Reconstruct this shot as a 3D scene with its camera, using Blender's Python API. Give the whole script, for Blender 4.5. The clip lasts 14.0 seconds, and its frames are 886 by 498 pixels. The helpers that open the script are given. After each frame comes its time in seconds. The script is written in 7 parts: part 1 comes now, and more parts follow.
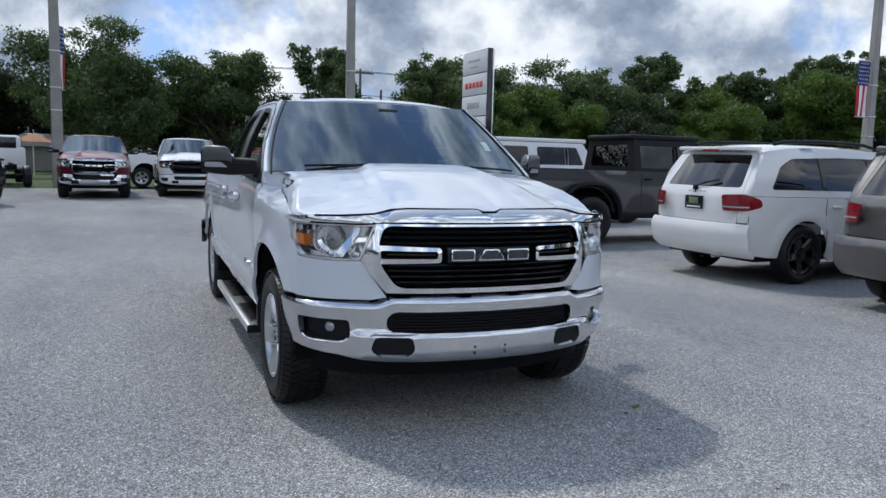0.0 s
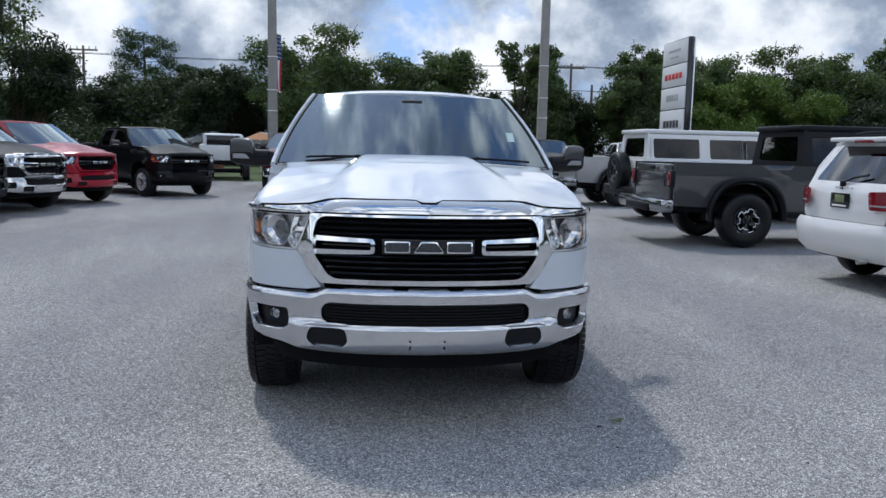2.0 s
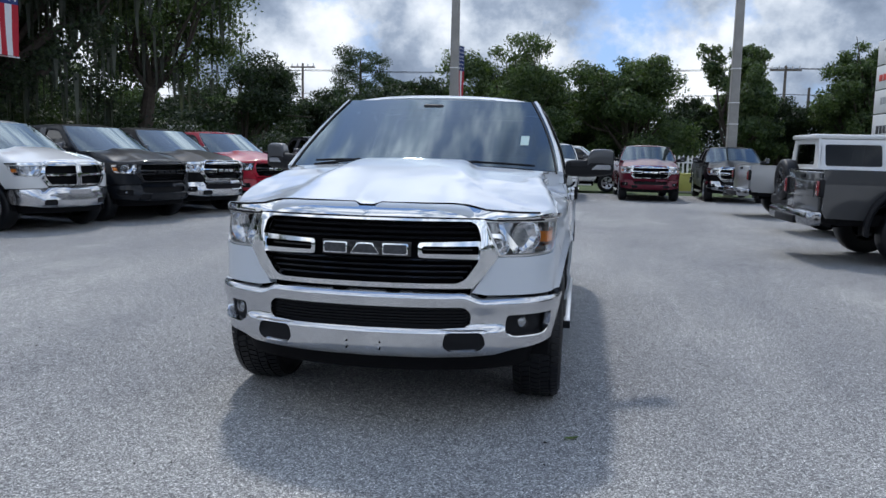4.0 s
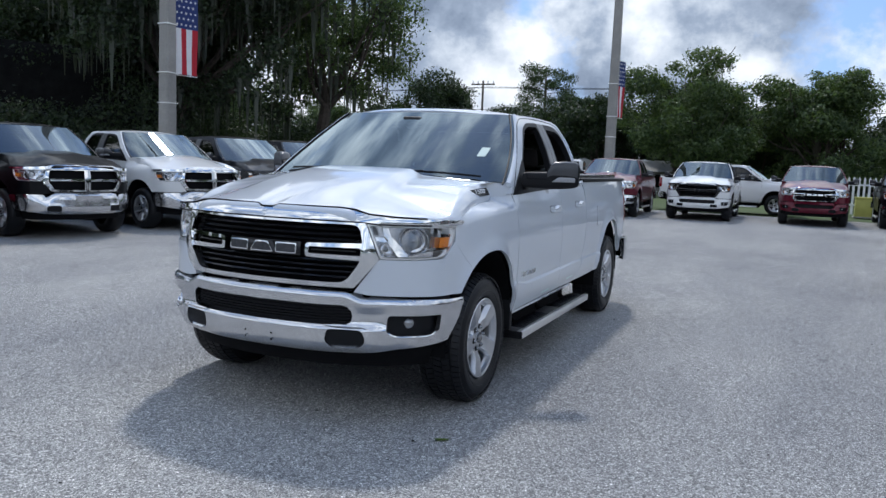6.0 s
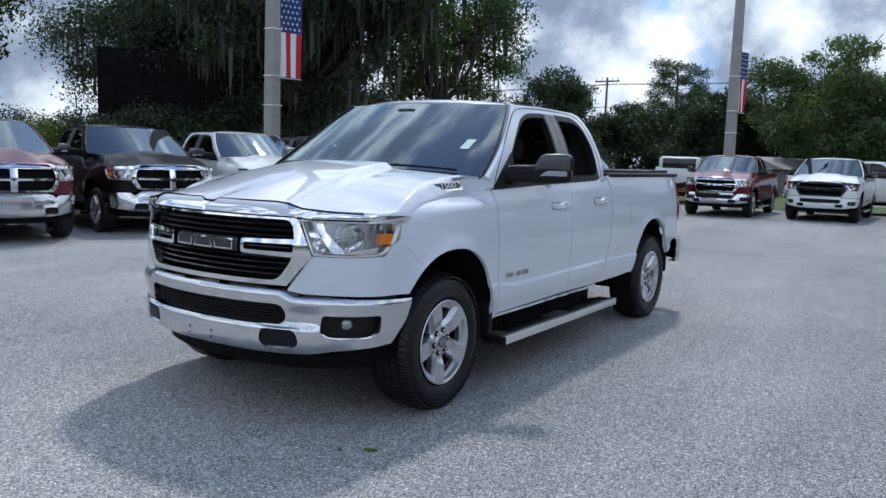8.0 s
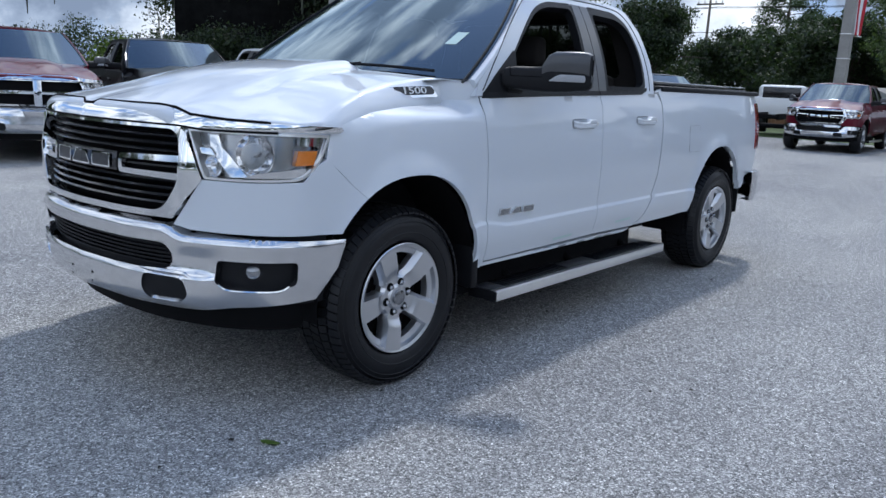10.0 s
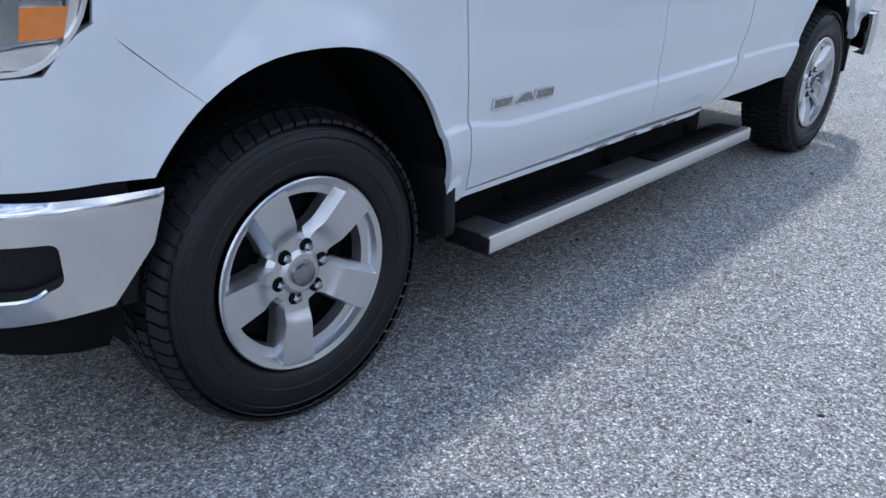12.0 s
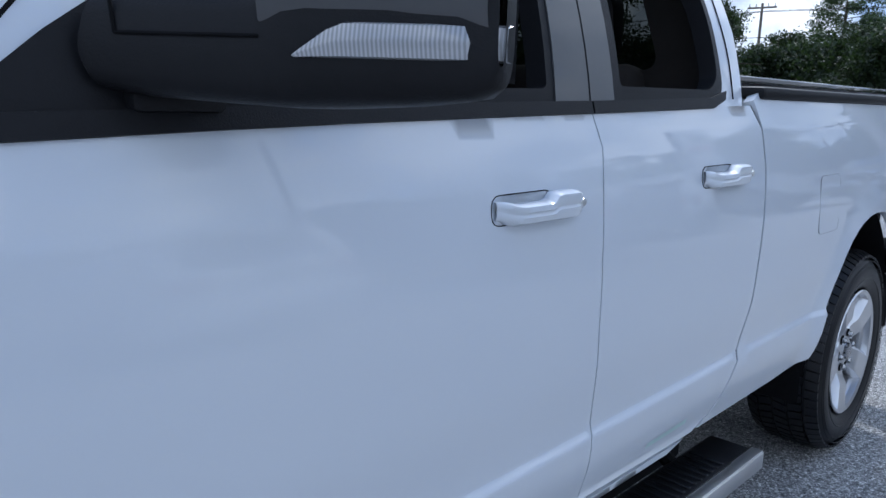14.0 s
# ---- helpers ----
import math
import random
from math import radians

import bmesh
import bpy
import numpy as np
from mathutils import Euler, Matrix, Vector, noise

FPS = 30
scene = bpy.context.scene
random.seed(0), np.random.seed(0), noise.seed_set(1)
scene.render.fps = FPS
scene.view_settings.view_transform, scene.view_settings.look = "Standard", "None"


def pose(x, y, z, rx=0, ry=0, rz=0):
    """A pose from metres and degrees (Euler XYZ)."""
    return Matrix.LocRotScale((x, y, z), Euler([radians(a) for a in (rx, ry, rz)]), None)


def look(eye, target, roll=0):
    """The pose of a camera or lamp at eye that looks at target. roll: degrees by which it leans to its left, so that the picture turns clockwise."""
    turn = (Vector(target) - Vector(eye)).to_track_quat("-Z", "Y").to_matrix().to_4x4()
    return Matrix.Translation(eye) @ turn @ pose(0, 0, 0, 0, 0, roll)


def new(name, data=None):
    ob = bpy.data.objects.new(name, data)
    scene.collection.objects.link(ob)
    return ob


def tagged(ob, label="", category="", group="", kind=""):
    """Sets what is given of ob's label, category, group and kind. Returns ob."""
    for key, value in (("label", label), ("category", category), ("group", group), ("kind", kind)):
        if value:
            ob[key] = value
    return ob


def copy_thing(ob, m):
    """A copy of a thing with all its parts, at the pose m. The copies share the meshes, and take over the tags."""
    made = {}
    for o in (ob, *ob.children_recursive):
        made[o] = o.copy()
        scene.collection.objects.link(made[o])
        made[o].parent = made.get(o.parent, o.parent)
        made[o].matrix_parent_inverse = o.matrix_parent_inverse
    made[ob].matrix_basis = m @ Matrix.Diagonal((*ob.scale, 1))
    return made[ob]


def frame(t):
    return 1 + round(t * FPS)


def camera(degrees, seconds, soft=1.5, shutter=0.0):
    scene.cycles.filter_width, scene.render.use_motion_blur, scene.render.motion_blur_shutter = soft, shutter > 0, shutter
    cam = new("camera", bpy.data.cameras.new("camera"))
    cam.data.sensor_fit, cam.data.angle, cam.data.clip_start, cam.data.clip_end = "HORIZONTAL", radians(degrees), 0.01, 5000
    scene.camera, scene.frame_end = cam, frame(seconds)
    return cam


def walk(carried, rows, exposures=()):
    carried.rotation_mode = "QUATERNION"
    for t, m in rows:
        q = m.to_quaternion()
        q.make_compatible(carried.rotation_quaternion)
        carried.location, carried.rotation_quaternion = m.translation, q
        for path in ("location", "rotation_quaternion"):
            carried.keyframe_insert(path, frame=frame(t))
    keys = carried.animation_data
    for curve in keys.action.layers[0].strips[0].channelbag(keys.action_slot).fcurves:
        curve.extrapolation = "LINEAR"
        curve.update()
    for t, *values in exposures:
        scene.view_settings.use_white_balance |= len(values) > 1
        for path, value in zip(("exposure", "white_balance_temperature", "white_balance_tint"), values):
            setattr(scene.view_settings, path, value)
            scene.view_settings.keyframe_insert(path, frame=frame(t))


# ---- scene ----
cam = camera(59.6, 14.0)
PATH = [
    (0, (-1.764, -4.666, 1.487), (-1.019, -2.825, 1.253), 1.5),
    (0.5, (-1.329, -4.717, 1.486), (-0.719, -2.828, 1.246), 1.7),
    (1, (-0.9, -4.818, 1.488), (-0.431, -2.889, 1.242), 1.7),
    (1.5, (-0.565, -4.835, 1.481), (-0.235, -2.879, 1.229), 1.6),
    (2, (-0.309, -4.894, 1.486), (-0.116, -2.919, 1.229), 1.3),
    (2.5, (-0.052, -4.934, 1.492), (0.006, -2.952, 1.232), 1.1),
    (3, (0.265, -4.872, 1.479), (0.186, -2.891, 1.22), 1.0),
    (3.2, (0.412, -4.855, 1.486), (0.279, -2.876, 1.23), 1.0),
    (5.3, (2.138, -4.708, 1.46), (1.496, -2.827, 1.234), 1.9),
    (5.5, (2.282, -4.662, 1.47), (1.595, -2.798, 1.246), 2.0),
    (6, (2.682, -4.547, 1.48), (1.88, -2.728, 1.262), 2.3),
    (6.5, (2.955, -4.345, 1.462), (2.055, -2.572, 1.249), 2.4),
    (7, (3.19, -4.157, 1.471), (2.207, -2.429, 1.256), 2.4),
    (7.5, (3.398, -3.981, 1.476), (2.349, -2.293, 1.255), 2.1),
    (7.7, (3.434, -3.913, 1.475), (2.365, -2.237, 1.252), 2.0),
    (10, (3.272, -2.509, 1.346), (2.018, -1.007, 0.93), 2.7),
    (10.5, (3.105, -2.11, 1.308), (1.834, -0.663, 0.768), 2.8),
    (11, (2.848, -1.765, 1.277), (1.58, -0.373, 0.603), 2.5),
    (11.5, (2.622, -1.437, 1.243), (1.365, -0.082, 0.478), 1.8),
    (12, (2.415, -1.119, 1.226), (1.178, 0.242, 0.438), 1.1),
    (12.5, (2.224, -0.798, 1.228), (1.015, 0.605, 0.471), 1.0),
    (13, (2.11, -0.428, 1.269), (0.9, 1.015, 0.598), 0.8),
    (13.5, (1.978, -0.104, 1.291), (0.735, 1.367, 0.751), 1.1),
    (14, (1.822, 0.291, 1.35), (0.478, 1.721, 0.962), 1.8),
]
walk(cam, [(t, look(eye, target, roll)) for t, eye, target, roll in PATH], [(0.0, 0.2, 6400, 10), (5.5, 0.28, 6330, 10), (7.5, 0.36, 6280, 10), (10.0, 0.46, 6120, 10), (11.0, 0.60, 6200, 10), (12.5, 0.82, 6060, 10), (13.5, 0.74, 5920, 10), (14.0, 0.58, 5820, 10)])

# ---------------------------------------------------------------- world, sun
SUN_DIR = Vector((-0.27, 0.67, 1.0)).normalized()      # towards the sun
world = bpy.data.worlds.new("sky")
scene.world = world
world.use_nodes = True


class Nodes:
    """A small wrapper that adds nodes and links to a node tree."""

    def __init__(self, tree):
        self.t = tree
        tree.nodes.clear()

    def add(self, kind, **values):
        n = self.t.nodes.new(kind)
        for k, v in values.items():
            self.plug(n, k, v)
        return n

    def plug(self, n, key, v):
        if isinstance(v, bpy.types.NodeSocket):
            self.t.links.new(v, n.inputs[key])
        elif isinstance(v, bpy.types.Node):
            self.t.links.new(v.outputs[0], n.inputs[key])
        else:
            n.inputs[key].default_value = v
        return n

    def math(self, op, a, b=0.0):
        n = self.t.nodes.new("ShaderNodeMath")
        n.operation = op
        self.plug(n, 0, a)
        self.plug(n, 1, b)
        return n.outputs[0]

    def ramp(self, fac, *stops):
        n = self.t.nodes.new("ShaderNodeValToRGB")
        el = n.color_ramp.elements
        while len(el) < len(stops):
            el.new(0.5)
        for e, (p, c) in zip(el, stops):
            e.position = p
            e.color = (*c, 1) if len(c) == 3 else c
        self.plug(n, 0, fac)
        return n.outputs[0]

    def mix(self, fac, a, b, mode="MIX"):
        n = self.t.nodes.new("ShaderNodeMix")
        n.data_type, n.blend_type = "RGBA", mode
        self.plug(n, 0, fac)
        self.plug(n, 6, a)
        self.plug(n, 7, b)
        return n.outputs[2]

    def noise(self, vector, scale, detail=4.0, rough=0.55):
        n = self.add("ShaderNodeTexNoise", Scale=scale, Detail=detail, Roughness=rough)
        if vector is not None:
            self.plug(n, "Vector", vector)
        return n.outputs[0]


def grey(v):
    return (v, v, v, 1)


def rgb(r, g, b):
    return (r, g, b, 1)


w = Nodes(world.node_tree)
sky = w.add("ShaderNodeTexSky")
sky.sky_type, sky.sun_disc = "NISHITA", False
sky.sun_elevation = math.asin(SUN_DIR.z)
sky.sun_rotation = math.atan2(SUN_DIR.x, SUN_DIR.y)
sky.air_density, sky.dust_density, sky.ozone_density = 1.0, 1.5, 1.5
way = w.add("ShaderNodeTexCoord").outputs["Generated"]
sep = w.add("ShaderNodeSeparateXYZ", Vector=way)
up = w.math("MAXIMUM", sep.outputs[2], 0.0)
plane = w.add("ShaderNodeCombineXYZ", X=sep.outputs[0], Y=sep.outputs[1], Z=w.math("MULTIPLY", sep.outputs[2], 1.2))
big = w.noise(plane, 4.2, 9.0, 0.58)
fine = w.noise(plane, 11.0, 9.0, 0.6)
dot = w.add("ShaderNodeVectorMath")
dot.operation = "DOT_PRODUCT"
w.plug(dot, 0, way)
dot.inputs[1].default_value = SUN_DIR
anti = w.math("MAXIMUM", w.math("MULTIPLY", dot.outputs["Value"], -1.0), 0.0)              # added fill: unseen clouds opposite the sun are made brighter
thin = w.math("MULTIPLY", w.math("MULTIPLY", up, up), 0.10)
thin = w.math("ADD", thin, w.math("ADD", w.math("MULTIPLY", anti, 0.07), w.math("MULTIPLY", w.math("POWER", up, 7.0), 0.10)))                  # fewer clouds overhead and away from the sun
cover = w.ramp(w.math("SUBTRACT", w.math("ADD", w.math("MULTIPLY", big, 0.75), w.math("MULTIPLY", fine, 0.25)), thin), (0.375, (0, 0, 0)), (0.46, (1, 1, 1)))
body = w.ramp(w.math("ADD", w.math("MULTIPLY", w.noise(plane, 5.2, 9.0, 0.55), 0.75), w.math("MULTIPLY", fine, 0.25)),
              (0.385, (0.115, 0.140, 0.180)), (0.445, (0.185, 0.215, 0.260)), (0.49, (0.31, 0.335, 0.365)), (0.55, (0.46, 0.47, 0.48)), (0.65, (0.60, 0.60, 0.59)))
glow = w.math("POWER", w.math("MAXIMUM", dot.outputs["Value"], 0.0), 10.0)      # clouds near the sun are brighter
lift = w.math("ADD", w.math("ADD", w.math("ADD", 0.76, w.math("MULTIPLY", w.math("MULTIPLY", up, up), 0.35)), w.math("MULTIPLY", glow, 1.0)), w.math("MULTIPLY", anti, 1.1))
body = w.mix(1.0, w.mix(1.0, body, grey(12.0), "MULTIPLY"), w.add("ShaderNodeCombineXYZ", X=w.math("MULTIPLY", lift, 0.965), Y=lift, Z=w.math("MULTIPLY", lift, 1.06)), "MULTIPLY")
blue = w.mix(0.5, w.mix(1.0, sky, rgb(0.42, 0.50, 0.64), "MULTIPLY"), rgb(1.35, 2.3, 4.3))
w.add("ShaderNodeOutputWorld", Surface=w.add("ShaderNodeBackground", Color=w.mix(cover, blue, body), Strength=0.185))

sun = new("sun", bpy.data.lights.new("sun", "SUN"))
sun.data.energy, sun.data.angle, sun.data.color = 1.5, radians(4.0), (1.0, 0.96, 0.9)
sun.matrix_world = look(SUN_DIR * 60, (0, 0, 0))

# ---------------------------------------------------------------- materials
def material(name):
    m = bpy.data.materials.new(name)
    m.use_nodes = True
    return m, Nodes(m.node_tree)


def finish(n, bsdf):
    n.add("ShaderNodeOutputMaterial", Surface=bsdf)


def obj_coord(n):
    return n.add("ShaderNodeTexCoord").outputs["Object"]


def plain(name, color, rough=0.5, metal=0.0, vary=0.12, scale=6.0, bump=0.0, bump_scale=60.0, coat=0.0, rough_vary=0.08, spec=0.4):
    """A surface of one colour with stains at two scales and a fine relief."""
    m, n = material(name)
    v = obj_coord(n)
    a, b = n.noise(v, scale, 5.0), n.noise(v, scale * 9, 3.0)
    f = n.math("ADD", n.math("MULTIPLY", a, 0.65), n.math("MULTIPLY", b, 0.35))
    dark = rgb(*[c * (1 - vary) for c in color])
    light = rgb(*[min(1, c * (1 + vary)) for c in color])
    p = n.add("ShaderNodeBsdfPrincipled", Metallic=metal)
    p.inputs["Base Color"].default_value = rgb(*color)
    n.plug(p, "Base Color", n.ramp(f, (0.3, dark[:3]), (0.7, light[:3])))
    n.plug(p, "Roughness", n.math("ADD", rough - rough_vary * 0.5, n.math("MULTIPLY", b, rough_vary)))
    p.inputs["Coat Weight"].default_value = coat
    p.inputs["Specular IOR Level"].default_value = spec
    p.inputs["Coat Roughness"].default_value = 0.03
    if bump:
        n.plug(p, "Normal", n.add("ShaderNodeBump", Strength=bump, Distance=0.004, Height=n.noise(v, bump_scale, 4.0)))
    finish(n, p)
    return m


def paint(name, color, metal=0.0, rough=0.32, coat=1.0):
    """Car paint under clear coat, with a trace of dust and orange peel."""
    m, n = material(name)
    v = obj_coord(n)
    dust = n.ramp(n.noise(v, 2.2, 6.0), (0.45, (0, 0, 0)), (0.8, (1, 1, 1)))
    p = n.add("ShaderNodeBsdfPrincipled", Metallic=metal)
    n.plug(p, "Base Color", n.mix(n.math("MULTIPLY", dust, 0.02), rgb(*color), rgb(0.42, 0.4, 0.37)))
    n.plug(p, "Roughness", n.math("ADD", rough, n.math("MULTIPLY", n.noise(v, 14.0, 4.0), 0.1)))
    p.inputs["Coat Weight"].default_value = coat
    p.inputs["Specular IOR Level"].default_value = 0.15 * coat
    n.plug(p, "Coat Roughness", n.math("MULTIPLY", dust, 0.06))
    n.plug(p, "Coat Normal", n.add("ShaderNodeBump", Strength=0.02, Distance=0.002, Height=n.noise(v, 9.0, 2.0)))
    finish(n, p)
    return m


def glass(name, tint, ior=1.5, tone=(1, 1, 1), sheen=(0.95, 0.95, 0.95), rough=0.012):
    """A thin pane: what passes is tinted, and the gloss grows towards grazing."""
    m, n = material(name)
    t = n.add("ShaderNodeBsdfTransparent", Color=rgb(*[tint * c for c in tone]))
    g = n.add("ShaderNodeBsdfGlossy", Color=rgb(*sheen), Roughness=rough)
    lw = n.add("ShaderNodeLayerWeight", Blend=0.5)
    f0 = ((ior - 1) / (ior + 1)) ** 2
    k = n.math("ADD", f0, n.math("MULTIPLY", n.math("POWER", lw.outputs["Facing"], 3.0), 0.95 - f0))
    mix = n.add("ShaderNodeMixShader")
    n.plug(mix, 0, k)
    n.plug(mix, 1, t)
    n.plug(mix, 2, g)
    finish(n, mix)
    return m


WHITE = paint("white_paint", (0.595, 0.635, 0.685))
BLACK = paint("black_paint", (0.003, 0.0035, 0.005), rough=0.4, coat=0.32)
PILLAR = plain("satin_grey_pillar_cover", (0.055, 0.057, 0.062), 0.32, 0.0, 0.08, 8.0, coat=0.3)
DARKGREY = paint("dark_grey_paint", (0.010, 0.012, 0.016), metal=0.1, coat=0.4)
MAROON = paint("maroon_paint", (0.105, 0.006, 0.018), metal=0.2, coat=0.7)
PEARL = paint("warm_white_paint", (0.74, 0.745, 0.74))
RED = paint("red_paint", (0.36, 0.008, 0.026), coat=0.8)
GRANITE = paint("granite_grey_paint", (0.058, 0.060, 0.063), metal=0.2)
SILVER = paint("silver_paint", (0.42, 0.43, 0.44), metal=0.7)
CHROME = plain("chrome", (0.80, 0.81, 0.82), 0.06, 1.0, 0.03, 3.0, rough_vary=0.05)
BUMPER = plain("bumper_chrome", (0.66, 0.67, 0.69), 0.16, 1.0, 0.05, 5.0, rough_vary=0.06)
DARKCHROME = plain("dark_chrome", (0.34, 0.35, 0.37), 0.14, 1.0, 0.05, 9.0)
EMBLEM_FIELD = plain("dark_emblem_field", (0.07, 0.072, 0.078), 0.35, 0.7, 0.4, 60.0)
EMBLEM = plain("smoked_chrome", (0.30, 0.31, 0.33), 0.16, 1.0, 0.12, 40.0)
ALLOY = plain("machined_alloy", (0.58, 0.59, 0.61), 0.30, 0.9, 0.015, 4.0, rough_vary=0.015)
STEEL = plain("brushed_aluminium", (0.80, 0.80, 0.79), 0.3, 0.9, 0.05, 5.0)
PLASTIC = plain("black_plastic", (0.009, 0.0095, 0.0115), 0.48, 0.0, 0.15, 8.0, 0.2, 320.0, spec=0.18)
GLOSSBLACK = plain("gloss_black", (0.008, 0.008, 0.01), 0.22, 0.0, 0.1, 8.0, coat=0.4)
RUBBER = plain("tyre_rubber", (0.008, 0.0085, 0.0105), 0.42, 0.0, 0.2, 12.0, 0.12, 150.0, spec=0.3)
UNDER = plain("underbody_black", (0.006, 0.006, 0.007), 0.8, 0.0, 0.3, 5.0, spec=0.1)
CLOTH = plain("dark_seat_cloth", (0.030, 0.026, 0.025), 0.85, 0.0, 0.15, 10.0, 0.3, 200.0)
DASH = plain("dark_dashboard", (0.022, 0.022, 0.024), 0.6, 0.0, 0.1, 8.0)
GLASS = glass("tinted_glass", 0.05, 1.5, (0.9, 1.0, 1.0))
SHIELD = glass("windscreen_glass", 0.05, 1.75, (0.85, 1.0, 1.0), (0.78, 0.92, 1.0), 0.035)
CLEAR = glass("lamp_lens", 0.93, 1.35)
AMBER = plain("amber_lens", (0.80, 0.24, 0.03), 0.15, 0.0, 0.12, 60.0, coat=1.0)
TAILRED = plain("red_lamp_lens", (0.22, 0.005, 0.010), 0.15, 0.0, 0.1, 10.0, coat=1.0)
LAMPWHITE = plain("lamp_reflector", (0.62, 0.63, 0.65), 0.22, 0.6, 0.05, 20.0)
PLATE = plain("dark_step_plate", (0.15, 0.15, 0.155), 0.42, 0.7, 0.12, 8.0)
LAMPDARK = plain("lamp_housing", (0.36, 0.37, 0.385), 0.18, 0.85, 0.08, 12.0)
LAMPCHROME = plain("lamp_bowl", (0.80, 0.81, 0.83), 0.07, 1.0, 0.04, 20.0)
m, n = material("ribbed_lamp_lens")
v = obj_coord(n)
rib = n.add("ShaderNodeTexWave", Vector=v, Scale=90.0)
p = n.add("ShaderNodeBsdfPrincipled", Roughness=0.2)
n.plug(p, "Base Color", n.ramp(rib.outputs["Fac"], (0.2, (0.24, 0.245, 0.26)), (0.8, (0.38, 0.39, 0.41))))
p.inputs["Coat Weight"].default_value = 1.0
finish(n, p)
RIBBED = m
STICKER = plain("pale_sticker", (0.42, 0.56, 0.54), 0.5, 0.0, 0.05, 20.0)
WHITEPLATE = plain("white_sign_face", (0.72, 0.73, 0.74), 0.45, 0.0, 0.05, 2.0)

# ---------------------------------------------------------------- geometry
def arr(v):
    return np.asarray(v, float).reshape(-1, 3)


def join(*gs):
    """Several (vertices, faces) as one."""
    V, F, k = [], [], 0
    for v, f in gs:
        v = arr(v)
        V.append(v)
        F += [tuple(i + k for i in q) for q in f]
        k += len(v)
    return np.vstack(V), F


def moved(g, m):
    v = arr(g[0])
    a = np.array(m)
    return v @ a[:3, :3].T + a[:3, 3], g[1]


def mirrored(g):
    return arr(g[0]) * (-1, 1, 1), [tuple(reversed(q)) for q in g[1]]


def part(name, g, mat, parent=None, label="", angle=38.0):
    """Links (vertices, faces) as one mesh object under a thing or a part."""
    me = bpy.data.meshes.new(name)
    me.from_pydata([tuple(p) for p in arr(g[0]).tolist()], [], g[1])
    me.materials.append(mat)
    if angle > 0:
        me.shade_smooth()
        me.set_sharp_from_angle(angle=radians(angle))
    ob = new(name, me)
    if parent is not None:
        ob.parent = parent
    if label:
        ob["label"] = label
    return ob


def shared(name, me, parent, m=None):
    """Another object on a mesh that exists already."""
    ob = new(name, me)
    ob.parent = parent
    if m is not None:
        ob.matrix_basis = m
    return ob


def resample(pts, step, closed=True):
    p = np.asarray(pts, float)
    q = np.roll(p, -1, 0) if closed else p[1:]
    p0 = p if closed else p[:-1]
    res = []
    for a, b in zip(p0, q):
        k = max(1, int(math.ceil(np.linalg.norm(b - a) / step)))
        res += [a + (b - a) * i / k for i in range(k)]
    if not closed:
        res.append(p[-1])
    return np.array(res)


def rounded(pts, r, n=5):
    """A closed polygon with its corners rounded; r: one radius or one a corner."""
    p = [np.array(a, float) for a in pts]
    rs = [r] * len(p) if isinstance(r, (int, float)) else r
    res = []
    for i, c in enumerate(p):
        a, b = p[i - 1] - c, p[(i + 1) % len(p)] - c
        la, lb = np.linalg.norm(a), np.linalg.norm(b)
        d = min(rs[i], la * 0.49, lb * 0.49)
        if d < 1e-4:
            res.append(c)
            continue
        a, b = c + a / la * d, c + b / lb * d
        for k in range(n + 1):
            t = k / n
            res.append((1 - t) ** 2 * a + 2 * t * (1 - t) * c + t * t * b)
    return np.array(res)


def spline(pts, n, closed=False):
    """Catmull-Rom through points of any dimension."""
    p = np.asarray(pts, float)
    m = len(p)
    if closed:
        q = np.vstack([p[-1:], p, p[:2]])
        segs = m
    else:
        q = np.vstack([2 * p[:1] - p[1:2], p, 2 * p[-1:] - p[-2:-1]])
        segs = m - 1
    res = []
    for i in range(segs):
        a, b, c, d = q[i:i + 4]
        for t in np.linspace(0, 1, n, endpoint=False):
            res.append(0.5 * (2 * b + (c - a) * t + (2 * a - 5 * b + 4 * c - d) * t * t + (3 * b - a - 3 * c + d) * t ** 3))
    if not closed:
        res.append(p[-1])
    return np.array(res)


def inside(P, poly):
    x, y = P[:, 0], P[:, 1]
    c = np.zeros(len(P), bool)
    a = np.asarray(poly)
    b = np.roll(a, -1, 0)
    for (x0, y0), (x1, y1) in zip(a, b):
        if y0 != y1:
            c ^= ((y0 > y) != (y1 > y)) & (x < (x1 - x0) * (y - y0) / (y1 - y0) + x0)
    return c


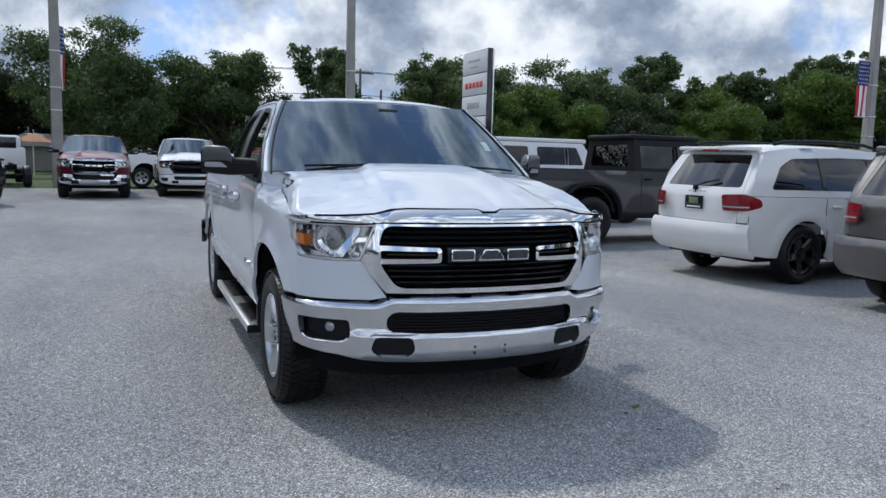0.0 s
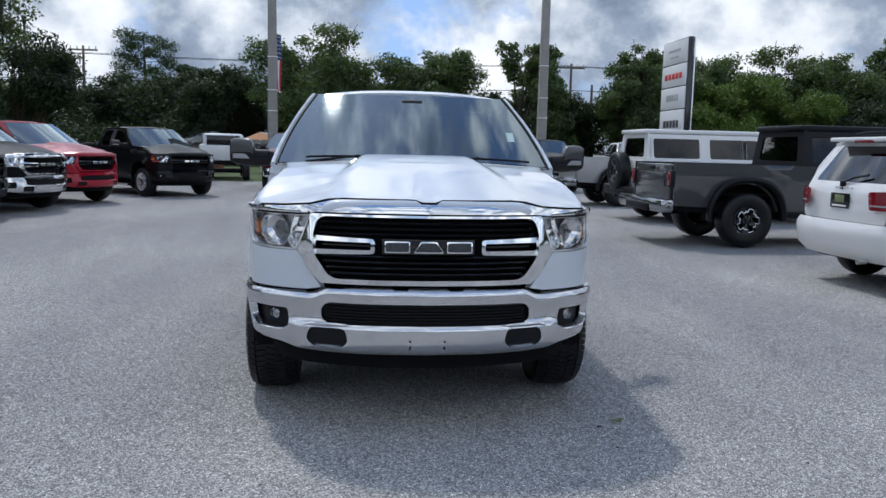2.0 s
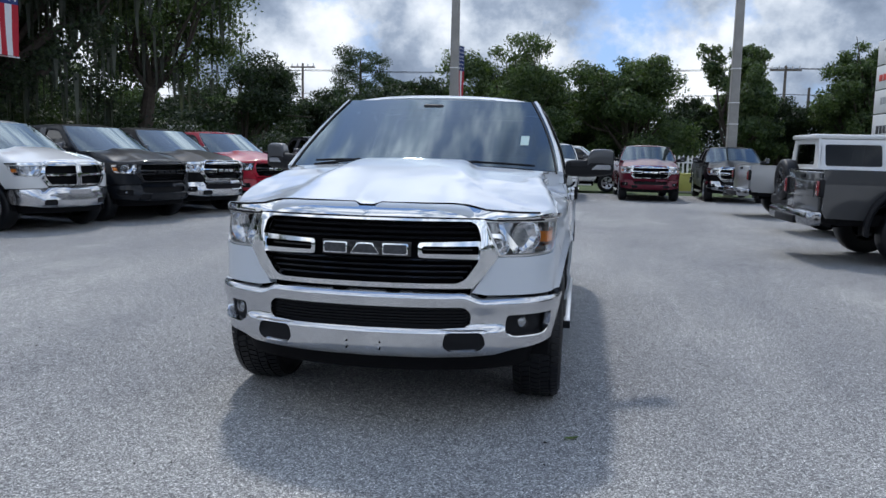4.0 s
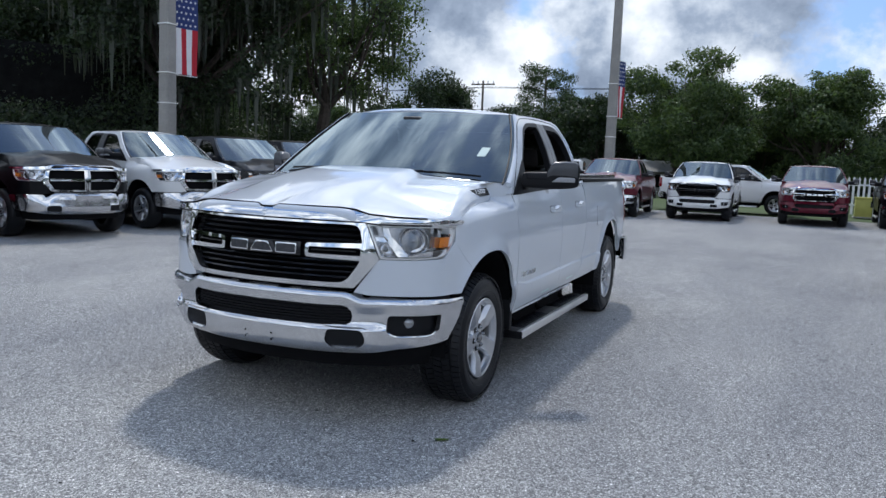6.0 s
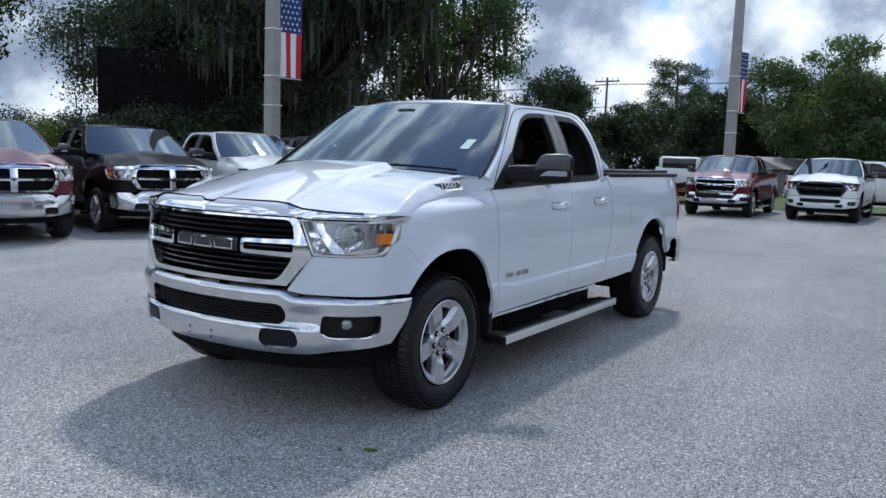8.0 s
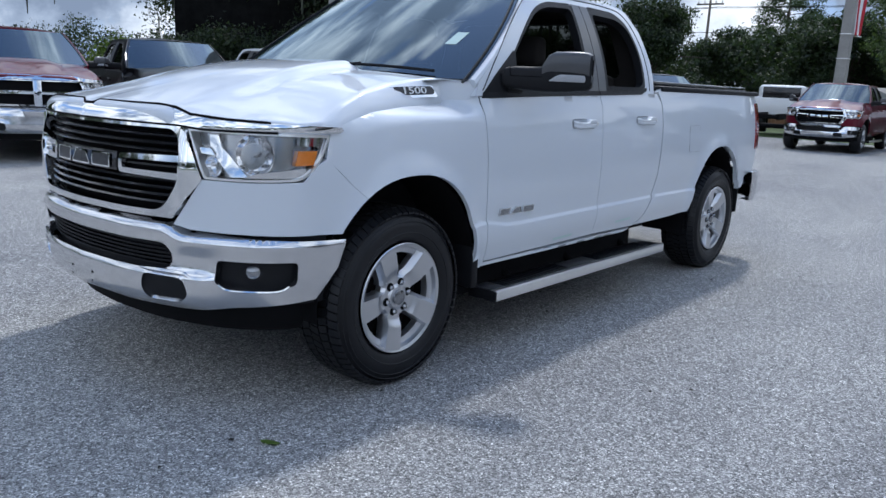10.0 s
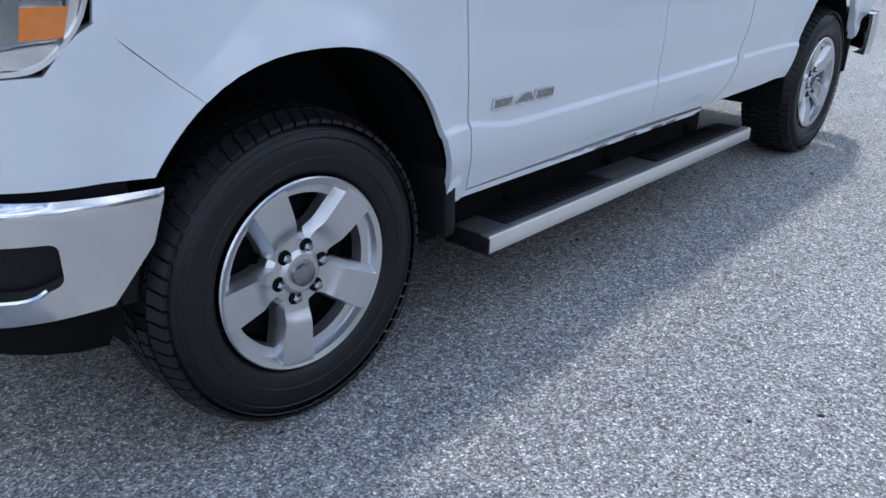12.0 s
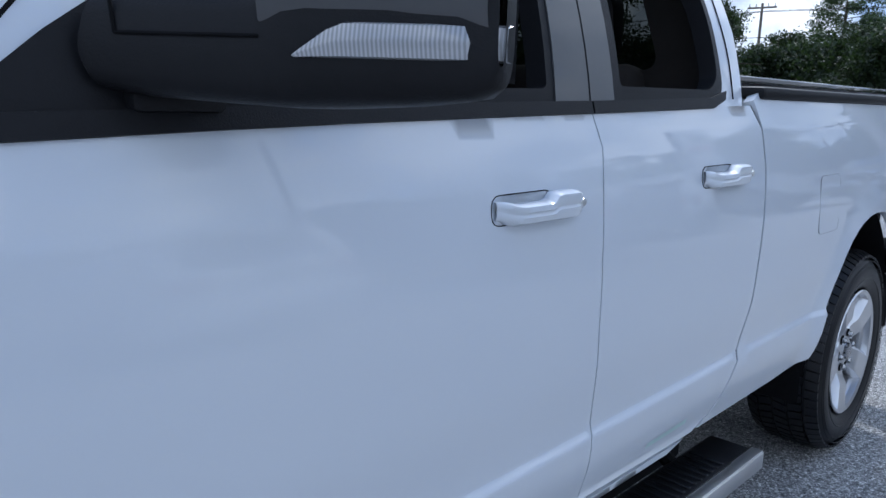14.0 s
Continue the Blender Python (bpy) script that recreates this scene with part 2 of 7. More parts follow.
def panel(outline, fn, holes=(), step=0.05, depth=0.015, flip=False, creases=None):
    """A sheet over a flat outline with holes, bent by fn(a, b) -> x, y, z, its rims turned in by depth."""
    from mathutils.geometry import delaunay_2d_cdt
    loops = [resample(outline, step)] + [resample(h, step) for h in holes]
    pts, edges, k = [], [], 0
    for lp in loops:
        pts.append(lp)
        edges += [(k + i, k + (i + 1) % len(lp)) for i in range(len(lp))]
        k += len(lp)
    rim = np.vstack(pts)
    lo, hi = rim.min(0), rim.max(0)
    gx, gy = np.arange(lo[0] + step * 0.5, hi[0], step), np.arange(lo[1] + step * 0.5, hi[1], step)
    if len(gx) and len(gy):
        G = np.stack(np.meshgrid(gx, gy, indexing="ij"), -1).reshape(-1, 2)
        keep = inside(G, loops[0])
        for h in loops[1:]:
            keep &= ~inside(G, h)
        G = G[keep]
        E = np.zeros((0, 2))
        if creases is not None:
            E = np.asarray(creases, float)
            keep = inside(E, loops[0])
            for h in loops[1:]:
                keep &= ~inside(E, h)
            E = E[keep]
            d = np.full(len(E), 9e9)
            for i in range(0, len(rim), 200):
                d = np.minimum(d, ((E[:, None] - rim[None, i:i + 200]) ** 2).sum(-1).min(1))
            E = E[d > 0.002 ** 2]
            for i in range(0, len(E), 200):
                G = G[((G[:, None] - E[None, i:i + 200]) ** 2).sum(-1).min(1) > (0.5 * step) ** 2]
        if len(G):
            d = np.full(len(G), 9e9)
            for i in range(0, len(rim), 200):
                d = np.minimum(d, ((G[:, None] - rim[None, i:i + 200]) ** 2).sum(-1).min(1))
            G = G[d > (0.45 * step) ** 2]
        P = np.vstack([rim, G, E])
    else:
        P = rim
    vs, es, fs, ov, oe, of = delaunay_2d_cdt([Vector(p) for p in P.tolist()], edges, [], 0, 1e-6)
    Q = np.array([tuple(v) for v in vs])
    where = {}
    for i, olds in enumerate(ov):
        for o in olds:
            where[o] = i
    F = np.array([f for f in fs if len(f) == 3])
    c = Q[F].mean(1)
    keep = inside(c, loops[0])
    for h in loops[1:]:
        keep &= ~inside(c, h)
    F = F[keep]
    V = np.stack(np.broadcast_arrays(*fn(Q[:, 0], Q[:, 1])), -1).astype(float)
    e = 1e-3
    du = np.stack(np.broadcast_arrays(*fn(Q[:, 0] + e, Q[:, 1])), -1) - np.stack(np.broadcast_arrays(*fn(Q[:, 0] - e, Q[:, 1])), -1)
    dv = np.stack(np.broadcast_arrays(*fn(Q[:, 0], Q[:, 1] + e)), -1) - np.stack(np.broadcast_arrays(*fn(Q[:, 0], Q[:, 1] - e)), -1)
    N = np.cross(du, dv)
    N /= np.linalg.norm(N, axis=1)[:, None] + 1e-12
    faces = [tuple(f) for f in F.tolist()]
    if flip:
        N = -N
        faces = [tuple(reversed(f)) for f in faces]
    if depth:
        V = list(V)
        k = 0
        for lp in loops:
            ids = [where[k + i] for i in range(len(lp))]
            k += len(lp)
            base = len(V)
            V += [V[i] - N[i] * depth for i in ids]
            n = len(ids)
            for i in range(n):
                j = (i + 1) % n
                q = (ids[i], base + i, base + j, ids[j])
                faces.append(q if not flip else tuple(reversed(q)))
    return np.array(V), faces


def grid(P, close_u=False, close_v=False):
    """Quads over an array of points (nu, nv, 3)."""
    nu, nv = P.shape[:2]
    F = []
    for i in range(nu if close_u else nu - 1):
        for j in range(nv if close_v else nv - 1):
            a, b = (i + 1) % nu, (j + 1) % nv
            F.append((i * nv + j, a * nv + j, a * nv + b, i * nv + b))
    return P.reshape(-1, 3), F


def lathe(profile, n=32, axis="x"):
    """A profile of (along, radius) turned about an axis through the origin."""
    p = np.asarray(profile, float)
    t = np.linspace(0, 2 * np.pi, n, endpoint=False)
    P = np.zeros((n, len(p), 3))
    P[..., 0] = p[None, :, 0]
    P[..., 1] = np.cos(t)[:, None] * p[None, :, 1]
    P[..., 2] = np.sin(t)[:, None] * p[None, :, 1]
    g = grid(P, close_u=True)
    if axis == "z":
        g = (g[0][:, [1, 2, 0]], g[1])
    if axis == "y":
        g = (g[0][:, [2, 0, 1]], g[1])
    return g


def tube(path, r, n=8, cap=True):
    """A round bar along a path; r: one radius or one a point."""
    p = np.asarray(path, float)
    r = np.broadcast_to(np.asarray(r, float), (len(p),))
    d = np.gradient(p, axis=0)
    d /= np.linalg.norm(d, axis=1)[:, None] + 1e-9
    ref = np.where(np.abs(d[:, 2:3]) > 0.9, [[1.0, 0, 0]], [[0, 0, 1.0]])
    u = np.cross(d, ref)
    u /= np.linalg.norm(u, axis=1)[:, None] + 1e-9
    v = np.cross(d, u)
    t = np.linspace(0, 2 * np.pi, n, endpoint=False)
    P = p[:, None] + r[:, None, None] * (np.cos(t)[None, :, None] * u[:, None] + np.sin(t)[None, :, None] * v[:, None])
    V, F = grid(P, close_v=True)
    if cap:
        F = F + [tuple(range(n)), tuple(reversed(range(len(V) - n, len(V))))]
    return V, F


def rbox(size, at=(0, 0, 0), bevel=0.01, seg=2, m=None):
    """A box with rounded edges."""
    bm = bmesh.new()
    bmesh.ops.create_cube(bm, size=1.0)
    for v in bm.verts:
        v.co = Vector((v.co.x * size[0], v.co.y * size[1], v.co.z * size[2]))
    if bevel > 0:
        bmesh.ops.bevel(bm, geom=bm.edges[:], offset=min(bevel, min(size) * 0.45), segments=seg, affect="EDGES", profile=0.5)
    bm.verts.index_update()
    V = np.array([tuple(v.co) for v in bm.verts])
    F = [tuple(v.index for v in f.verts) for f in bm.faces]
    bm.free()
    g = (V, F)
    if m is not None:
        g = moved(g, m)
    return moved(g, pose(*at))


def prism(outline, lo, hi, axis="z", bevel=0.0, step=9.0):
    """An outline pulled from lo to hi along an axis; the other two axes are the outline's, in the order of the alphabet."""
    p = resample(outline, step)
    n = len(p)
    area = 0.5 * np.sum(p[:, 0] * np.roll(p[:, 1], -1) - np.roll(p[:, 0], -1) * p[:, 1])
    if area < 0:
        p = p[::-1]
    c = p.mean(0)
    rings = [(lo, 1.0), (hi, 1.0)]
    if bevel:
        s = 1 - bevel / max(1e-6, np.abs(p - c).max(0).min())
        rings = [(lo, 1.0), (hi - bevel, 1.0), (hi, s)]
    V, F = [], []
    for h, s in rings:
        for a in c + (p - c) * s:
            V.append((a[0], a[1], h) if axis == "z" else (a[0], h, a[1]) if axis == "y" else (h, a[0], a[1]))
    for r in range(len(rings) - 1):
        for i in range(n):
            j = (i + 1) % n
            F.append((r * n + i, r * n + j, (r + 1) * n + j, (r + 1) * n + i))
    F += [tuple(reversed(range(n))), tuple(range((len(rings) - 1) * n, len(rings) * n))]
    if axis == "y":
        F = [tuple(reversed(q)) for q in F]
    return np.array(V), F


def smooth(a, b, x):
    t = np.clip((np.asarray(x, float) - a) / (b - a), 0, 1)
    return t * t * (3 - 2 * t)


def thing(name, m, label, category, group=""):
    ob = new(name)
    ob.matrix_basis = m
    ob.empty_display_size = 0.2
    return tagged(ob, label, category, group)

# ---------------------------------------------------------------- pickup: its shapes, front axle at y = 0, nose towards -y
HALF = spline([(0, -0.995), (0.3, -0.97), (0.535, -0.905), (0.70, -0.83), (0.83, -0.735), (0.905, -0.645), (0.945, -0.55), (0.962, -0.46), (0.970, -0.36), (0.975, -0.22)], 12)
ARC = np.concatenate([[0], np.cumsum(np.linalg.norm(np.diff(HALF, axis=0), axis=1))])


def s_of_x(x):
    return float(np.interp(abs(x), HALF[:, 0], ARC)) * (1 if x >= 0 else -1)


def s_of_y(y):
    return float(np.interp(y, HALF[:, 1], ARC))


def front(off=0.0, lean=0.14, flank=False, flank_off=0.0):
    """Bends (arc along the nose, height) round the plan of the nose."""
    def fn(s, z):
        a = np.abs(s)
        x, y = np.interp(a, ARC, HALF[:, 0]), np.interp(a, ARC, HALF[:, 1])
        dx = np.interp(a + 0.01, ARC, HALF[:, 0]) - np.interp(np.maximum(a - 0.01, 0), ARC, HALF[:, 0])
        dy = np.interp(a + 0.01, ARC, HALF[:, 1]) - np.interp(np.maximum(a - 0.01, 0), ARC, HALF[:, 1])
        d = np.hypot(dx, dy)
        o = off(s, z) if callable(off) else off
        side = np.where(s < 0, -1.0, 1.0)
        px, py = x + dy / d * o * np.clip(a / 0.06, 0, 1), y - dx / d * o + lean * np.maximum(z - 0.985, 0)
        if flank:
            k = smooth(-0.60, -0.46, py)
            px = px * (1 - k) + (side_x(py, z) + flank_off) * k
        return side * px, py, z
    return fn


def both(points):
    """Points (x, z) of the half x >= 0, from the middle's lower end round to its upper end, closed over the other half, as (arc, z)."""
    r = [(s_of_x(x), z) for x, z in points]
    return r + [(-a, b) for a, b in reversed(r)]


ARCHES = ((-0.022, 0.468, 0.537), (3.445, 0.475, 0.560))     # centre along y, half width, height over z = 0.42


def crease_z(y):
    return np.interp(y, [0.3, 0.53, 0.60, 0.69, 0.80, 2.4], [0.690, 0.692, 0.680, 0.666, 0.663, 0.682])


SEAM_Y = [-0.46, -0.36, -0.22, 0.0, 0.2, 0.3]            # the seam between hood and fender
SEAM_Z = [1.150, 1.185, 1.222, 1.245, 1.255, 1.258]
SEAM_X = [0.966, 0.955, 0.935, 0.905, 0.882, 0.872]


def shoulder(y):
    """Where the fender's top turns in towards the hood, and by how much."""
    zs = np.interp(y, SEAM_Y, SEAM_Z) - 0.070
    plain_x = 1.030 - 0.36 * np.maximum(zs + 0.070 - 0.95, 0) ** 2 - 0.085 * np.maximum((0.2 - y) / 0.8, 0) ** 2
    return zs, np.maximum(plain_x - np.interp(y, SEAM_Y, SEAM_X), 0) * smooth(0.52, 0.32, y)


def crease_points(y0, y1, step=0.03):
    y = np.arange(y0, y1, step)
    rows = [np.stack([y, crease_z(y) + d], -1) for d in (0.012, 0.0045, 0.0035, -0.004, -0.0115, -0.0125, -0.02)]
    if y0 < 0.4:
        y = np.arange(-0.46, 0.5, step)
        rows += [np.stack([y, shoulder(y)[0] + d], -1) for d in (-0.008, 0.0, 0.012, 0.024, 0.036, 0.048, 0.060)]
    return np.vstack(rows)


def side_x(y, z):
    y, z = np.asarray(y, float), np.asarray(z, float)
    x = 1.030 - 0.36 * np.maximum(z - 0.95, 0) ** 2 - 0.10 * np.maximum(0.95 - z, 0) ** 2
    zc = crease_z(y)
    x = x - 0.007 * smooth(0.84, 0.70, z) + 0.011 * np.clip((zc + 0.004 - z) / 0.016, 0, 1) - 0.022 * smooth(0.62, 0.46, z)
    zs, drop = shoulder(y)
    x = x - drop * np.clip((z - zs) / 0.070, 0, 1.0) ** 2.0
    x = x - 0.085 * np.maximum((0.2 - y) / 0.8, 0) ** 2 - 0.05 * np.maximum((y - 3.9) / 0.6, 0) ** 2
    for yc, a, h in ARCHES:
        r = np.hypot((y - yc) / a, (z - 0.42) / h)
        x = x + 0.020 * np.exp(-((r - 1.0) / 0.11) ** 2) * smooth(0.42, 0.55, z)
    return x


def upper_x(y, z):
    t = (np.asarray(z, float) - 1.345) / 0.53
    return 0.968 - 0.10 * t - 0.125 * t * t - 0.02 * np.maximum((np.asarray(y, float) - 2.0) / 0.4, 0) ** 2


def arch(i, z_from, z_to, n=22):
    """Points (y, z) along a wheel opening, from its front foot to its rear foot."""
    yc, a, h = ARCHES[i]
    f0, f1 = math.asin(min(1, (z_from - 0.42) / h)), math.asin(min(1, (z_to - 0.42) / h))
    t = np.linspace(math.pi - f0, f1, n)
    return [(yc + a * math.copysign(abs(math.cos(k)) ** 0.86, math.cos(k)), 0.42 + h * math.sin(k)) for k in t]


def arch_tail(z_front, z_rear, n=22):
    return arch(0, z_front, z_rear, n)


def arch_nose(z0, z1, n=10):
    """Points (y, z) up the front half of the front wheel opening."""
    yc, a, h = ARCHES[0]
    t = np.linspace(math.pi - math.asin((z0 - 0.42) / h), math.pi - math.asin((z1 - 0.42) / h), n)
    return [(yc - a * abs(math.cos(k)) ** 0.86, 0.42 + h * math.sin(k)) for k in t]


SEAM_A = [(0.545, 0.485), (0.514, 0.70), (0.496, 0.84), (0.487, 0.97), (0.481, 1.10), (0.474, 1.22), (0.467, 1.296)]
SEAM_B = [(1.612, 0.50), (1.612, 0.72), (1.600, 0.90), (1.598, 1.04), (1.608, 1.17), (1.620, 1.26), (1.598, 1.330)]
SEAM_C = [(2.16, 0.495), (2.255, 0.545), (2.335, 0.66), (2.385, 0.82), (2.40, 0.98), (2.425, 1.18), (2.425, 1.29), (2.372, 1.35)]
HOODSEAM = [(-0.455, 1.148), (-0.36, 1.182), (-0.22, 1.219), (0.0, 1.242), (0.2, 1.252), (0.29, 1.256), (0.325, 1.275), (0.335, 1.31), (0.335, 1.36)]


def shift(pts, dy, dz=0.0):
    return [(a + dy, b + dz) for a, b in pts]


def side(dx=0.0):
    return lambda y, z: (side_x(y, z) + dx, y, z)


def shield_y(x, z):
    return 0.20 + (z - 1.42) * 1.60 + 0.24 * (np.asarray(x, float) / 0.85) ** 2


def roof_z(x, y):
    return 1.905 + 0.03 * np.sin(np.clip((y - 0.9) / 1.5, 0, 1) * np.pi) - 0.055 * (np.abs(x) / 0.74) ** 2.6


def hood_grid(nu, nv):
    u = np.linspace(-1, 1, nu)
    v = np.linspace(0, 1, nv) ** 1.25
    U, W = np.meshgrid(u, v, indexing="ij")
    s = np.abs(U)
    yf = np.where(s < 0.55, -0.962 + 0.06 * (s / 0.55) ** 2, -0.902 + 0.475 * (np.maximum(s - 0.55, 0) / 0.45) ** 1.15)
    yr = 0.18 + 0.135 * s ** 2.2
    Y = yf + (yr - yf) * W
    seam_z = np.interp(Y, SEAM_Y, SEAM_Z)
    edge = np.interp(Y, SEAM_Y, SEAM_X) - 0.005
    flank = np.interp(Y, [-0.55, -0.35, 0.0, 0.32], [0.02, 0.062, 0.098, 0.118])
    top = np.interp(Y, [-0.6, -0.4, -0.1, 0.12, 0.33], [0.97, 0.95, 0.915, 0.92, 0.985])
    wide = np.interp(Y, [-0.97, -0.75, -0.42], [0.93, 0.94, 1.0])
    q = np.where(s < 0.9, s / 0.9 * top, top + (1 - top) * np.clip((s - 0.9) / 0.1, 0, 1))
    X = np.sign(U) * q * edge * wide
    h = 1 - (1 - W) ** 1.35
    mid = 1.216 + 0.189 * h
    low = seam_z + flank
    ridge = 0.47 - 0.12 * W
    Z = mid - (mid - low) * np.clip(s / 0.9, 0, 1) ** 2.6
    Z = Z + (0.004 + 0.034 * smooth(0.05, 0.9, W)) * smooth(ridge + 0.12, ridge, s)
    Z = Z - 0.020 * np.exp(-W / 0.012) - (0.022 * smooth(0.50, 0.60, s) * smooth(0.85, 0.65, s) + 0.010 * smooth(0.065, 0.035, s)) * np.exp(-W / 0.12)
    Z = np.where(s > 0.9, seam_z + flank * (1 - np.clip((s - 0.9) / 0.1, 0, 1) ** 1.6) - 0.020 * np.exp(-W / 0.012), Z)
    Z = np.where(s > 0.995, np.minimum(Z, seam_z), Z)
    return np.stack([X, Y, Z], -1)


def with_rim(g, P, depth):
    """Turns the rim of a grid down by depth."""
    nu, nv = P.shape[:2]
    ring = [(i, 0) for i in range(nu)] + [(nu - 1, j) for j in range(1, nv)] + [(i, nv - 1) for i in range(nu - 2, -1, -1)] + [(0, j) for j in range(nv - 2, 0, -1)]
    V = list(g[0])
    ids = [i * nv + j for i, j in ring]
    base = len(V)
    V += [V[i] + np.array(depth) for i in ids]
    n = len(ids)
    return np.array(V), g[1] + [(ids[i], base + i, base + (i + 1) % n, ids[(i + 1) % n]) for i in range(n)]


# ---------------------------------------------------------------- wheels
def wheel_parts(R, W, rim, fine, spokes=5):
    """The meshes of one wheel, its outer face towards +x at x = 0: a list of (name, geometry, kind)."""
    n = 72 if fine else 28
    sw = W
    prof = spline([(-0.055, rim), (-0.012, rim + 0.012), (0.006, rim + (R - rim) * 0.30), (0.008, rim + (R - rim) * 0.55), (-0.008, R - 0.040), (-0.032, R - 0.016)], 5)
    prof = np.vstack([prof, [(-0.06, R - 0.009), (-sw * 0.5, R - 0.004), (-sw + 0.06, R - 0.009), (-sw + 0.03, R - 0.018), (-sw + 0.006, R - 0.045), (-sw - 0.003, R - 0.10), (-sw + 0.01, rim)]])
    out = [("tyre", lathe(prof, n), RUBBER, "")]
    if fine:
        gs = []
        k = 66
        for row, (x0, x1, ph) in enumerate([(-0.004, -0.042, 0.0), (-0.052, -0.10, 0.5), (-0.108, -0.156, 0.15), (-0.164, -0.21, 0.6), (-0.22, -sw + 0.01, 0.1)]):
            for i in range(k):
                a0, a1 = (i + ph) / k * 2 * np.pi, (i + ph + 0.80) / k * 2 * np.pi
                sk = 0.25 / k * 2 * np.pi * (1 if row % 2 else -1)
                if row in (0, 4):
                    r_out = (R - 0.020, R - 0.003)
                    xs = (x0 + 0.002, x1) if row == 0 else (x0, x1)
                else:
                    r_out = (R - 0.004, R - 0.004)
                    xs = (x0, x1)
                V = []
                for lift in (-0.012, 0.006):
                    for j, (x, a) in enumerate(((xs[0], a0), (xs[1], a0 + sk), (xs[1], a1 + sk), (xs[0], a1))):
                        r = (r_out[0] if (row == 0 and j in (0, 3)) or (row == 4 and j in (1, 2)) else r_out[1]) + lift * (0.5 if row in (0, 4) else 1)
                        V.append((x, math.cos(a) * r, math.sin(a) * r))
                gs.append((np.array(V), [(0, 1, 5, 4), (1, 2, 6, 5), (2, 3, 7, 6), (3, 0, 4, 7), (4, 5, 6, 7)]))
        out.append(("tread", join(*gs), RUBBER, ""))
        for q in (0.30, 0.42):
            ra = rim + (R - rim) * (q + 0.34)
            out.append(("sidewall_rib", lathe([(0.0065, ra - 0.002), (0.0088, ra), (0.0065, ra + 0.002)], n), RUBBER, ""))
        ring = lathe([(0.0075, rim + 0.052), (0.0095, rim + 0.054), (0.0075, rim + 0.056)], n)
        out.append(("sidewall_rib", ring, RUBBER, ""))
    barrel = lathe([(-0.004, rim + 0.006), (0.0, rim + 0.002), (-0.006, rim - 0.012), (-0.03, rim - 0.016)], n)
    out.append(("rim_barrel", barrel, ALLOY, ""))
    # spoked face: five flat paddles, wedge-shaped windows between them and a sunk ledge outside each window
    wide = math.pi / spokes
    turn0 = 0.74
    qs = [0.001, 0.12, 0.20, 0.25, 0.30, 0.345, 0.40, 0.45, 0.50, 0.56, 0.62, 0.68, 0.74, 0.80, 0.835, 0.86, 0.90, 0.93, 0.955, 0.975, 1.0]
    if not fine:
        qs = [0.001, 0.25, 0.345, 0.40, 0.56, 0.835, 0.955, 1.0]
    half_p = lambda q: 0.148 + 0.055 * min(max((q - 0.35) / 0.6, 0), 1)
    cols = []                                          # (spoke, side, kind, share)
    for i in range(spokes):
        cols += [(i, 0, "flat", 0.0), (i, 1, "flat", 0.5), (i, 1, "flat", 0.96), (i, 1, "flat", 1.0), (i, 1, "low", 0.0), (i, 1, "low", 0.4), (i, 1, "low", 0.8)]
        cols += [(i + 1, -1, "low", 0.8), (i + 1, -1, "low", 0.4), (i + 1, -1, "low", 0.0), (i + 1, -1, "flat", 1.0), (i + 1, -1, "flat", 0.96), (i + 1, -1, "flat", 0.5)]
    P = np.zeros((len(cols), len(qs), 3))
    for ci, (i, sd, kind, k) in enumerate(cols):
        for qi, q in enumerate(qs):
            qq = max(q, 0.36)
            chamfer = 0.075 if sd > 0 else 0.030       # broad on one flank, steep on the other
            edge = math.asin(min(0.95, half_p(qq) / qq))
            foot = min(math.asin(min(0.95, (half_p(qq) + chamfer) / qq)), wide * 0.90)
            edge = min(edge, foot * 0.86)
            th = edge * k if kind == "flat" else foot + (wide - foot) * k
            a = 2 * wide * i + turn0 + (th if sd >= 0 else -th)
            drop = (0.030 if kind == "low" else 0.0) * min(max((q - 0.345) / 0.10, 0), 1) * min(max((0.985 - q) / 0.06, 0), 1)
            x = -0.003 - 0.010 * min(max((0.95 - q) / 0.35, 0), 1) - 0.022 * float(smooth(0.60, 0.38, q)) + 0.008 * min(max((0.25 - q) / 0.05, 0), 1)
            P[ci, qi] = (x - drop, q * rim * math.cos(a), q * rim * math.sin(a))
    V, F = grid(P, close_u=True)
    V, nq = [tuple(p) for p in V], len(qs)
    q_in, q_out = qs.index(0.40), qs.index(0.835)
    low_col = lambda c: cols[c % len(cols)][2] == "low"
    keep, walls = [], []
    for ci in range(len(cols)):
        for qi in range(nq - 1):
            gone = low_col(ci) and low_col(ci + 1) and q_in <= qi < q_out
            if not gone:
                keep.append(F[ci * (nq - 1) + qi])
            else:
                a_, b_ = ci, (ci + 1) % len(cols)
                sides = ([((a_, qi), (b_, qi))] if qi == q_in else []) + ([((b_, qi + 1), (a_, qi + 1))] if qi == q_out - 1 else [])
                sides += ([((a_, qi + 1), (a_, qi))] if not low_col(ci - 1) else []) + ([((b_, qi), (b_, qi + 1))] if not low_col(ci + 2) else [])
                walls += sides
    for (c0, q0), (c1, q1) in walls:
        k = len(V)
        for c, q in ((c0, q0), (c1, q1)):
            x, y, z = V[c * nq + q]
            V.append((x, y, z))
        for c, q in ((c1, q1), (c0, q0)):
            x, y, z = V[c * nq + q]
            V.append((x - 0.035, y * 0.99, z * 0.99))
        keep.append((k, k + 1, k + 2, k + 3))
    g = (np.array(V), keep)
    out.append(("rim", g, ALLOY, ""))
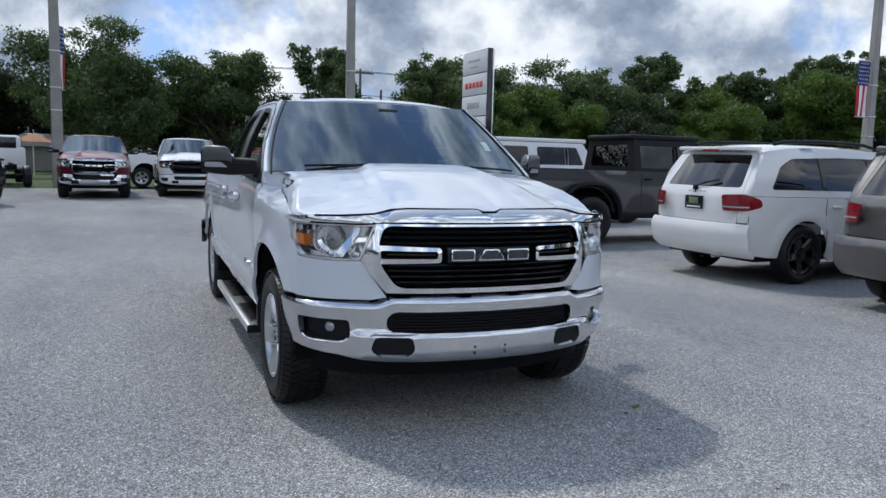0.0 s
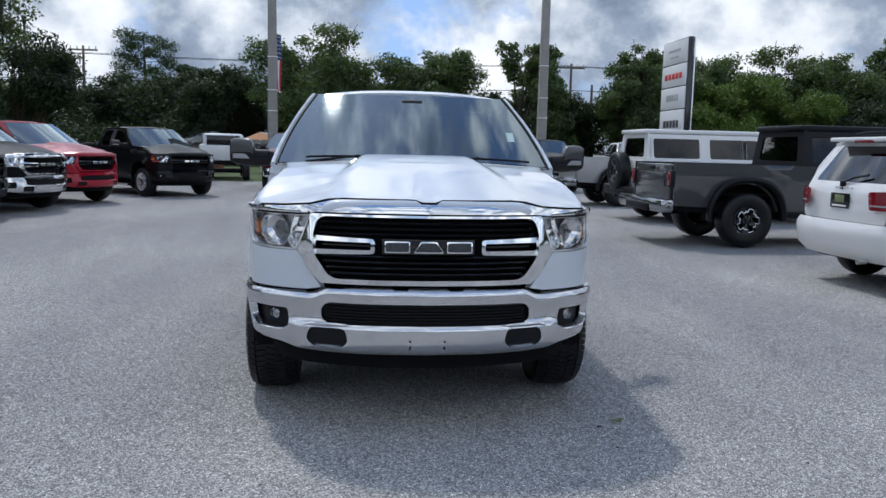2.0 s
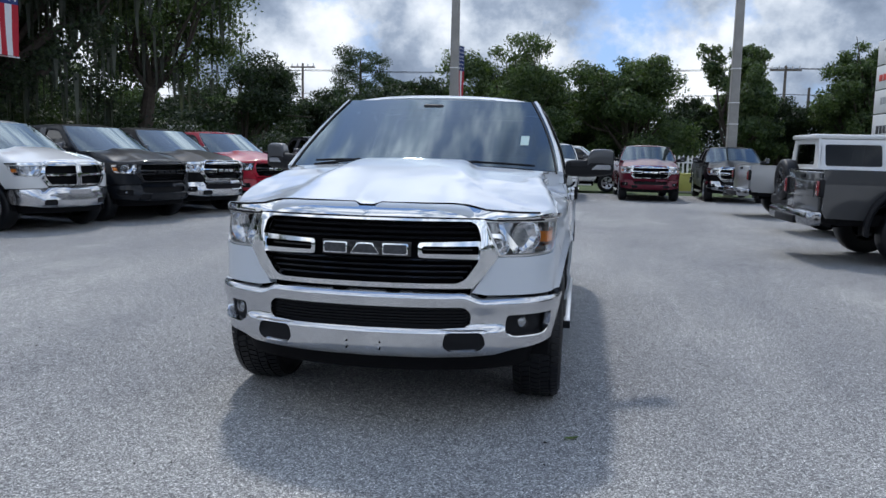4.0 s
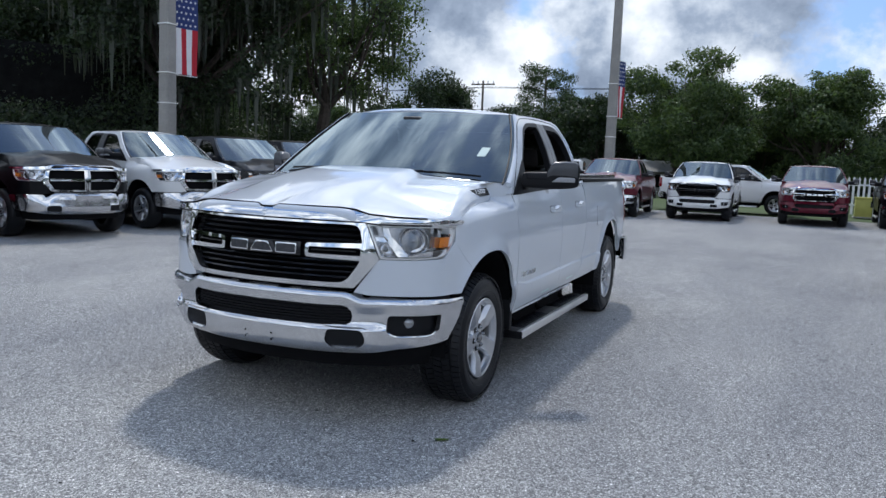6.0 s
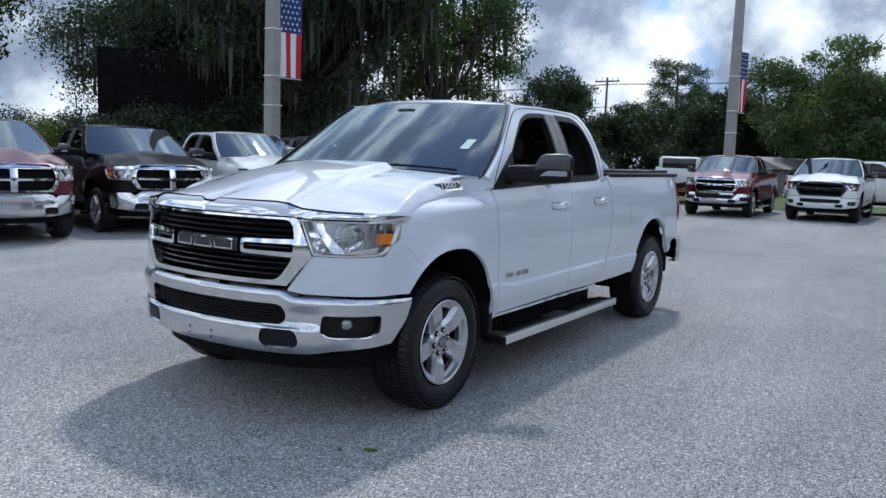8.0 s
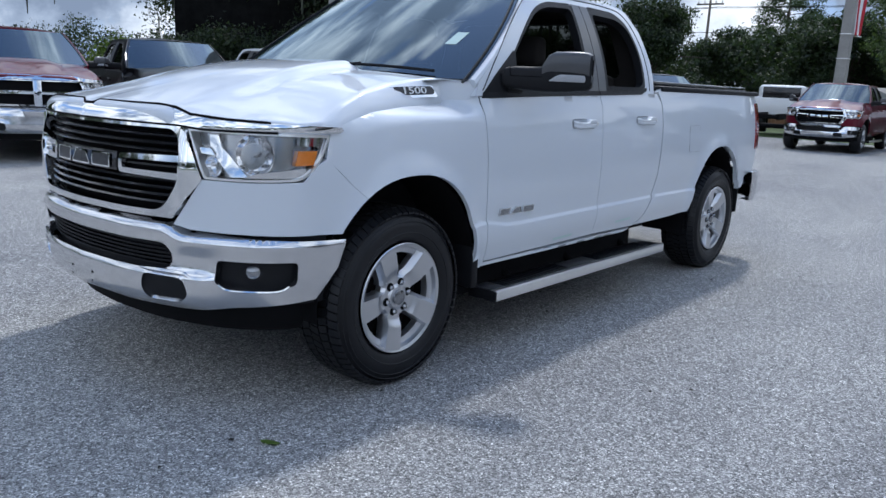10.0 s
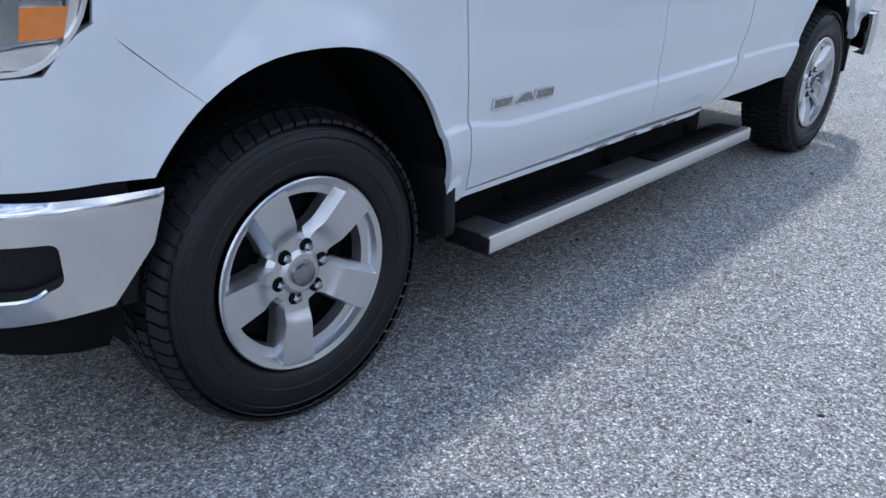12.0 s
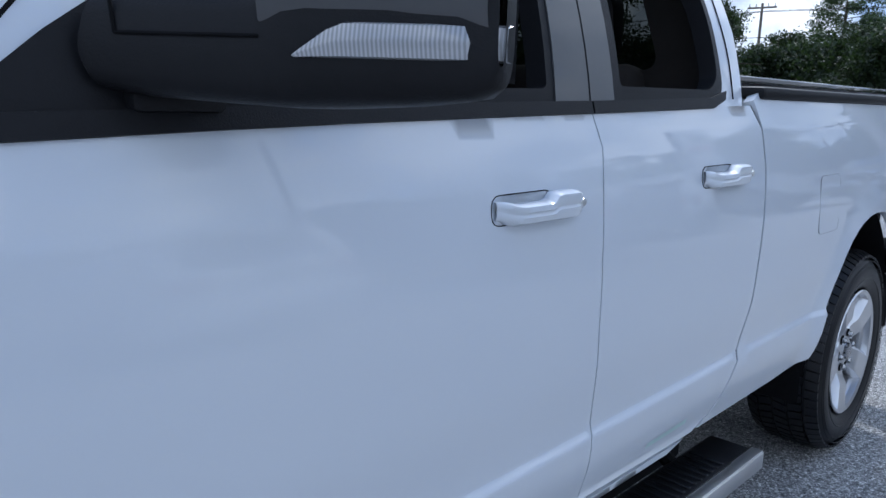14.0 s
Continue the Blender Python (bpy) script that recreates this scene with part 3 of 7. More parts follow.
    # barrel and disc behind the windows are black: the shade there put into colour
    out.append(("shaded_inner_barrel", lathe([(-0.03, rim - 0.016), (-0.10, rim - 0.03), (-sw * 0.9, rim - 0.02)], n // 2), UNDER, ""))
    out.append(("brake_disc", lathe([(-0.11, 0.001), (-0.11, rim * 0.80), (-0.12, rim * 0.80)], n // 2), UNDER, ""))
    out.append(("hub_cap", lathe([(-0.012, 0.0005), (-0.013, 0.026), (-0.016, 0.034), (-0.036, 0.036)], 24), EMBLEM, ""))
    return out


def nut(fine):
    return lathe([(0.020, 0.0005), (0.019, 0.008), (0.012, 0.0125), (0.0, 0.0125)], 6 if fine else 5)


WHEELS = {}


def wheel(parent, m, R=0.406, W=0.275, rim=0.246, fine=False, dark=None, nuts=True, style="alloy"):
    """One wheel with tyre, rim, hub and nuts under its vehicle."""
    key = (R, W, rim, fine, style)
    if key not in WHEELS:
        WHEELS[key] = wheel_parts(R, W, rim, fine)
    hub = None
    for name, g, mat, label in WHEELS[key]:
        use = mat
        if style == "black" and name in ("rim", "rim_barrel", "hub_cap"):
            use = GLOSSBLACK
        if style == "twotone" and name == "rim":
            use = TWOTONE
        ob = part(name if hub is not None else "wheel", g, use, hub if hub is not None else parent, angle=26 if name == "rim" else 38)
        if hub is None:
            ob.matrix_basis = m
            hub = ob
    if nuts:
        first = None
        for i in range(6):
            a = i * math.pi / 3 + 0.2
            mm = pose(-0.034, 0.068 * math.cos(a), 0.068 * math.sin(a))
            if first is None:
                # flat black disc round each nut, the shade of its recess as colour
                pocket = part("lug_pocket_shade", lathe([(0.0022, 0.0005), (0.0022, 0.019), (-0.002, 0.020)], 14), UNDER, hub)
                pocket.matrix_basis = mm
                first = part("lug_nut", nut(fine), DARKCHROME, hub, angle=20)
                first.matrix_basis = mm
            else:
                shared("lug_nut", first.data, hub, mm)
                shared("lug_pocket_shade", pocket.data, hub, mm)
    return hub


TWOTONE = plain("black_alloy_with_bright_edges", (0.05, 0.05, 0.055), 0.3, 0.8, 0.1, 8.0)


def lettering(body, size, depth, m, mat, parent, name):
    cu = bpy.data.curves.new(name, "FONT")
    cu.body, cu.size, cu.extrude, cu.align_x, cu.align_y = body, size, depth, "CENTER", "CENTER"
    tmp = new(name, cu)
    me = bpy.data.meshes.new_from_object(tmp.evaluated_get(bpy.context.evaluated_depsgraph_get()))
    bpy.data.objects.remove(tmp)
    me.materials.clear()
    me.materials.append(mat)
    ob = new(name, me)
    ob.parent, ob.matrix_basis = parent, m
    return ob


# ---------------------------------------------------------------- pickup
def pickup(m, label, body, look_of="chrome", fine=False, group="parked pickups", boards=True, name="pickup_truck", cover=True):
    """A full-size four-door pickup. look_of: chrome, black, body, mixed or classic, the fashion of its nose."""
    T = thing(name, m, label, "pickup truck", group)
    st = 0.03 if fine else 0.11
    trim = {"chrome": CHROME, "classic": CHROME, "black": GLOSSBLACK, "body": body, "mixed": CHROME}[look_of]
    bump = {"chrome": BUMPER, "classic": BUMPER, "black": body, "body": body, "mixed": body}[look_of]

    def two(nm, g, mat, lab="", parents=(None, None), angle=38.0):
        """A part and its twin on the other side."""
        a = part(nm, g, mat, parents[0] or T, lab, angle)
        b = part(nm, mirrored(g), mat, parents[1] or T, lab, angle)
        return a, b

    # sheet metal
    P = hood_grid(97 if fine else 25, 61 if fine else 13)
    part("hood", with_rim(grid(P), P, (0, 0.0, -0.025)), body, T, angle=50)
    HP = hood_grid(97, 61)[:, -1]
    ids = list(range(72, 92, 2)) if fine else list(range(72, 92, 6))
    a = HP[ids] + (0, -0.012, -0.010)
    x = np.linspace(0.50, 0.94, len(ids))
    b = np.stack([x, shield_y(x, 1.375) - 0.006, np.interp(x, [0.5, 0.8, 0.955], [1.374, 1.374, 1.362])], -1)
    c = np.stack([np.minimum(x + 0.02, 0.968), b[:, 1] + 0.07, b[:, 2] + 0.004], -1)
    two("cowl_corner", grid(np.stack([a, b, c])), body)
    ids = [91, 93, 94, 95, 96]
    a = HP[ids] + (-0.004, -0.006, 0.0)
    b = np.stack([np.full(5, 0.955), np.full(5, 0.452), np.linspace(1.364, 1.285, 5)], -1)
    two("cowl_side", grid(np.stack([a, a * 0.6 + b * 0.4 + (-0.012, 0, 0), b])), body, angle=60)
    fender = HOODSEAM[:-1] + [(0.338, 1.352), (0.455, 1.352)] + list(reversed(shift(SEAM_A, -0.0025))) + [(0.515, 0.455), (0.445, 0.455)] \
        + list(reversed(arch_tail(0.872, 0.50))) + [(-0.4815, 1.041), (-0.470, 1.10)]
    CR = (lambda a, b: crease_points(a, b)) if fine else (lambda a, b: None)
    two("front_fender", panel(fender[::-1], side(), (), st, 0.02, creases=CR(0.30, 0.52)), body, angle=50)
    door = shift(SEAM_A, 0.0025) + list(reversed(shift(SEAM_B, -0.002)))
    def cup_of(yc, zc=1.170):
        return rounded([(yc - 0.100, zc - 0.026), (yc + 0.02, zc - 0.028), (yc + 0.075, zc - 0.01), (yc + 0.070, zc + 0.025), (yc - 0.095, zc + 0.024)], 0.022, 5)
    fd = two("front_door", panel(door, side(), (cup_of(1.362, 1.166),) if fine else (), st, 0.02, creases=CR(0.46, 1.66)), body)
    door = shift(SEAM_B, 0.002) + list(reversed(shift(SEAM_C, -0.004)))
    rd = two("rear_door", panel(door, side(), (cup_of(2.138, 1.180),) if fine else (), st, 0.02, creases=CR(1.56, 2.44)), body)
    if fine:
        # black strips just below the surface put the shade of the panel gaps into colour
        for pts, h, dr in ((SEAM_A, 0.006, fd), (SEAM_B, 0.006, rd), (SEAM_C, 0.012, rd)):
            two("panel_gap_shade", panel(shift(pts, -h) + list(reversed(shift(pts, h))), side(-0.004), (), 0.04, 0), UNDER, parents=dr)
    bed = [(2.185, 0.497)] + shift(SEAM_C, 0.006)[1:-1] + [(2.40, 1.365), (2.44, 1.385), (4.28, 1.385), (4.345, 1.36), (4.355, 1.10), (4.335, 0.80), (4.31, 0.745), (4.11, 0.715), (4.03, 0.62)] \
        + list(reversed(arch(1, 0.515, 0.62))) + [(2.7, 0.502)]
    two("bed_side", panel(bed[::-1], side(), (), st, 0.03, creases=CR(2.42, 3.04)), body)
    two("rocker_panel", panel([(0.53, 0.458), (2.05, 0.462), (2.13, 0.480), (0.53, 0.476)], side(-0.006), (), st, 0.03), body)

    # wheel openings: liners and lips
    for i, (yc, a, h) in enumerate(ARCHES):
        t = np.linspace(-0.12, math.pi + 0.12, 30)
        Q = np.zeros((30, 4, 3))
        for j, x in enumerate((1.0, 0.97, 0.68, 0.66)):
            k = 1.0 if j < 3 else 0.3
            Q[:, j, 0] = x - (0.062 * smooth(0.1, -0.8, np.cos(t)) if i == 0 and j < 2 else 0.0)
            Q[:, j, 1] = yc + (a + 0.010) * np.cos(t) * k
            Q[:, j, 2] = 0.42 + (h + 0.010) * np.sin(t) * k
        two("wheel_liner", grid(Q), UNDER)
    flap = rbox((0.20, 0.05, 0.22), (0.908, 0.460, 0.47), 0.012)
    two("mud_flap", flap, PLASTIC)
    two("mud_flap", rbox((0.20, 0.02, 0.24), (0.885, 4.08, 0.52), 0.008), PLASTIC)

    # cab above the belt
    zt = 1.868
    zz = np.linspace(1.352, zt, 12)
    lead = [(float(shield_y(upper_x(0.8, z), z)) + 0.012, z) for z in zz]
    lead[0] = (0.43, 1.300)
    cab = lead + [(1.6, 1.886), (2.12, 1.880), (2.25, 1.855), (2.345, 1.74), (2.39, 1.54), (2.372, 1.340)]
    wf = rounded([(0.575, 1.316), (0.91, 1.625), (1.10, 1.765), (1.25, 1.815), (1.535, 1.830), (1.485, 1.340)], [0.02, 0.10, 0.10, 0.10, 0.04, 0.015], 4)
    wr = rounded([(1.692, 1.350), (1.716, 1.830), (2.05, 1.825), (2.17, 1.77), (2.235, 1.60), (2.225, 1.395), (2.17, 1.354)], [0.015, 0.04, 0.10, 0.06, 0.08, 0.04, 0.03], 4)
    ufn = lambda dx: (lambda y, z: (upper_x(y, z) + dx, y, z))
    two("cab_side", panel(cab[::-1], ufn(0), (wf[::-1], wr[::-1]), st * 1.2, 0.035), body)

    def ring(o, k):
        c = o.mean(0)
        d = o - c
        return c + d * (1 - k / np.abs(d).max(0))

    for o, dr in ((wf, fd), (wr, rd)):
        two("window_frame", panel(ring(o, -0.012), ufn(0.002), (ring(o, 0.032),), 0.05, 0.045), PLASTIC, parents=dr)
        pane = panel(ring(o, 0.030), ufn(-0.018), (), 0.12, 0)
        if not fine:
            part("window_glass", pane, GLASS, dr[0])
        part("window_glass", mirrored(pane), GLASS, dr[1])
    two("belt_trim", panel([(0.476, 1.290), (0.75, 1.301), (1.0, 1.310), (1.597, 1.326), (1.597, 1.350), (1.0, 1.336), (0.75, 1.328), (0.484, 1.319)], side(0.006), (), 0.06, 0.02), PLASTIC, parents=fd)
    two("belt_trim", panel([(1.603, 1.326), (2.14, 1.342), (2.21, 1.362), (2.225, 1.385), (2.13, 1.366), (1.603, 1.350)], side(0.006), (), 0.06, 0.02), PLASTIC, parents=rd)
    two("pillar_cover", panel([(1.486, 1.346), (1.598, 1.346), (1.624, 1.836), (1.537, 1.836)], ufn(0.005), (), 0.06, 0.01), PILLAR, "satin grey pillar cover", parents=fd)
    two("pillar_cover", panel([(1.604, 1.346), (1.690, 1.350), (1.714, 1.834), (1.630, 1.836)], ufn(0.005), (), 0.06, 0.01), PILLAR, "satin grey pillar cover", parents=rd)
    two("pillar_seal", panel([(1.596, 1.346), (1.606, 1.346), (1.632, 1.836), (1.622, 1.836)], ufn(0.0035), (), 0.06, 0.004), UNDER, parents=rd)
    if fine:
        gap = spline([(0.486, 1.325), (0.60, 1.455), (0.78, 1.625), (0.95, 1.755), (1.08, 1.826), (1.25, 1.856), (1.62, 1.866), (2.02, 1.860), (2.18, 1.825), (2.27, 1.70), (2.305, 1.52), (2.30, 1.365)], 5)
        two("door_gap", tube([(float(upper_x(a, b)) + 0.0005, a, b) for a, b in gap], 0.0028, 5), UNDER)
    two("mirror_sail", panel([(0.492, 1.318), (0.76, 1.328), (0.80, 1.52), (0.785, 1.53), (0.60, 1.405)], ufn(0.006), (), 0.06, 0.02), PLASTIC)

    n1, n2 = (25, 25) if fine else (9, 9)
    u, yy = np.linspace(-1, 1, n1), np.linspace(0, 1, n2)
    U, S = np.meshgrid(u, yy, indexing="ij")
    Y = (0.97 + 0.155 * U ** 2) * (1 - S) + 2.27 * S - 0.03 * U ** 2 * S
    X = U * (0.735 - 0.01 * np.cos(S * 6.28))
    Z = roof_z(X, Y) - 0.02 * np.exp(-S / 0.03) - 0.03 * np.exp(-(1 - S) / 0.05)
    R = np.stack([X, Y, Z], -1)
    part("roof", with_rim(grid(R), R, (0, 0, -0.03)), body, T, angle=60)
    for k in (-1, 1):
        a = [(k * 0.735, y, float(roof_z(0.735, y)) - 0.006) for y in np.linspace(1.12, 2.22, 10)]
        part("drip_rail", tube(a, 0.012, 6), body, T)

    # windscreen
    k = 25 if fine else 9
    zz = np.linspace(1.375, 1.872, k)
    u = np.linspace(-1, 1, k)
    U, Z = np.meshgrid(u, zz, indexing="ij")
    X = U * (upper_x(0.8, Z) - 0.022)
    part("windscreen", grid(np.stack([X, shield_y(X, Z) + 0.004, Z], -1)), SHIELD, T)
    for sgn in (-1, 1):
        z2 = np.linspace(1.36, 1.872, 14)
        x2 = upper_x(0.8, z2) - 0.012
        part("a_pillar", tube(np.stack([sgn * (x2 - 0.006), shield_y(x2, z2) + 0.026, z2 - 0.004], -1), np.linspace(0.024, 0.016, 14), 8), body, T)
        x3 = x2 - 0.028
        part("windscreen_seal", tube(np.stack([sgn * x3, shield_y(x3, z2) - 0.001, z2], -1), 0.007, 6), PLASTIC, T)
    x2 = np.linspace(-0.72, 0.72, 15)
    part("sun_band", grid(np.stack([np.stack([x2 * (1 + (1.868 - z) * 0.2), shield_y(x2 * (1 + (1.868 - z) * 0.2), z) + 0.008, 0 * x2 + z], -1) for z in (1.868, 1.80)])), DASH, T)
    part("cowl", grid(np.stack([np.stack([x2 * 1.22, shield_y(x2 * 1.2, 1.385) - d, 0 * x2 + h], -1) for d, h in ((-0.03, 1.372), (0.05, 1.368), (0.17, 1.36))])), PLASTIC, T)
    if fine:
        for x0, x1, z0 in ((0.78, 0.05, 1.395), (-0.02, -0.72, 1.395)):
            x = np.linspace(x0, x1, 14)
            z = z0 + 0.022 * np.sin(np.linspace(0.2, 2.6, 14))
            blade = part("wiper", tube(np.stack([x, shield_y(x, z) - 0.02, z + 0.008], -1), 0.008, 6), PLASTIC, T)
            part("wiper_arm", tube([(x1, float(shield_y(x1, 1.38)) - 0.03, 1.385), ((x0 + x1) / 2, float(shield_y((x0 + x1) / 2, 1.41)) - 0.03, 1.43)], 0.009, 6), PLASTIC, blade)
        z = np.array([1.545, 1.61])
        part("inspection_sticker", grid(np.stack([np.stack([np.array([a, a]) - 0, shield_y(np.array([a, a]), z) + 0.001, z], -1) for a in (0.665, 0.72)])), STICKER, T)
        part("sensor_pod", rbox((0.16, 0.1, 0.07), (0, float(shield_y(0, 1.80)) + 0.075, 1.80), 0.02), DASH, T)

    # back of the cab
    Yb = lambda z: 2.365 - 0.20 * np.maximum(z - 1.45, 0) ** 1.2
    back = rounded([(-0.93, 0.75), (0.93, 0.75), (0.93, 1.36), (0.74, 1.855), (-0.74, 1.855), (-0.93, 1.36)], 0.04)
    hole = rounded([(-0.72, 1.44), (0.72, 1.44), (0.62, 1.79), (-0.62, 1.79)], 0.06)
    bfn = lambda d: (lambda x, z: (x, Yb(z) + d, z))
    cb = part("cab_back", panel(back, bfn(0), (hole,), 0.12, 0.03, flip=True), body, T)
    part("rear_glass", panel(hole, bfn(-0.012), (), 0.2, 0), GLASS, cb)

    # bed
    part("bed_floor", rbox((1.7, 1.9, 0.05), (0, 3.36, 0.86), 0.01), UNDER, T)
    part("bed_front", rbox((1.88, 0.05, 0.50), (0, 2.50, 1.10), 0.01), body, T)
    two("bed_rail", rbox((0.11, 1.86, 0.035), (0.925, 3.37, 1.385), 0.012), PLASTIC)
    if cover:
        tc = part("tonneau_cover", rbox((1.70, 1.86, 0.03), (0, 3.37, 1.412), 0.012), PLASTIC, T)
        two("cover_rail", rbox((0.05, 1.86, 0.04), (0.85, 3.37, 1.415), 0.012), GLOSSBLACK, parents=(tc, tc))
    tg = part("tailgate", panel(rounded([(-0.82, 0.80), (0.82, 0.80), (0.80, 1.39), (-0.80, 1.39)], 0.03), lambda x, z: (x, 4.40 - 0.04 * np.exp(-((z - 1.36) / 0.05) ** 2) + 0.012 * smooth(0.95, 1.05, z) - 0.03 * (x / 0.8) ** 2, z), (), 0.1, 0.05, flip=True), body, T)
    part("tailgate_handle", rbox((0.30, 0.03, 0.09), (0, 4.41, 1.24), 0.02), PLASTIC, tg)
    two("tail_light", panel(rounded([(0.0, 0.93), (0.26, 0.93), (0.25, 1.31), (0.0, 1.31)], 0.02),
                            lambda a, z: (np.where(a < 0.10, side_x(4.26 + np.minimum(a, 0.1), z) + 0.006, side_x(4.36, z) + 0.006 - (a - 0.10)), np.where(a < 0.10, 4.26 + a, 4.36 + 0.25 * (a - 0.10)), z), (), 0.04, 0.02), TAILRED)
    bp = spline([(0.0, 4.56), (0.6, 4.54), (0.90, 4.50), (1.005, 4.43), (1.050, 4.33), (1.052, 4.19)], 6)
    bp = np.vstack([(bp * (-1, 1))[:0:-1], bp])
    Q = np.stack([np.column_stack([bp[:, 0] * k, bp[:, 1] - d, 0 * bp[:, 0] + z]) for z, d, k in ((0.52, 0.10, 0.95), (0.50, 0.03, 1.0), (0.58, 0.0, 1.0), (0.68, 0.0, 1.0), (0.74, 0.02, 1.0), (0.755, 0.12, 0.93))])
    part("rear_bumper", grid(Q), bump, T, angle=50)

    # nose
    S = s_of_x
    zs, os_ = [0.40, 0.425, 0.455, 0.50, 0.555, 0.585, 0.63, 0.70, 0.735, 0.757, 0.772], [-0.050, -0.005, 0.020, 0.027, 0.030, 0.012, 0.010, 0.022, 0.030, 0.020, -0.030]

    def bo(s, z):
        drop = 0.035 * smooth(S(0.50), S(0.60), np.abs(s))
        face = np.interp(z + drop * smooth(0.62, 0.70, z), zs, os_)
        flank_ = np.interp(z + 0.035, [0.44, 0.50, 0.60, 0.70, 0.735, 0.757, 0.772], [-0.030, -0.008, 0.008, 0.021, 0.028, 0.018, -0.030])
        turn = smooth(S(0.66), S(0.78), np.abs(s))
        return face * (1 - turn) + flank_ * turn + 0.010 * smooth(S(0.70), S(0.86), np.abs(s))
    send = s_of_y(-0.40)
    low = s_of_y(-0.52)
    out = [(0.12, 0.412), (S(0.52), 0.412), (S(0.66), 0.425), (S(0.78), 0.445), (low, 0.475), (send - 0.03, 0.60), (send, 0.715), (S(0.93), 0.722), (S(0.60), 0.738), (S(0.535), 0.768), (0.12, 0.771)]
    out = out + [(-a, b) for a, b in reversed(out)]
    mid = both([(0.505, 0.575), (0.545, 0.60), (0.545, 0.655), (0.51, 0.688)])
    mid = rounded(mid, 0.03, 4)
    fog = rounded([(S(0.712), 0.550), (S(0.742), 0.520), (S(0.892), 0.518), (S(0.928), 0.545), (S(0.928), 0.638), (S(0.722), 0.638)], 0.020, 4)
    tow = rounded([(S(0.402), 0.482), (S(0.440), 0.450), (S(0.582), 0.452), (S(0.618), 0.485), (S(0.598), 0.555), (S(0.415), 0.556)], 0.030, 5)
    flipx = lambda o: (np.array(o) * (-1, 1))[::-1]
    holes = [mid, fog, flipx(fog), tow, flipx(tow)] if look_of != "classic" else [tow, flipx(tow)]
    rows_ = None
    if fine:
        sg, zg = np.meshgrid(np.arange(-send, send, 0.024) + 0.007, [0.435, 0.455, 0.478, 0.50, 0.53, 0.555, 0.57, 0.585, 0.61, 0.64, 0.67, 0.70, 0.72, 0.735, 0.746, 0.757, 0.764])
        fall = 0.035 * smooth(S(0.50), S(0.60), np.abs(sg)) * smooth(0.62, 0.70, zg)
        rows_ = np.stack([sg.ravel(), (zg - fall).ravel()], -1)
    fb = part("front_bumper", panel(out, front(bo, 0), holes, st * 0.8, 0.035, creases=rows_), bump, T, angle=55)
    part("bumper_backing", panel([(-send + 0.05, 0.45), (send - 0.05, 0.45), (send - 0.05, 0.73), (-send + 0.05, 0.73)], front(-0.035, 0), (), 0.1, 0), PLASTIC, fb)
    for o in (tow, flipx(tow)):
        part("tow_opening_insert", panel(ring(np.array(o), -0.002), front(lambda s, z: bo(s, z) - 0.014, 0), (), 0.05, 0.01), PLASTIC, fb)
    dam = [(-low, 0.315), (low, 0.315), (low + 0.05, 0.50), (-low - 0.05, 0.50)]
    part("air_dam", panel(dam, front(lambda s, z: -0.075 - 0.35 * np.maximum(0.47 - z, 0), 0), (), 0.1, 0.02), UNDER, T)
    if fine:
        for z in np.arange(0.59, 0.685, 0.016):
            part("intake_bar", grid(np.stack([np.stack(front(o, 0)(np.linspace(-S(0.53), S(0.53), 30), np.full(30, z + dz)), -1) for o, dz in ((-0.03, 0.004), (-0.015, 0.003), (-0.015, -0.003), (-0.03, -0.004))])), PLASTIC, fb)
        # bright creases below the lamps and over the openings
        for k in (-1, 1):
            s = np.linspace(S(0.725), S(0.915), 16) * k
            z = 0.517 + 0.022 * (np.abs(np.linspace(-1, 1, 16)) ** 6)
            part("lamp_crease", tube(np.stack(front(0.016, 0)(s, z), -1), 0.006, 6), CHROME, fb)
            s = np.linspace(S(0.39), S(0.655), 18) * k
            z = 0.574 - 0.070 * smooth(S(0.585), S(0.69), np.abs(s)) ** 1.3
            part("opening_crease", tube(np.stack(front(0.024, 0)(s, z), -1), 0.0015 + 0.0095 * np.sin(np.linspace(0, math.pi, 18)) ** 0.6, 6), BUMPER, fb)
        for x in (-0.089, 0.089):
            for z in (0.498, 0.462):
                part("plate_hole", moved(lathe([(0.0, 0.0004), (0.001, 0.006)], 8, "y"), pose(x, float(np.interp(abs(x), HALF[:, 0], HALF[:, 1])) - 0.0295, z)), UNDER, fb)
    for k in (-1, 1):
        fx, fy, fz = [float(np.ravel(a)[0]) for a in front(-0.034, 0)(np.array([S(0.825) * k]), np.array([0.585]))]
        ex, ey, _ = front(0, 0)(np.array([S(0.79) * k, S(0.86) * k]), np.array([0.585, 0.585]))
        fa = math.degrees(math.atan2(float(ey[1] - ey[0]), float(ex[1] - ex[0]) * k)) * k
        fl = part("fog_lamp", moved(lathe([(0.010, 0.0005), (0.008, 0.018), (0.0, 0.028), (-0.03, 0.034)], 18, "y"), pose(fx, fy, fz, 180, 0, fa)), LAMPDARK, fb)
        part("fog_lens", moved(lathe([(0.026, 0.0005), (0.020, 0.024), (0.004, 0.036)], 18, "y"), pose(fx, fy, fz, 180, 0, fa)), CLEAR, fl)

    # grille
    cl = look_of == "classic"
    outer = both([(0.550, 0.786), (0.672, 0.947), (0.594, 1.144)])
    inner = rounded(both([(0.500, 0.812), (0.580, 0.932), (0.586, 1.035), (0.562, 1.132)]), [0.05, 0.04, 0.03, 0.06, 0.06, 0.03, 0.04, 0.05], 5)
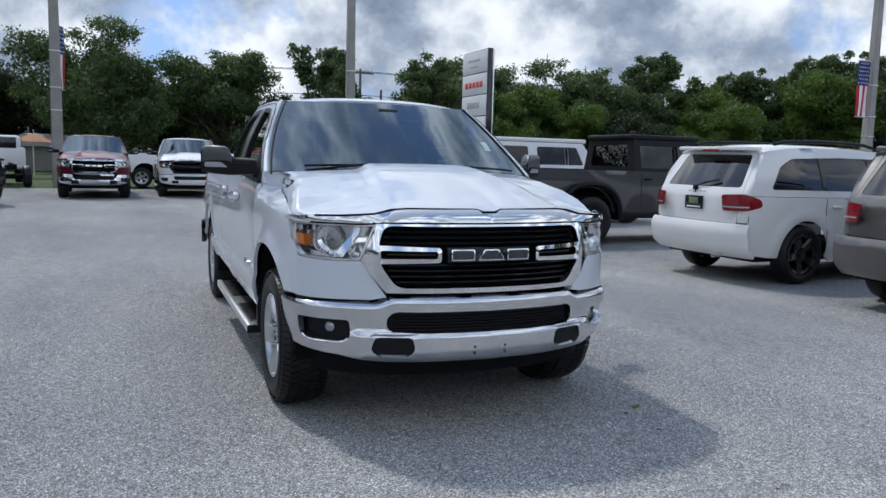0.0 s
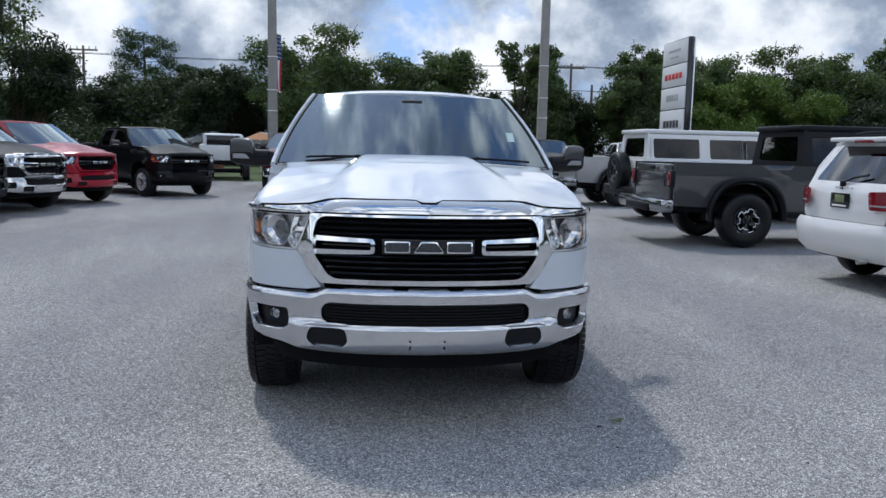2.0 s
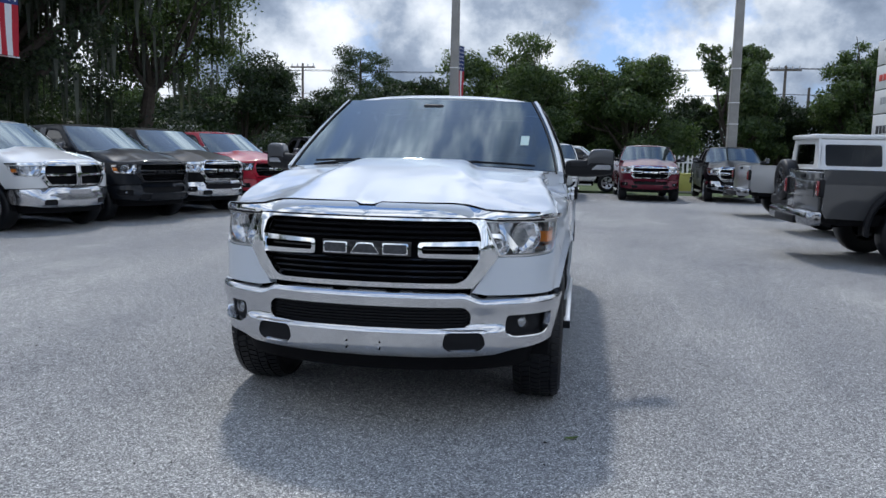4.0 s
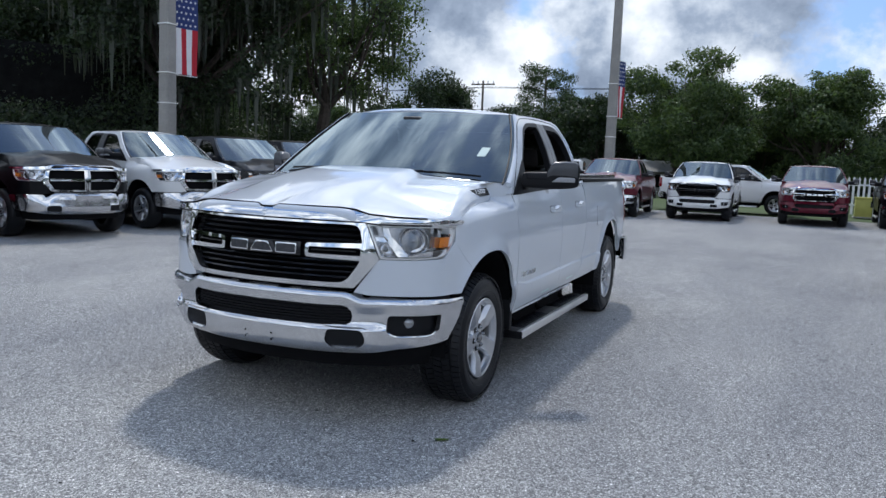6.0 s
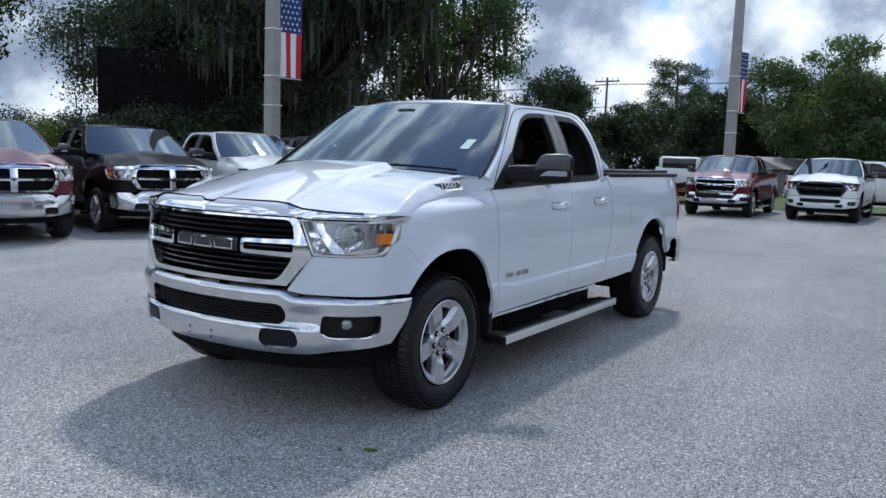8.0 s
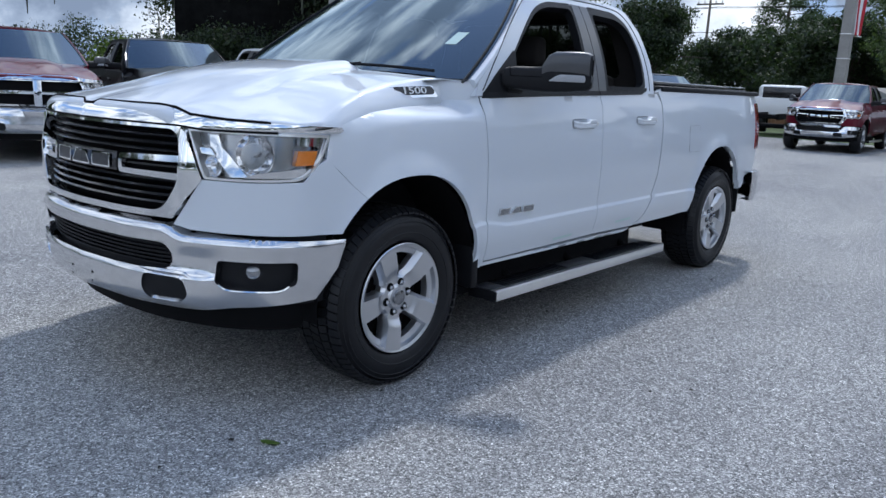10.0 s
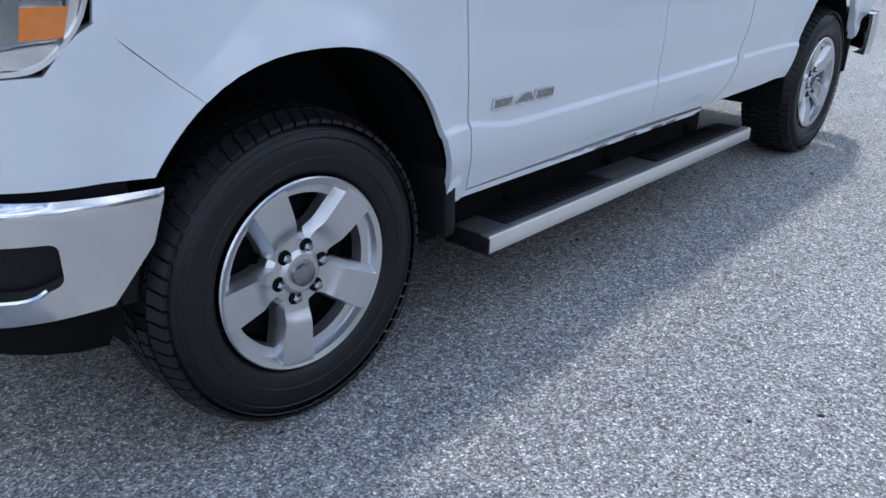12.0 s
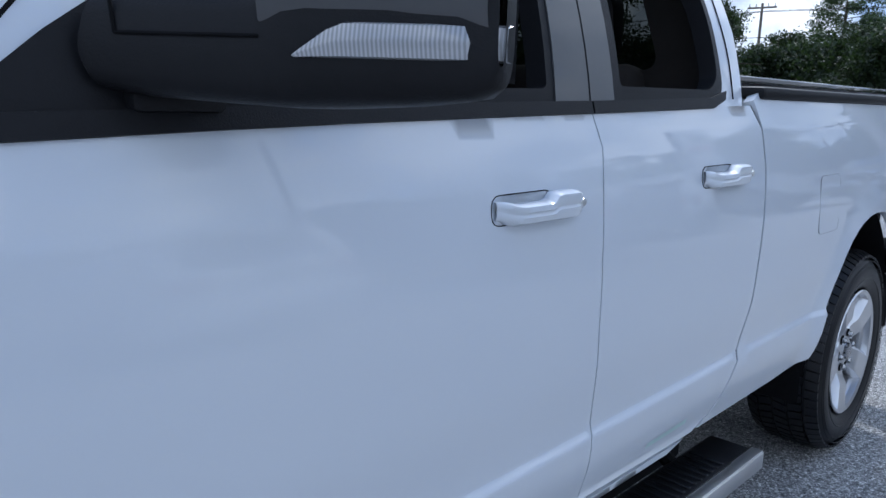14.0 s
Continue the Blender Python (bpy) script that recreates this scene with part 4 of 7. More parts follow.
    go = lambda s, z: 0.012 + 0.012 * np.exp(-((np.abs(s) - S(0.60)) / 0.03) ** 2)
    gf = part("grille_frame", panel(outer, front(go), (inner,), st * 0.8, 0.05), trim, T, angle=55)
    part("grille_backing", panel(both([(0.560, 0.760), (0.672, 0.947), (0.594, 1.144)]), front(-0.075), (), 0.1, 0), UNDER, gf)
    if cl:
        part("grille_upright", panel([(-0.05, 0.79), (0.05, 0.79), (0.05, 1.14), (-0.05, 1.14)], front(0.02), (), 0.05, 0.03), trim, gf)
        part("grille_crossbar", panel([(-S(0.56), 0.955), (S(0.56), 0.955), (S(0.56), 0.995), (-S(0.56), 0.995)], front(0.016), (), 0.05, 0.03), trim, gf)
        part("badge", panel(rounded([(-0.035, 0.93), (0.035, 0.93), (0.05, 1.03), (-0.05, 1.03)], 0.02), front(0.03), (), 0.05, 0.02), CHROME, gf)
    else:
        rows = [0.838, 0.868, 0.898, 0.928, 1.042, 1.072, 1.102] if fine else [0.85, 0.90, 1.06, 1.10]
        for z in rows:
            half = np.interp(z, [0.81, 0.93, 1.03, 1.13], [0.49, 0.572, 0.580, 0.556])
            s = np.linspace(-S(half), S(half), 41 if fine else 11)
            part("grille_slat", grid(np.stack([np.stack(front(o)(s, np.full(len(s), z + dz)), -1) for o, dz in ((-0.06, 0.010), (-0.022, 0.006), (-0.016, 0.0), (-0.022, -0.006), (-0.05, -0.012))])), GLOSSBLACK, gf)
        loop_mat = {"chrome": CHROME, "black": GLOSSBLACK, "body": GLOSSBLACK, "mixed": CHROME}[look_of]
        lo = rounded([(S(0.275), 0.945), (S(0.600), 0.935), (S(0.600), 1.032), (S(0.275), 1.022)], [0.02, 0.001, 0.001, 0.02], 4)
        li = rounded([(S(0.295), 0.965), (S(0.578), 0.962), (S(0.578), 1.005), (S(0.295), 1.003)], 0.01, 3)
        for k in (0, 1):
            a, b = (lo, li) if k == 0 else (flipx(lo), flipx(li))
            part("grille_loop", panel(a, front(lambda s, z: 0.004 + 0 * z), (b,), 0.03 if fine else 0.1, 0.03), loop_mat, gf)
            if fine:
                s = np.linspace(S(0.30), S(0.55), 20) * (1 - 2 * k)
                part("grille_slat", grid(np.stack([np.stack(front(o)(s, np.full(len(s), 0.984 + dz)), -1) for o, dz in ((-0.05, 0.008), (-0.02, 0.004), (-0.02, -0.004), (-0.05, -0.008))])), GLOSSBLACK, gf)
        part("emblem_bar", panel([(-0.24, 0.945), (0.24, 0.945), (0.24, 1.022), (-0.24, 1.022)], front(-0.012), (), 0.06, 0.03), GLOSSBLACK, gf)
        shapes = [[(-0.225, 0.955), (-0.095, 0.955), (-0.095, 1.014), (-0.225, 1.014)], [(-0.078, 0.955), (0.078, 0.955), (0.04, 1.014), (-0.04, 1.014)], [(0.092, 0.955), (0.225, 0.955), (0.225, 1.014), (0.092, 1.014)]]
        for o in shapes:
            o_ = rounded(o, 0.008, 2)
            i_ = ring(np.array(o_), 0.0065)
            em = part("emblem", panel(o_, front(0.010), (i_,) if fine else (), 0.03, 0.022), CHROME if look_of != "black" else PLASTIC, gf)
            if fine:
                part("emblem_field", panel(i_, front(0.006), (), 0.03, 0.01), EMBLEM_FIELD, em)

    # bright strip along the hood's edge
    se = s_of_y(-0.46)
    bar = [(0.0, 1.152), (S(0.56), 1.150), (S(0.66), 1.139), (se, 1.139), (se + 0.015, 1.150), (se, 1.162), (S(0.74), 1.178), (S(0.60), 1.190), (S(0.52), 1.212), (S(0.44), 1.219), (0.075, 1.219), (0.04, 1.206), (0.0, 1.206)]
    bar = bar + [(-a, b) for a, b in bar[-2:0:-1]]
    part("hood_strip", panel(bar, front(lambda s, z: 0.022 - 0.9 * np.maximum(z - 1.185, 0) + 0.006 * np.exp(-((z - 1.158) / 0.012) ** 2), 0.20), (), st * 0.7, 0.03), trim, T, angle=60)

    if fine:
        soff = lambda z: 0.024 - 0.9 * np.maximum(z - 1.185, 0)
        for top in (True, False):
            line = [(0.0, 1.207), (0.036, 1.207), (0.072, 1.220), (S(0.44), 1.221), (S(0.52), 1.214), (S(0.60), 1.192), (S(0.74), 1.180), (S(0.86), 1.174)] if top else [(0.0, 1.149), (S(0.30), 1.149), (S(0.56), 1.147), (S(0.66), 1.137), (S(0.88), 1.136)]
            line = resample([(-a, b) for a, b in line[:0:-1]] + line, 0.03, False)
            x, y, z = front(0.0, 0.20)(line[:, 0], line[:, 1])
            x1, y1, z1 = front(0.03, 0.20)(line[:, 0], line[:, 1])
            q = (soff(line[:, 1]) / 0.03)[:, None]
            P0, P1 = np.stack([x, y, z], -1), np.stack([x1, y1, z1], -1)
            part("hood_gap" if top else "grille_gap", tube(P0 + (P1 - P0) * q, 0.0055 if top else 0.0045, 6), UNDER, T)
    # white panel under the head lamps
    ap = [(s_of_y(a), b) for a, b in arch_nose(0.735, 0.8715, 14)]
    fx = [(S(0.549), 0.762), (S(0.622), 0.748)] + ap + [(s_of_y(-0.4832), 1.04), (s_of_y(-0.515), 1.02), (s_of_y(-0.575), 0.950), (S(0.82), 0.944), (S(0.669), 0.947)]
    two("headlight_valance", panel(fx, front(lambda s, z: 0.004 + 0.006 * smooth(S(0.6), S(0.75), s), 0.14, True), (), st, 0.05), body)
    # head lamps
    ho = rounded([(S(0.676), 0.950), (S(0.80), 0.947), (s_of_y(-0.570), 0.953), (s_of_y(-0.505), 1.035), (s_of_y(-0.482), 1.132), (S(0.598), 1.142)], [0.01, 0.02, 0.05, 0.03, 0.015, 0.005], 4)
    hs = st * 0.9
    for k in (0, 1):
        fl = (lambda g: g) if k == 0 else mirrored
        lamp_ob = part("headlight", fl(panel(ho, front(-0.058), (), 0.05, 0)), LAMPDARK if look_of in ("chrome", "classic", "mixed") else DASH, T)
        rim_in = ring(np.array(ho), 0.012)
        part("bezel", fl(panel(ho, front(0.004), (rim_in,), hs, 0.07)), STEEL if look_of in ("chrome", "classic", "mixed") else GLOSSBLACK, lamp_ob)
        part("lens", fl(panel(rim_in, front(0.001), (), hs, 0)), CLEAR, lamp_ob)
        part("turn_signal", fl(panel([(s_of_y(-0.604), 1.010), (s_of_y(-0.530), 1.014), (s_of_y(-0.520), 1.068), (s_of_y(-0.600), 1.068)], front(-0.012), (), 0.05, 0.05)), AMBER, lamp_ob)
        for x, z, r in ((0.835, 1.048, 0.082),):
            c = [float(np.ravel(a)[0]) for a in front(-0.055)(np.array([S(x)]), np.array([z]))]
            mm = pose(*c, 0, 0, 26)
            bowl = part("reflector", fl(moved(lathe([(-0.030, r), (-0.029, r * 0.97), (-0.008, r * 0.78), (0.010, r * 0.40), (0.016, 0.001)], 26, "y"), mm)), LAMPCHROME, lamp_ob, angle=2 if fine else 38)
            part("bulb", fl(moved(lathe([(-0.034, 0.0005), (-0.030, 0.009), (0.0, 0.011), (0.02, 0.011)], 12, "y"), mm)), DARKCHROME, bowl)
        part("lamp_divider", fl(panel([(S(0.672), 1.134), (S(0.700), 1.134), (S(0.722), 1.072), (S(0.742), 1.052), (S(0.812), 0.962), (S(0.762), 0.960), (S(0.700), 1.048), (S(0.688), 1.066)], front(lambda s, z: -0.012 - 0.25 * np.maximum(s - S(0.70) - 0.6 * (1.06 - z), 0)), (), 0.02, 0.04)), CHROME, lamp_ob)
        part("lamp_divider", fl(panel([(S(0.650), 1.046), (S(0.712), 1.040), (S(0.712), 1.064), (S(0.644), 1.068)], front(-0.014), (), 0.04, 0.03)), CHROME, lamp_ob)
        part("inner_reflector", fl(panel([(S(0.635), 1.075), (S(0.695), 1.066), (S(0.680), 1.125), (S(0.620), 1.128)], front(-0.045), (), 0.04, 0.02)), LAMPWHITE, lamp_ob)
        c = [float(np.ravel(a)[0]) for a in front(-0.050)(np.array([S(0.705)]), np.array([0.998]))]
        part("inner_reflector", fl(moved(lathe([(-0.030, 0.042), (-0.029, 0.040), (-0.006, 0.031), (0.010, 0.014), (0.014, 0.001)], 18, "y"), pose(*c, 0, 0, 18))), LAMPCHROME, lamp_ob, angle=2 if fine else 38)
        part("lamp_frame", fl(panel([(S(0.80), 0.960), (s_of_y(-0.575), 0.962), (s_of_y(-0.515), 1.030), (s_of_y(-0.496), 1.120), (s_of_y(-0.60), 1.125), (s_of_y(-0.60), 1.088), (s_of_y(-0.520), 1.085), (s_of_y(-0.535), 1.002), (s_of_y(-0.60), 0.998), (S(0.84), 0.978)], front(-0.010), (), 0.03, 0.03)), CHROME, lamp_ob)

    # mirrors
    def mirror(k):
        f = (lambda g: g) if k > 0 else mirrored
        sec = lambda x, sy, sz, cy, cz: np.stack([np.full(20, x), cy + sy * np.sign(np.cos(np.linspace(0, 2 * np.pi, 20, endpoint=False))) * np.abs(np.cos(np.linspace(0, 2 * np.pi, 20, endpoint=False))) ** 0.6,
                                                  cz + sz * np.sign(np.sin(np.linspace(0, 2 * np.pi, 20, endpoint=False))) * np.abs(np.sin(np.linspace(0, 2 * np.pi, 20, endpoint=False))) ** 0.55], -1)
        nose = lambda x: 0.645 + 0.80 * (x - 1.0)                 # the leading face
        def body_row(x, depth, z0, z1):
            return sec(x, depth / 2, (z1 - z0) / 2, nose(x) + depth / 2, (z0 + z1) / 2)
        rows = [body_row(0.978, 0.08, 1.37, 1.41), body_row(0.982, 0.11, 1.345, 1.445), body_row(1.02, 0.12, 1.338, 1.452), body_row(1.08, 0.13, 1.334, 1.453), body_row(1.118, 0.13, 1.332, 1.456),
                body_row(1.130, 0.13, 1.332, 1.475), body_row(1.146, 0.135, 1.332, 1.512), body_row(1.165, 0.135, 1.333, 1.526), body_row(1.23, 0.115, 1.338, 1.530), body_row(1.285, 0.080, 1.346, 1.527), body_row(1.308, 0.045, 1.358, 1.515), body_row(1.317, 0.012, 1.38, 1.495)]
        head = part("side_mirror", f(grid(np.stack(rows), close_v=True)), PLASTIC, T, "black textured towing mirror", angle=60)
        part("mirror_cap", f(grid(np.stack([sec(x, d / 2 + 0.002, (z1 - 1.405) / 2, nose(x) + d / 2 - 0.001, (z1 + 1.405) / 2) for x, d, z1 in ((1.128, 0.12, 1.47), (1.146, 0.132, 1.515), (1.165, 0.132, 1.529), (1.23, 0.113, 1.533), (1.285, 0.078, 1.530), (1.309, 0.040, 1.517))]), close_v=True)), PILLAR, head, "satin grey mirror cap", angle=60)
        part("mirror_foot", f(rbox((0.04, 0.12, 0.035), (0.975, 0.735, 1.338), 0.012)), PLASTIC, head)
        xs = np.array([1.155, 1.295])
        part("mirror_glass", f(grid(np.stack([np.stack([xs, nose(xs) + np.array([0.138, 0.075]), 0 * xs + z], -1) for z in (1.365, 1.515)]))), CHROME, head)
        for p0, p1 in (((1.010, 1.404), (1.128, 1.404)), ((1.010, 1.404), (1.006, 1.450))):
            ln = np.linspace(0, 1, 8)
            lx, lz = p0[0] + (p1[0] - p0[0]) * ln, p0[1] + (p1[1] - p0[1]) * ln
            part("mirror_seam", f(tube(np.stack([lx, nose(lx) - 0.0005, lz], -1), 0.0022, 5)), UNDER, head)
        s_ = np.linspace(0, 1, 13)
        px = 1.158 + 0.158 * s_
        pull = np.interp(px, [1.16, 1.27, 1.30, 1.31], [0.0, 0.0, 0.006, 0.022])
        taper = np.clip(s_ / 0.22, 0.06, 1.0) ** 0.8
        sig = np.stack([np.stack([px, nose(px) + pull - o, 1.384 + (z - 1.384) * taper], -1) for z, o in ((1.384, -0.004), (1.386, 0.004), (1.402, 0.006), (1.418, 0.004), (1.421, -0.004))])
        part("turn_lamp", f(grid(sig)), RIBBED, head, "clear ribbed turn-signal lens")
        return head
    mirror(1)
    mirror(-1)

    # door handles, badges, fuel flap
    for yc, zc, dr in ((1.392, 1.166, fd), (2.168, 1.180, rd)):
        for k, parent in ((0, dr[0]), (1, dr[1])):
            f = (lambda g: g) if k == 0 else mirrored
            y = np.linspace(yc - 0.120, yc + 0.122, 27 if fine else 9)
            t = (y - yc) / 0.121
            stand = 0.006 + 0.022 * smooth(-1.0, -0.45, t) - 0.012 * smooth(0.8, 1.0, t)
            crown = 0.008 + 0.015 * smooth(0.12, 0.28, t) - 0.010 * smooth(0.80, 1.0, t) + 0.006 * smooth(-0.55, -0.85, t)
            foot = 0.028 - 0.012 * smooth(0.7, 1.0, np.abs(t))
            mid = (crown - foot) * 0.5
            rows_ = ((-foot, -0.3), (-foot, 0.55), (-foot + 0.004, 0.90), (mid - 0.004, 1.0), (mid - 0.001, 0.90), (mid + 0.002, 0.90), (mid + 0.005, 1.0), (crown - 0.004, 0.95), (crown, 0.60), (crown, -0.1))
            Q = [np.stack([side_x(y, zc) + stand * o, y, zc + h_], -1) for h_, o in rows_]
            part("door_handle", f(grid(np.stack(Q + [Q[0]]))), body, parent, angle=50)
            if fine:
                cu_ = cup_of(yc - 0.03, zc)
                c0 = cu_.mean(0)
                part("handle_cup", f(panel(cu_, lambda a, b, c0=c0: (side_x(a, b) - 0.001 - 0.014 * np.clip(1 - ((a - c0[0]) / 0.080) ** 2 - ((b - c0[1]) / 0.040) ** 2, 0, 1), a, b), (), 0.010, 0)), body, parent)
                part("handle_seam", f(tube([(float(side_x(a, b)) + 0.0005, a, b) for a, b in np.vstack([cu_, cu_[:1]])], 0.0010, 4, cap=False)), UNDER, parent)
                part("lock_cylinder", f(moved(lathe([(0.004, 0.0004), (0.004, 0.007), (0.0, 0.008)], 12), pose(float(side_x(yc + 0.1, zc)) + 0.024, yc + 0.106, zc))), STEEL, parent)
    if fine:
        shapes = [[(0.612, 0.714), (0.700, 0.714), (0.708, 0.748), (0.617, 0.748)], [(0.706, 0.714), (0.806, 0.714), (0.794, 0.748), (0.752, 0.748)], [(0.814, 0.714), (0.912, 0.714), (0.915, 0.748), (0.820, 0.748)]]
        for o in shapes:
            for k in (0, 1):
                f = (lambda g: g) if k == 0 else mirrored
                de = part("door_emblem", f(panel(o, side(0.006), (), 0.05, 0.006)), EMBLEM, fd[k])
                part("emblem_rim", f(panel(o, side(0.0085), (ring(np.array(o), 0.0035),), 0.05, 0.006)), CHROME, de)
        two("fuel_door", panel(rounded([(2.86, 0.955), (3.05, 0.955), (3.05, 1.14), (2.86, 1.14)], 0.03), side(0.0012), (), 0.05, 0.004), body)
        fo = rounded([(2.86, 0.955), (3.05, 0.955), (3.05, 1.14), (2.86, 1.14)], 0.03)
        two("fuel_door_seam", tube([(float(side_x(a, b)) + 0.0008, a, b) for a, b in np.vstack([fo, fo[:1]])], 0.0007, 4, cap=False), UNDER)
        for yc, zs_, dr in ((1.27, 0.518, fd), (1.98, 0.545, rd)):
            two("sill_sticker", panel([(yc - 0.10, zs_ - 0.004), (yc + 0.10, zs_ + 0.002), (yc + 0.10, zs_ + 0.017), (yc - 0.10, zs_ + 0.011)], side(0.001), (), 0.05, 0), STICKER, parents=dr)
        # badges on the hood's flanks
        HP = hood_grid(97, 61)
        for k in (1, -1):
            ux, uy = Vector((0.016, 0.28, 0.013)).normalized(), Vector((-0.014, 0, 0.048))
            nrm = ux.cross(uy).normalized()
            uy = nrm.cross(ux)
            pts = HP[88:].reshape(-1, 3)
            c = Vector((0.822, 0.118, 1.306))
            d = np.hypot(pts[:, 1] - c.y, pts[:, 2] - c.z)
            c.x = float(pts[np.argmin(d), 0]) + 0.007
            if k < 0:
                c.x, ux, uy, nrm = -c.x, Vector((-ux.x, ux.y, ux.z)) * -1, Vector((-uy.x, uy.y, uy.z)), Vector((-nrm.x, nrm.y, nrm.z))
            mm = Matrix(((ux.x, uy.x, nrm.x, c.x), (ux.y, uy.y, nrm.y, c.y), (ux.z, uy.z, nrm.z, c.z), (0, 0, 0, 1)))
            pl = part("hood_badge", prism(rounded([(-0.132, -0.028), (0.145, -0.026), (0.118, 0.028), (-0.148, 0.026)], 0.008), -0.014, 0.004), CHROME, T, "chrome hood badge with light digits on black")
            pl.matrix_basis = mm
            part("badge_inset", prism(rounded([(-0.115, -0.014), (0.118, -0.014), (0.128, 0.004), (0.105, 0.024), (-0.125, 0.024)], 0.006), 0.0, 0.007), GLOSSBLACK, pl)
            lettering("1500", 0.050, 0.002, pose(-0.004, 0.004, 0.009) @ Matrix.Diagonal((1.55, 0.86, 1, 1)), WHITEPLATE, pl, "digits")

    # running boards
    if boards:
        rb = two("running_board", rbox((0.16, 1.98, 0.045), (0.955, 1.575, 0.300), 0.010), PLASTIC)
        two("board_strip", rbox((0.022, 1.96, 0.052), (1.040, 1.575, 0.300), 0.003), STEEL, parents=rb)
        two("board_edge", rbox((0.035, 1.96, 0.006), (1.030, 1.575, 0.3275), 0.002), STEEL, parents=rb)
        two("board_plate", rbox((0.13, 0.32, 0.006), (0.96, 1.54, 0.3265), 0.002), PLATE, parents=rb)
        two("board_plate", rbox((0.13, 0.12, 0.006), (0.96, 0.66, 0.3265), 0.002), PLATE, parents=rb)
        two("end_cap", rbox((0.18, 0.014, 0.054), (0.964, 0.588, 0.300), 0.006), PLASTIC, parents=rb)
        if fine:
            for y0, y1 in ((0.72, 1.36), (1.72, 2.40)):
                two("step_pad", rbox((0.125, y1 - y0, 0.010), (0.955, (y0 + y1) / 2, 0.3295), 0.004), PLASTIC, parents=rb)
                g = join(*[rbox((0.105, 0.012, 0.006), (0.955, y, 0.337), 0.002, 1) for y in np.arange(y0 + 0.03, y1 - 0.02, 0.034)])
                two("pad_ribs", g, RUBBER, parents=rb)
            for y in (0.95, 1.60, 2.30):
                two("board_bracket", tube([(0.72, y, 0.47), (0.80, y, 0.36), (0.90, y, 0.30)], 0.022, 8), UNDER, parents=rb)

    # underbody and cabin
    part("fuel_tank", rbox((1.25, 1.5, 0.24), (0, 2.62, 0.44), 0.05), UNDER, T)
    part("spare_wheel_cover", rbox((1.1, 0.6, 0.2), (0, 4.12, 0.52), 0.06), UNDER, T)
    two("frame_rail", rbox((0.10, 5.0, 0.14), (0.45, 1.85, 0.48), 0.01), UNDER)
    part("engine_bay", rbox((1.28, 1.15, 0.50), (0, -0.18, 0.83), 0.05), UNDER, T)
    two("inner_sill", rbox((0.07, 1.95, 0.24), (0.80, 1.48, 0.385), 0.02), UNDER)
    part("cab_floor", rbox((1.80, 1.95, 0.12), (0, 1.42, 0.55), 0.02), UNDER, T)
    part("front_axle", tube([(-0.85, 0, 0.40), (0.85, 0, 0.40)], 0.05, 8), UNDER, T)
    part("rear_axle", tube([(-0.85, 3.569, 0.40), (0.85, 3.569, 0.40)], 0.06, 8), UNDER, T)
    part("dashboard", rbox((1.66, 0.36, 0.32), (0, 0.62, 1.19), 0.06, 3), DASH, T)
    sw = part("steering_wheel", moved(join(lathe([(0.0, 0.18), (0.014, 0.19), (0.0, 0.20), (-0.014, 0.19)], 24, "y")), pose(0.40, 0.90, 1.24, -25, 0, 0)), DASH, T)
    for x in (0.42, -0.42):
        for y in (1.25, 2.0):
            seat = part("seat", rbox((0.54, 0.50, 0.22), (x, y, 0.80), 0.06, 3), CLOTH, T)
            part("seat_back", rbox((0.52, 0.16, 0.62), (0, 0, 0), 0.06, 3, pose(x, y + 0.28, 1.15, -12, 0, 0)), CLOTH, seat)
            part("headrest", rbox((0.28, 0.11, 0.18), (x, y + 0.36, 1.57), 0.04, 3), CLOTH, seat)
    part("rear_wall_trim", panel(back * 0.985 + np.array([0, 0.02]), bfn(-0.036), (hole,), 0.12, 0), CLOTH, T)
    two("pillar_trim", panel(cab[::-1], ufn(-0.037), (wf[::-1], wr[::-1]), 0.1, 0), CLOTH)
    part("headliner", rbox((1.36, 1.25, 0.03), (0, 1.68, 1.845), 0.01), CLOTH, T)

    # wheels
    ws = {"chrome": "alloy", "classic": "alloy", "black": "black", "body": "alloy", "mixed": "alloy"}[look_of]
    for y in (-0.055, 3.565):
        wheel(T, pose(1.000, y, 0.402), fine=fine, style=ws)
        wheel(T, pose(-1.000, y, 0.402, 0, 0, 180), fine=fine, style=ws)
    return T

# ---------------------------------------------------------------- ground
m, n = material("asphalt")
v = n.add("ShaderNodeTexCoord").outputs["Object"]
stone = n.add("ShaderNodeTexVoronoi", Vector=v, Scale=185.0)
stone2 = n.add("ShaderNodeTexVoronoi", Vector=v, Scale=80.0)
tone = n.ramp(stone.outputs["Color"], (0.10, (0.09, 0.09, 0.091)), (0.42, (0.20, 0.20, 0.20)), (0.66, (0.32, 0.32, 0.317)), (0.82, (0.48, 0.48, 0.475)), (0.93, (0.76, 0.76, 0.75)))
tone2 = n.ramp(stone2.outputs["Color"], (0.15, (0.70, 0.70, 0.705)), (0.85, (1.30, 1.30, 1.29)))
base = n.mix(1.0, tone, tone2, "MULTIPLY")
long_ = n.add("ShaderNodeMapping", Vector=v)                          # wear runs along the lanes
long_.inputs["Rotation"].default_value = (0, 0, radians(24))
long_.inputs["Scale"].default_value = (1.0, 0.32, 1.0)
worn = n.ramp(n.noise(long_, 0.55, 7.0, 0.62), (0.34, (0.84, 0.845, 0.86)), (0.50, (1.0, 0.998, 0.99)), (0.64, (1.16, 1.15, 1.125)))
base = n.mix(1.0, base, worn, "MULTIPLY")
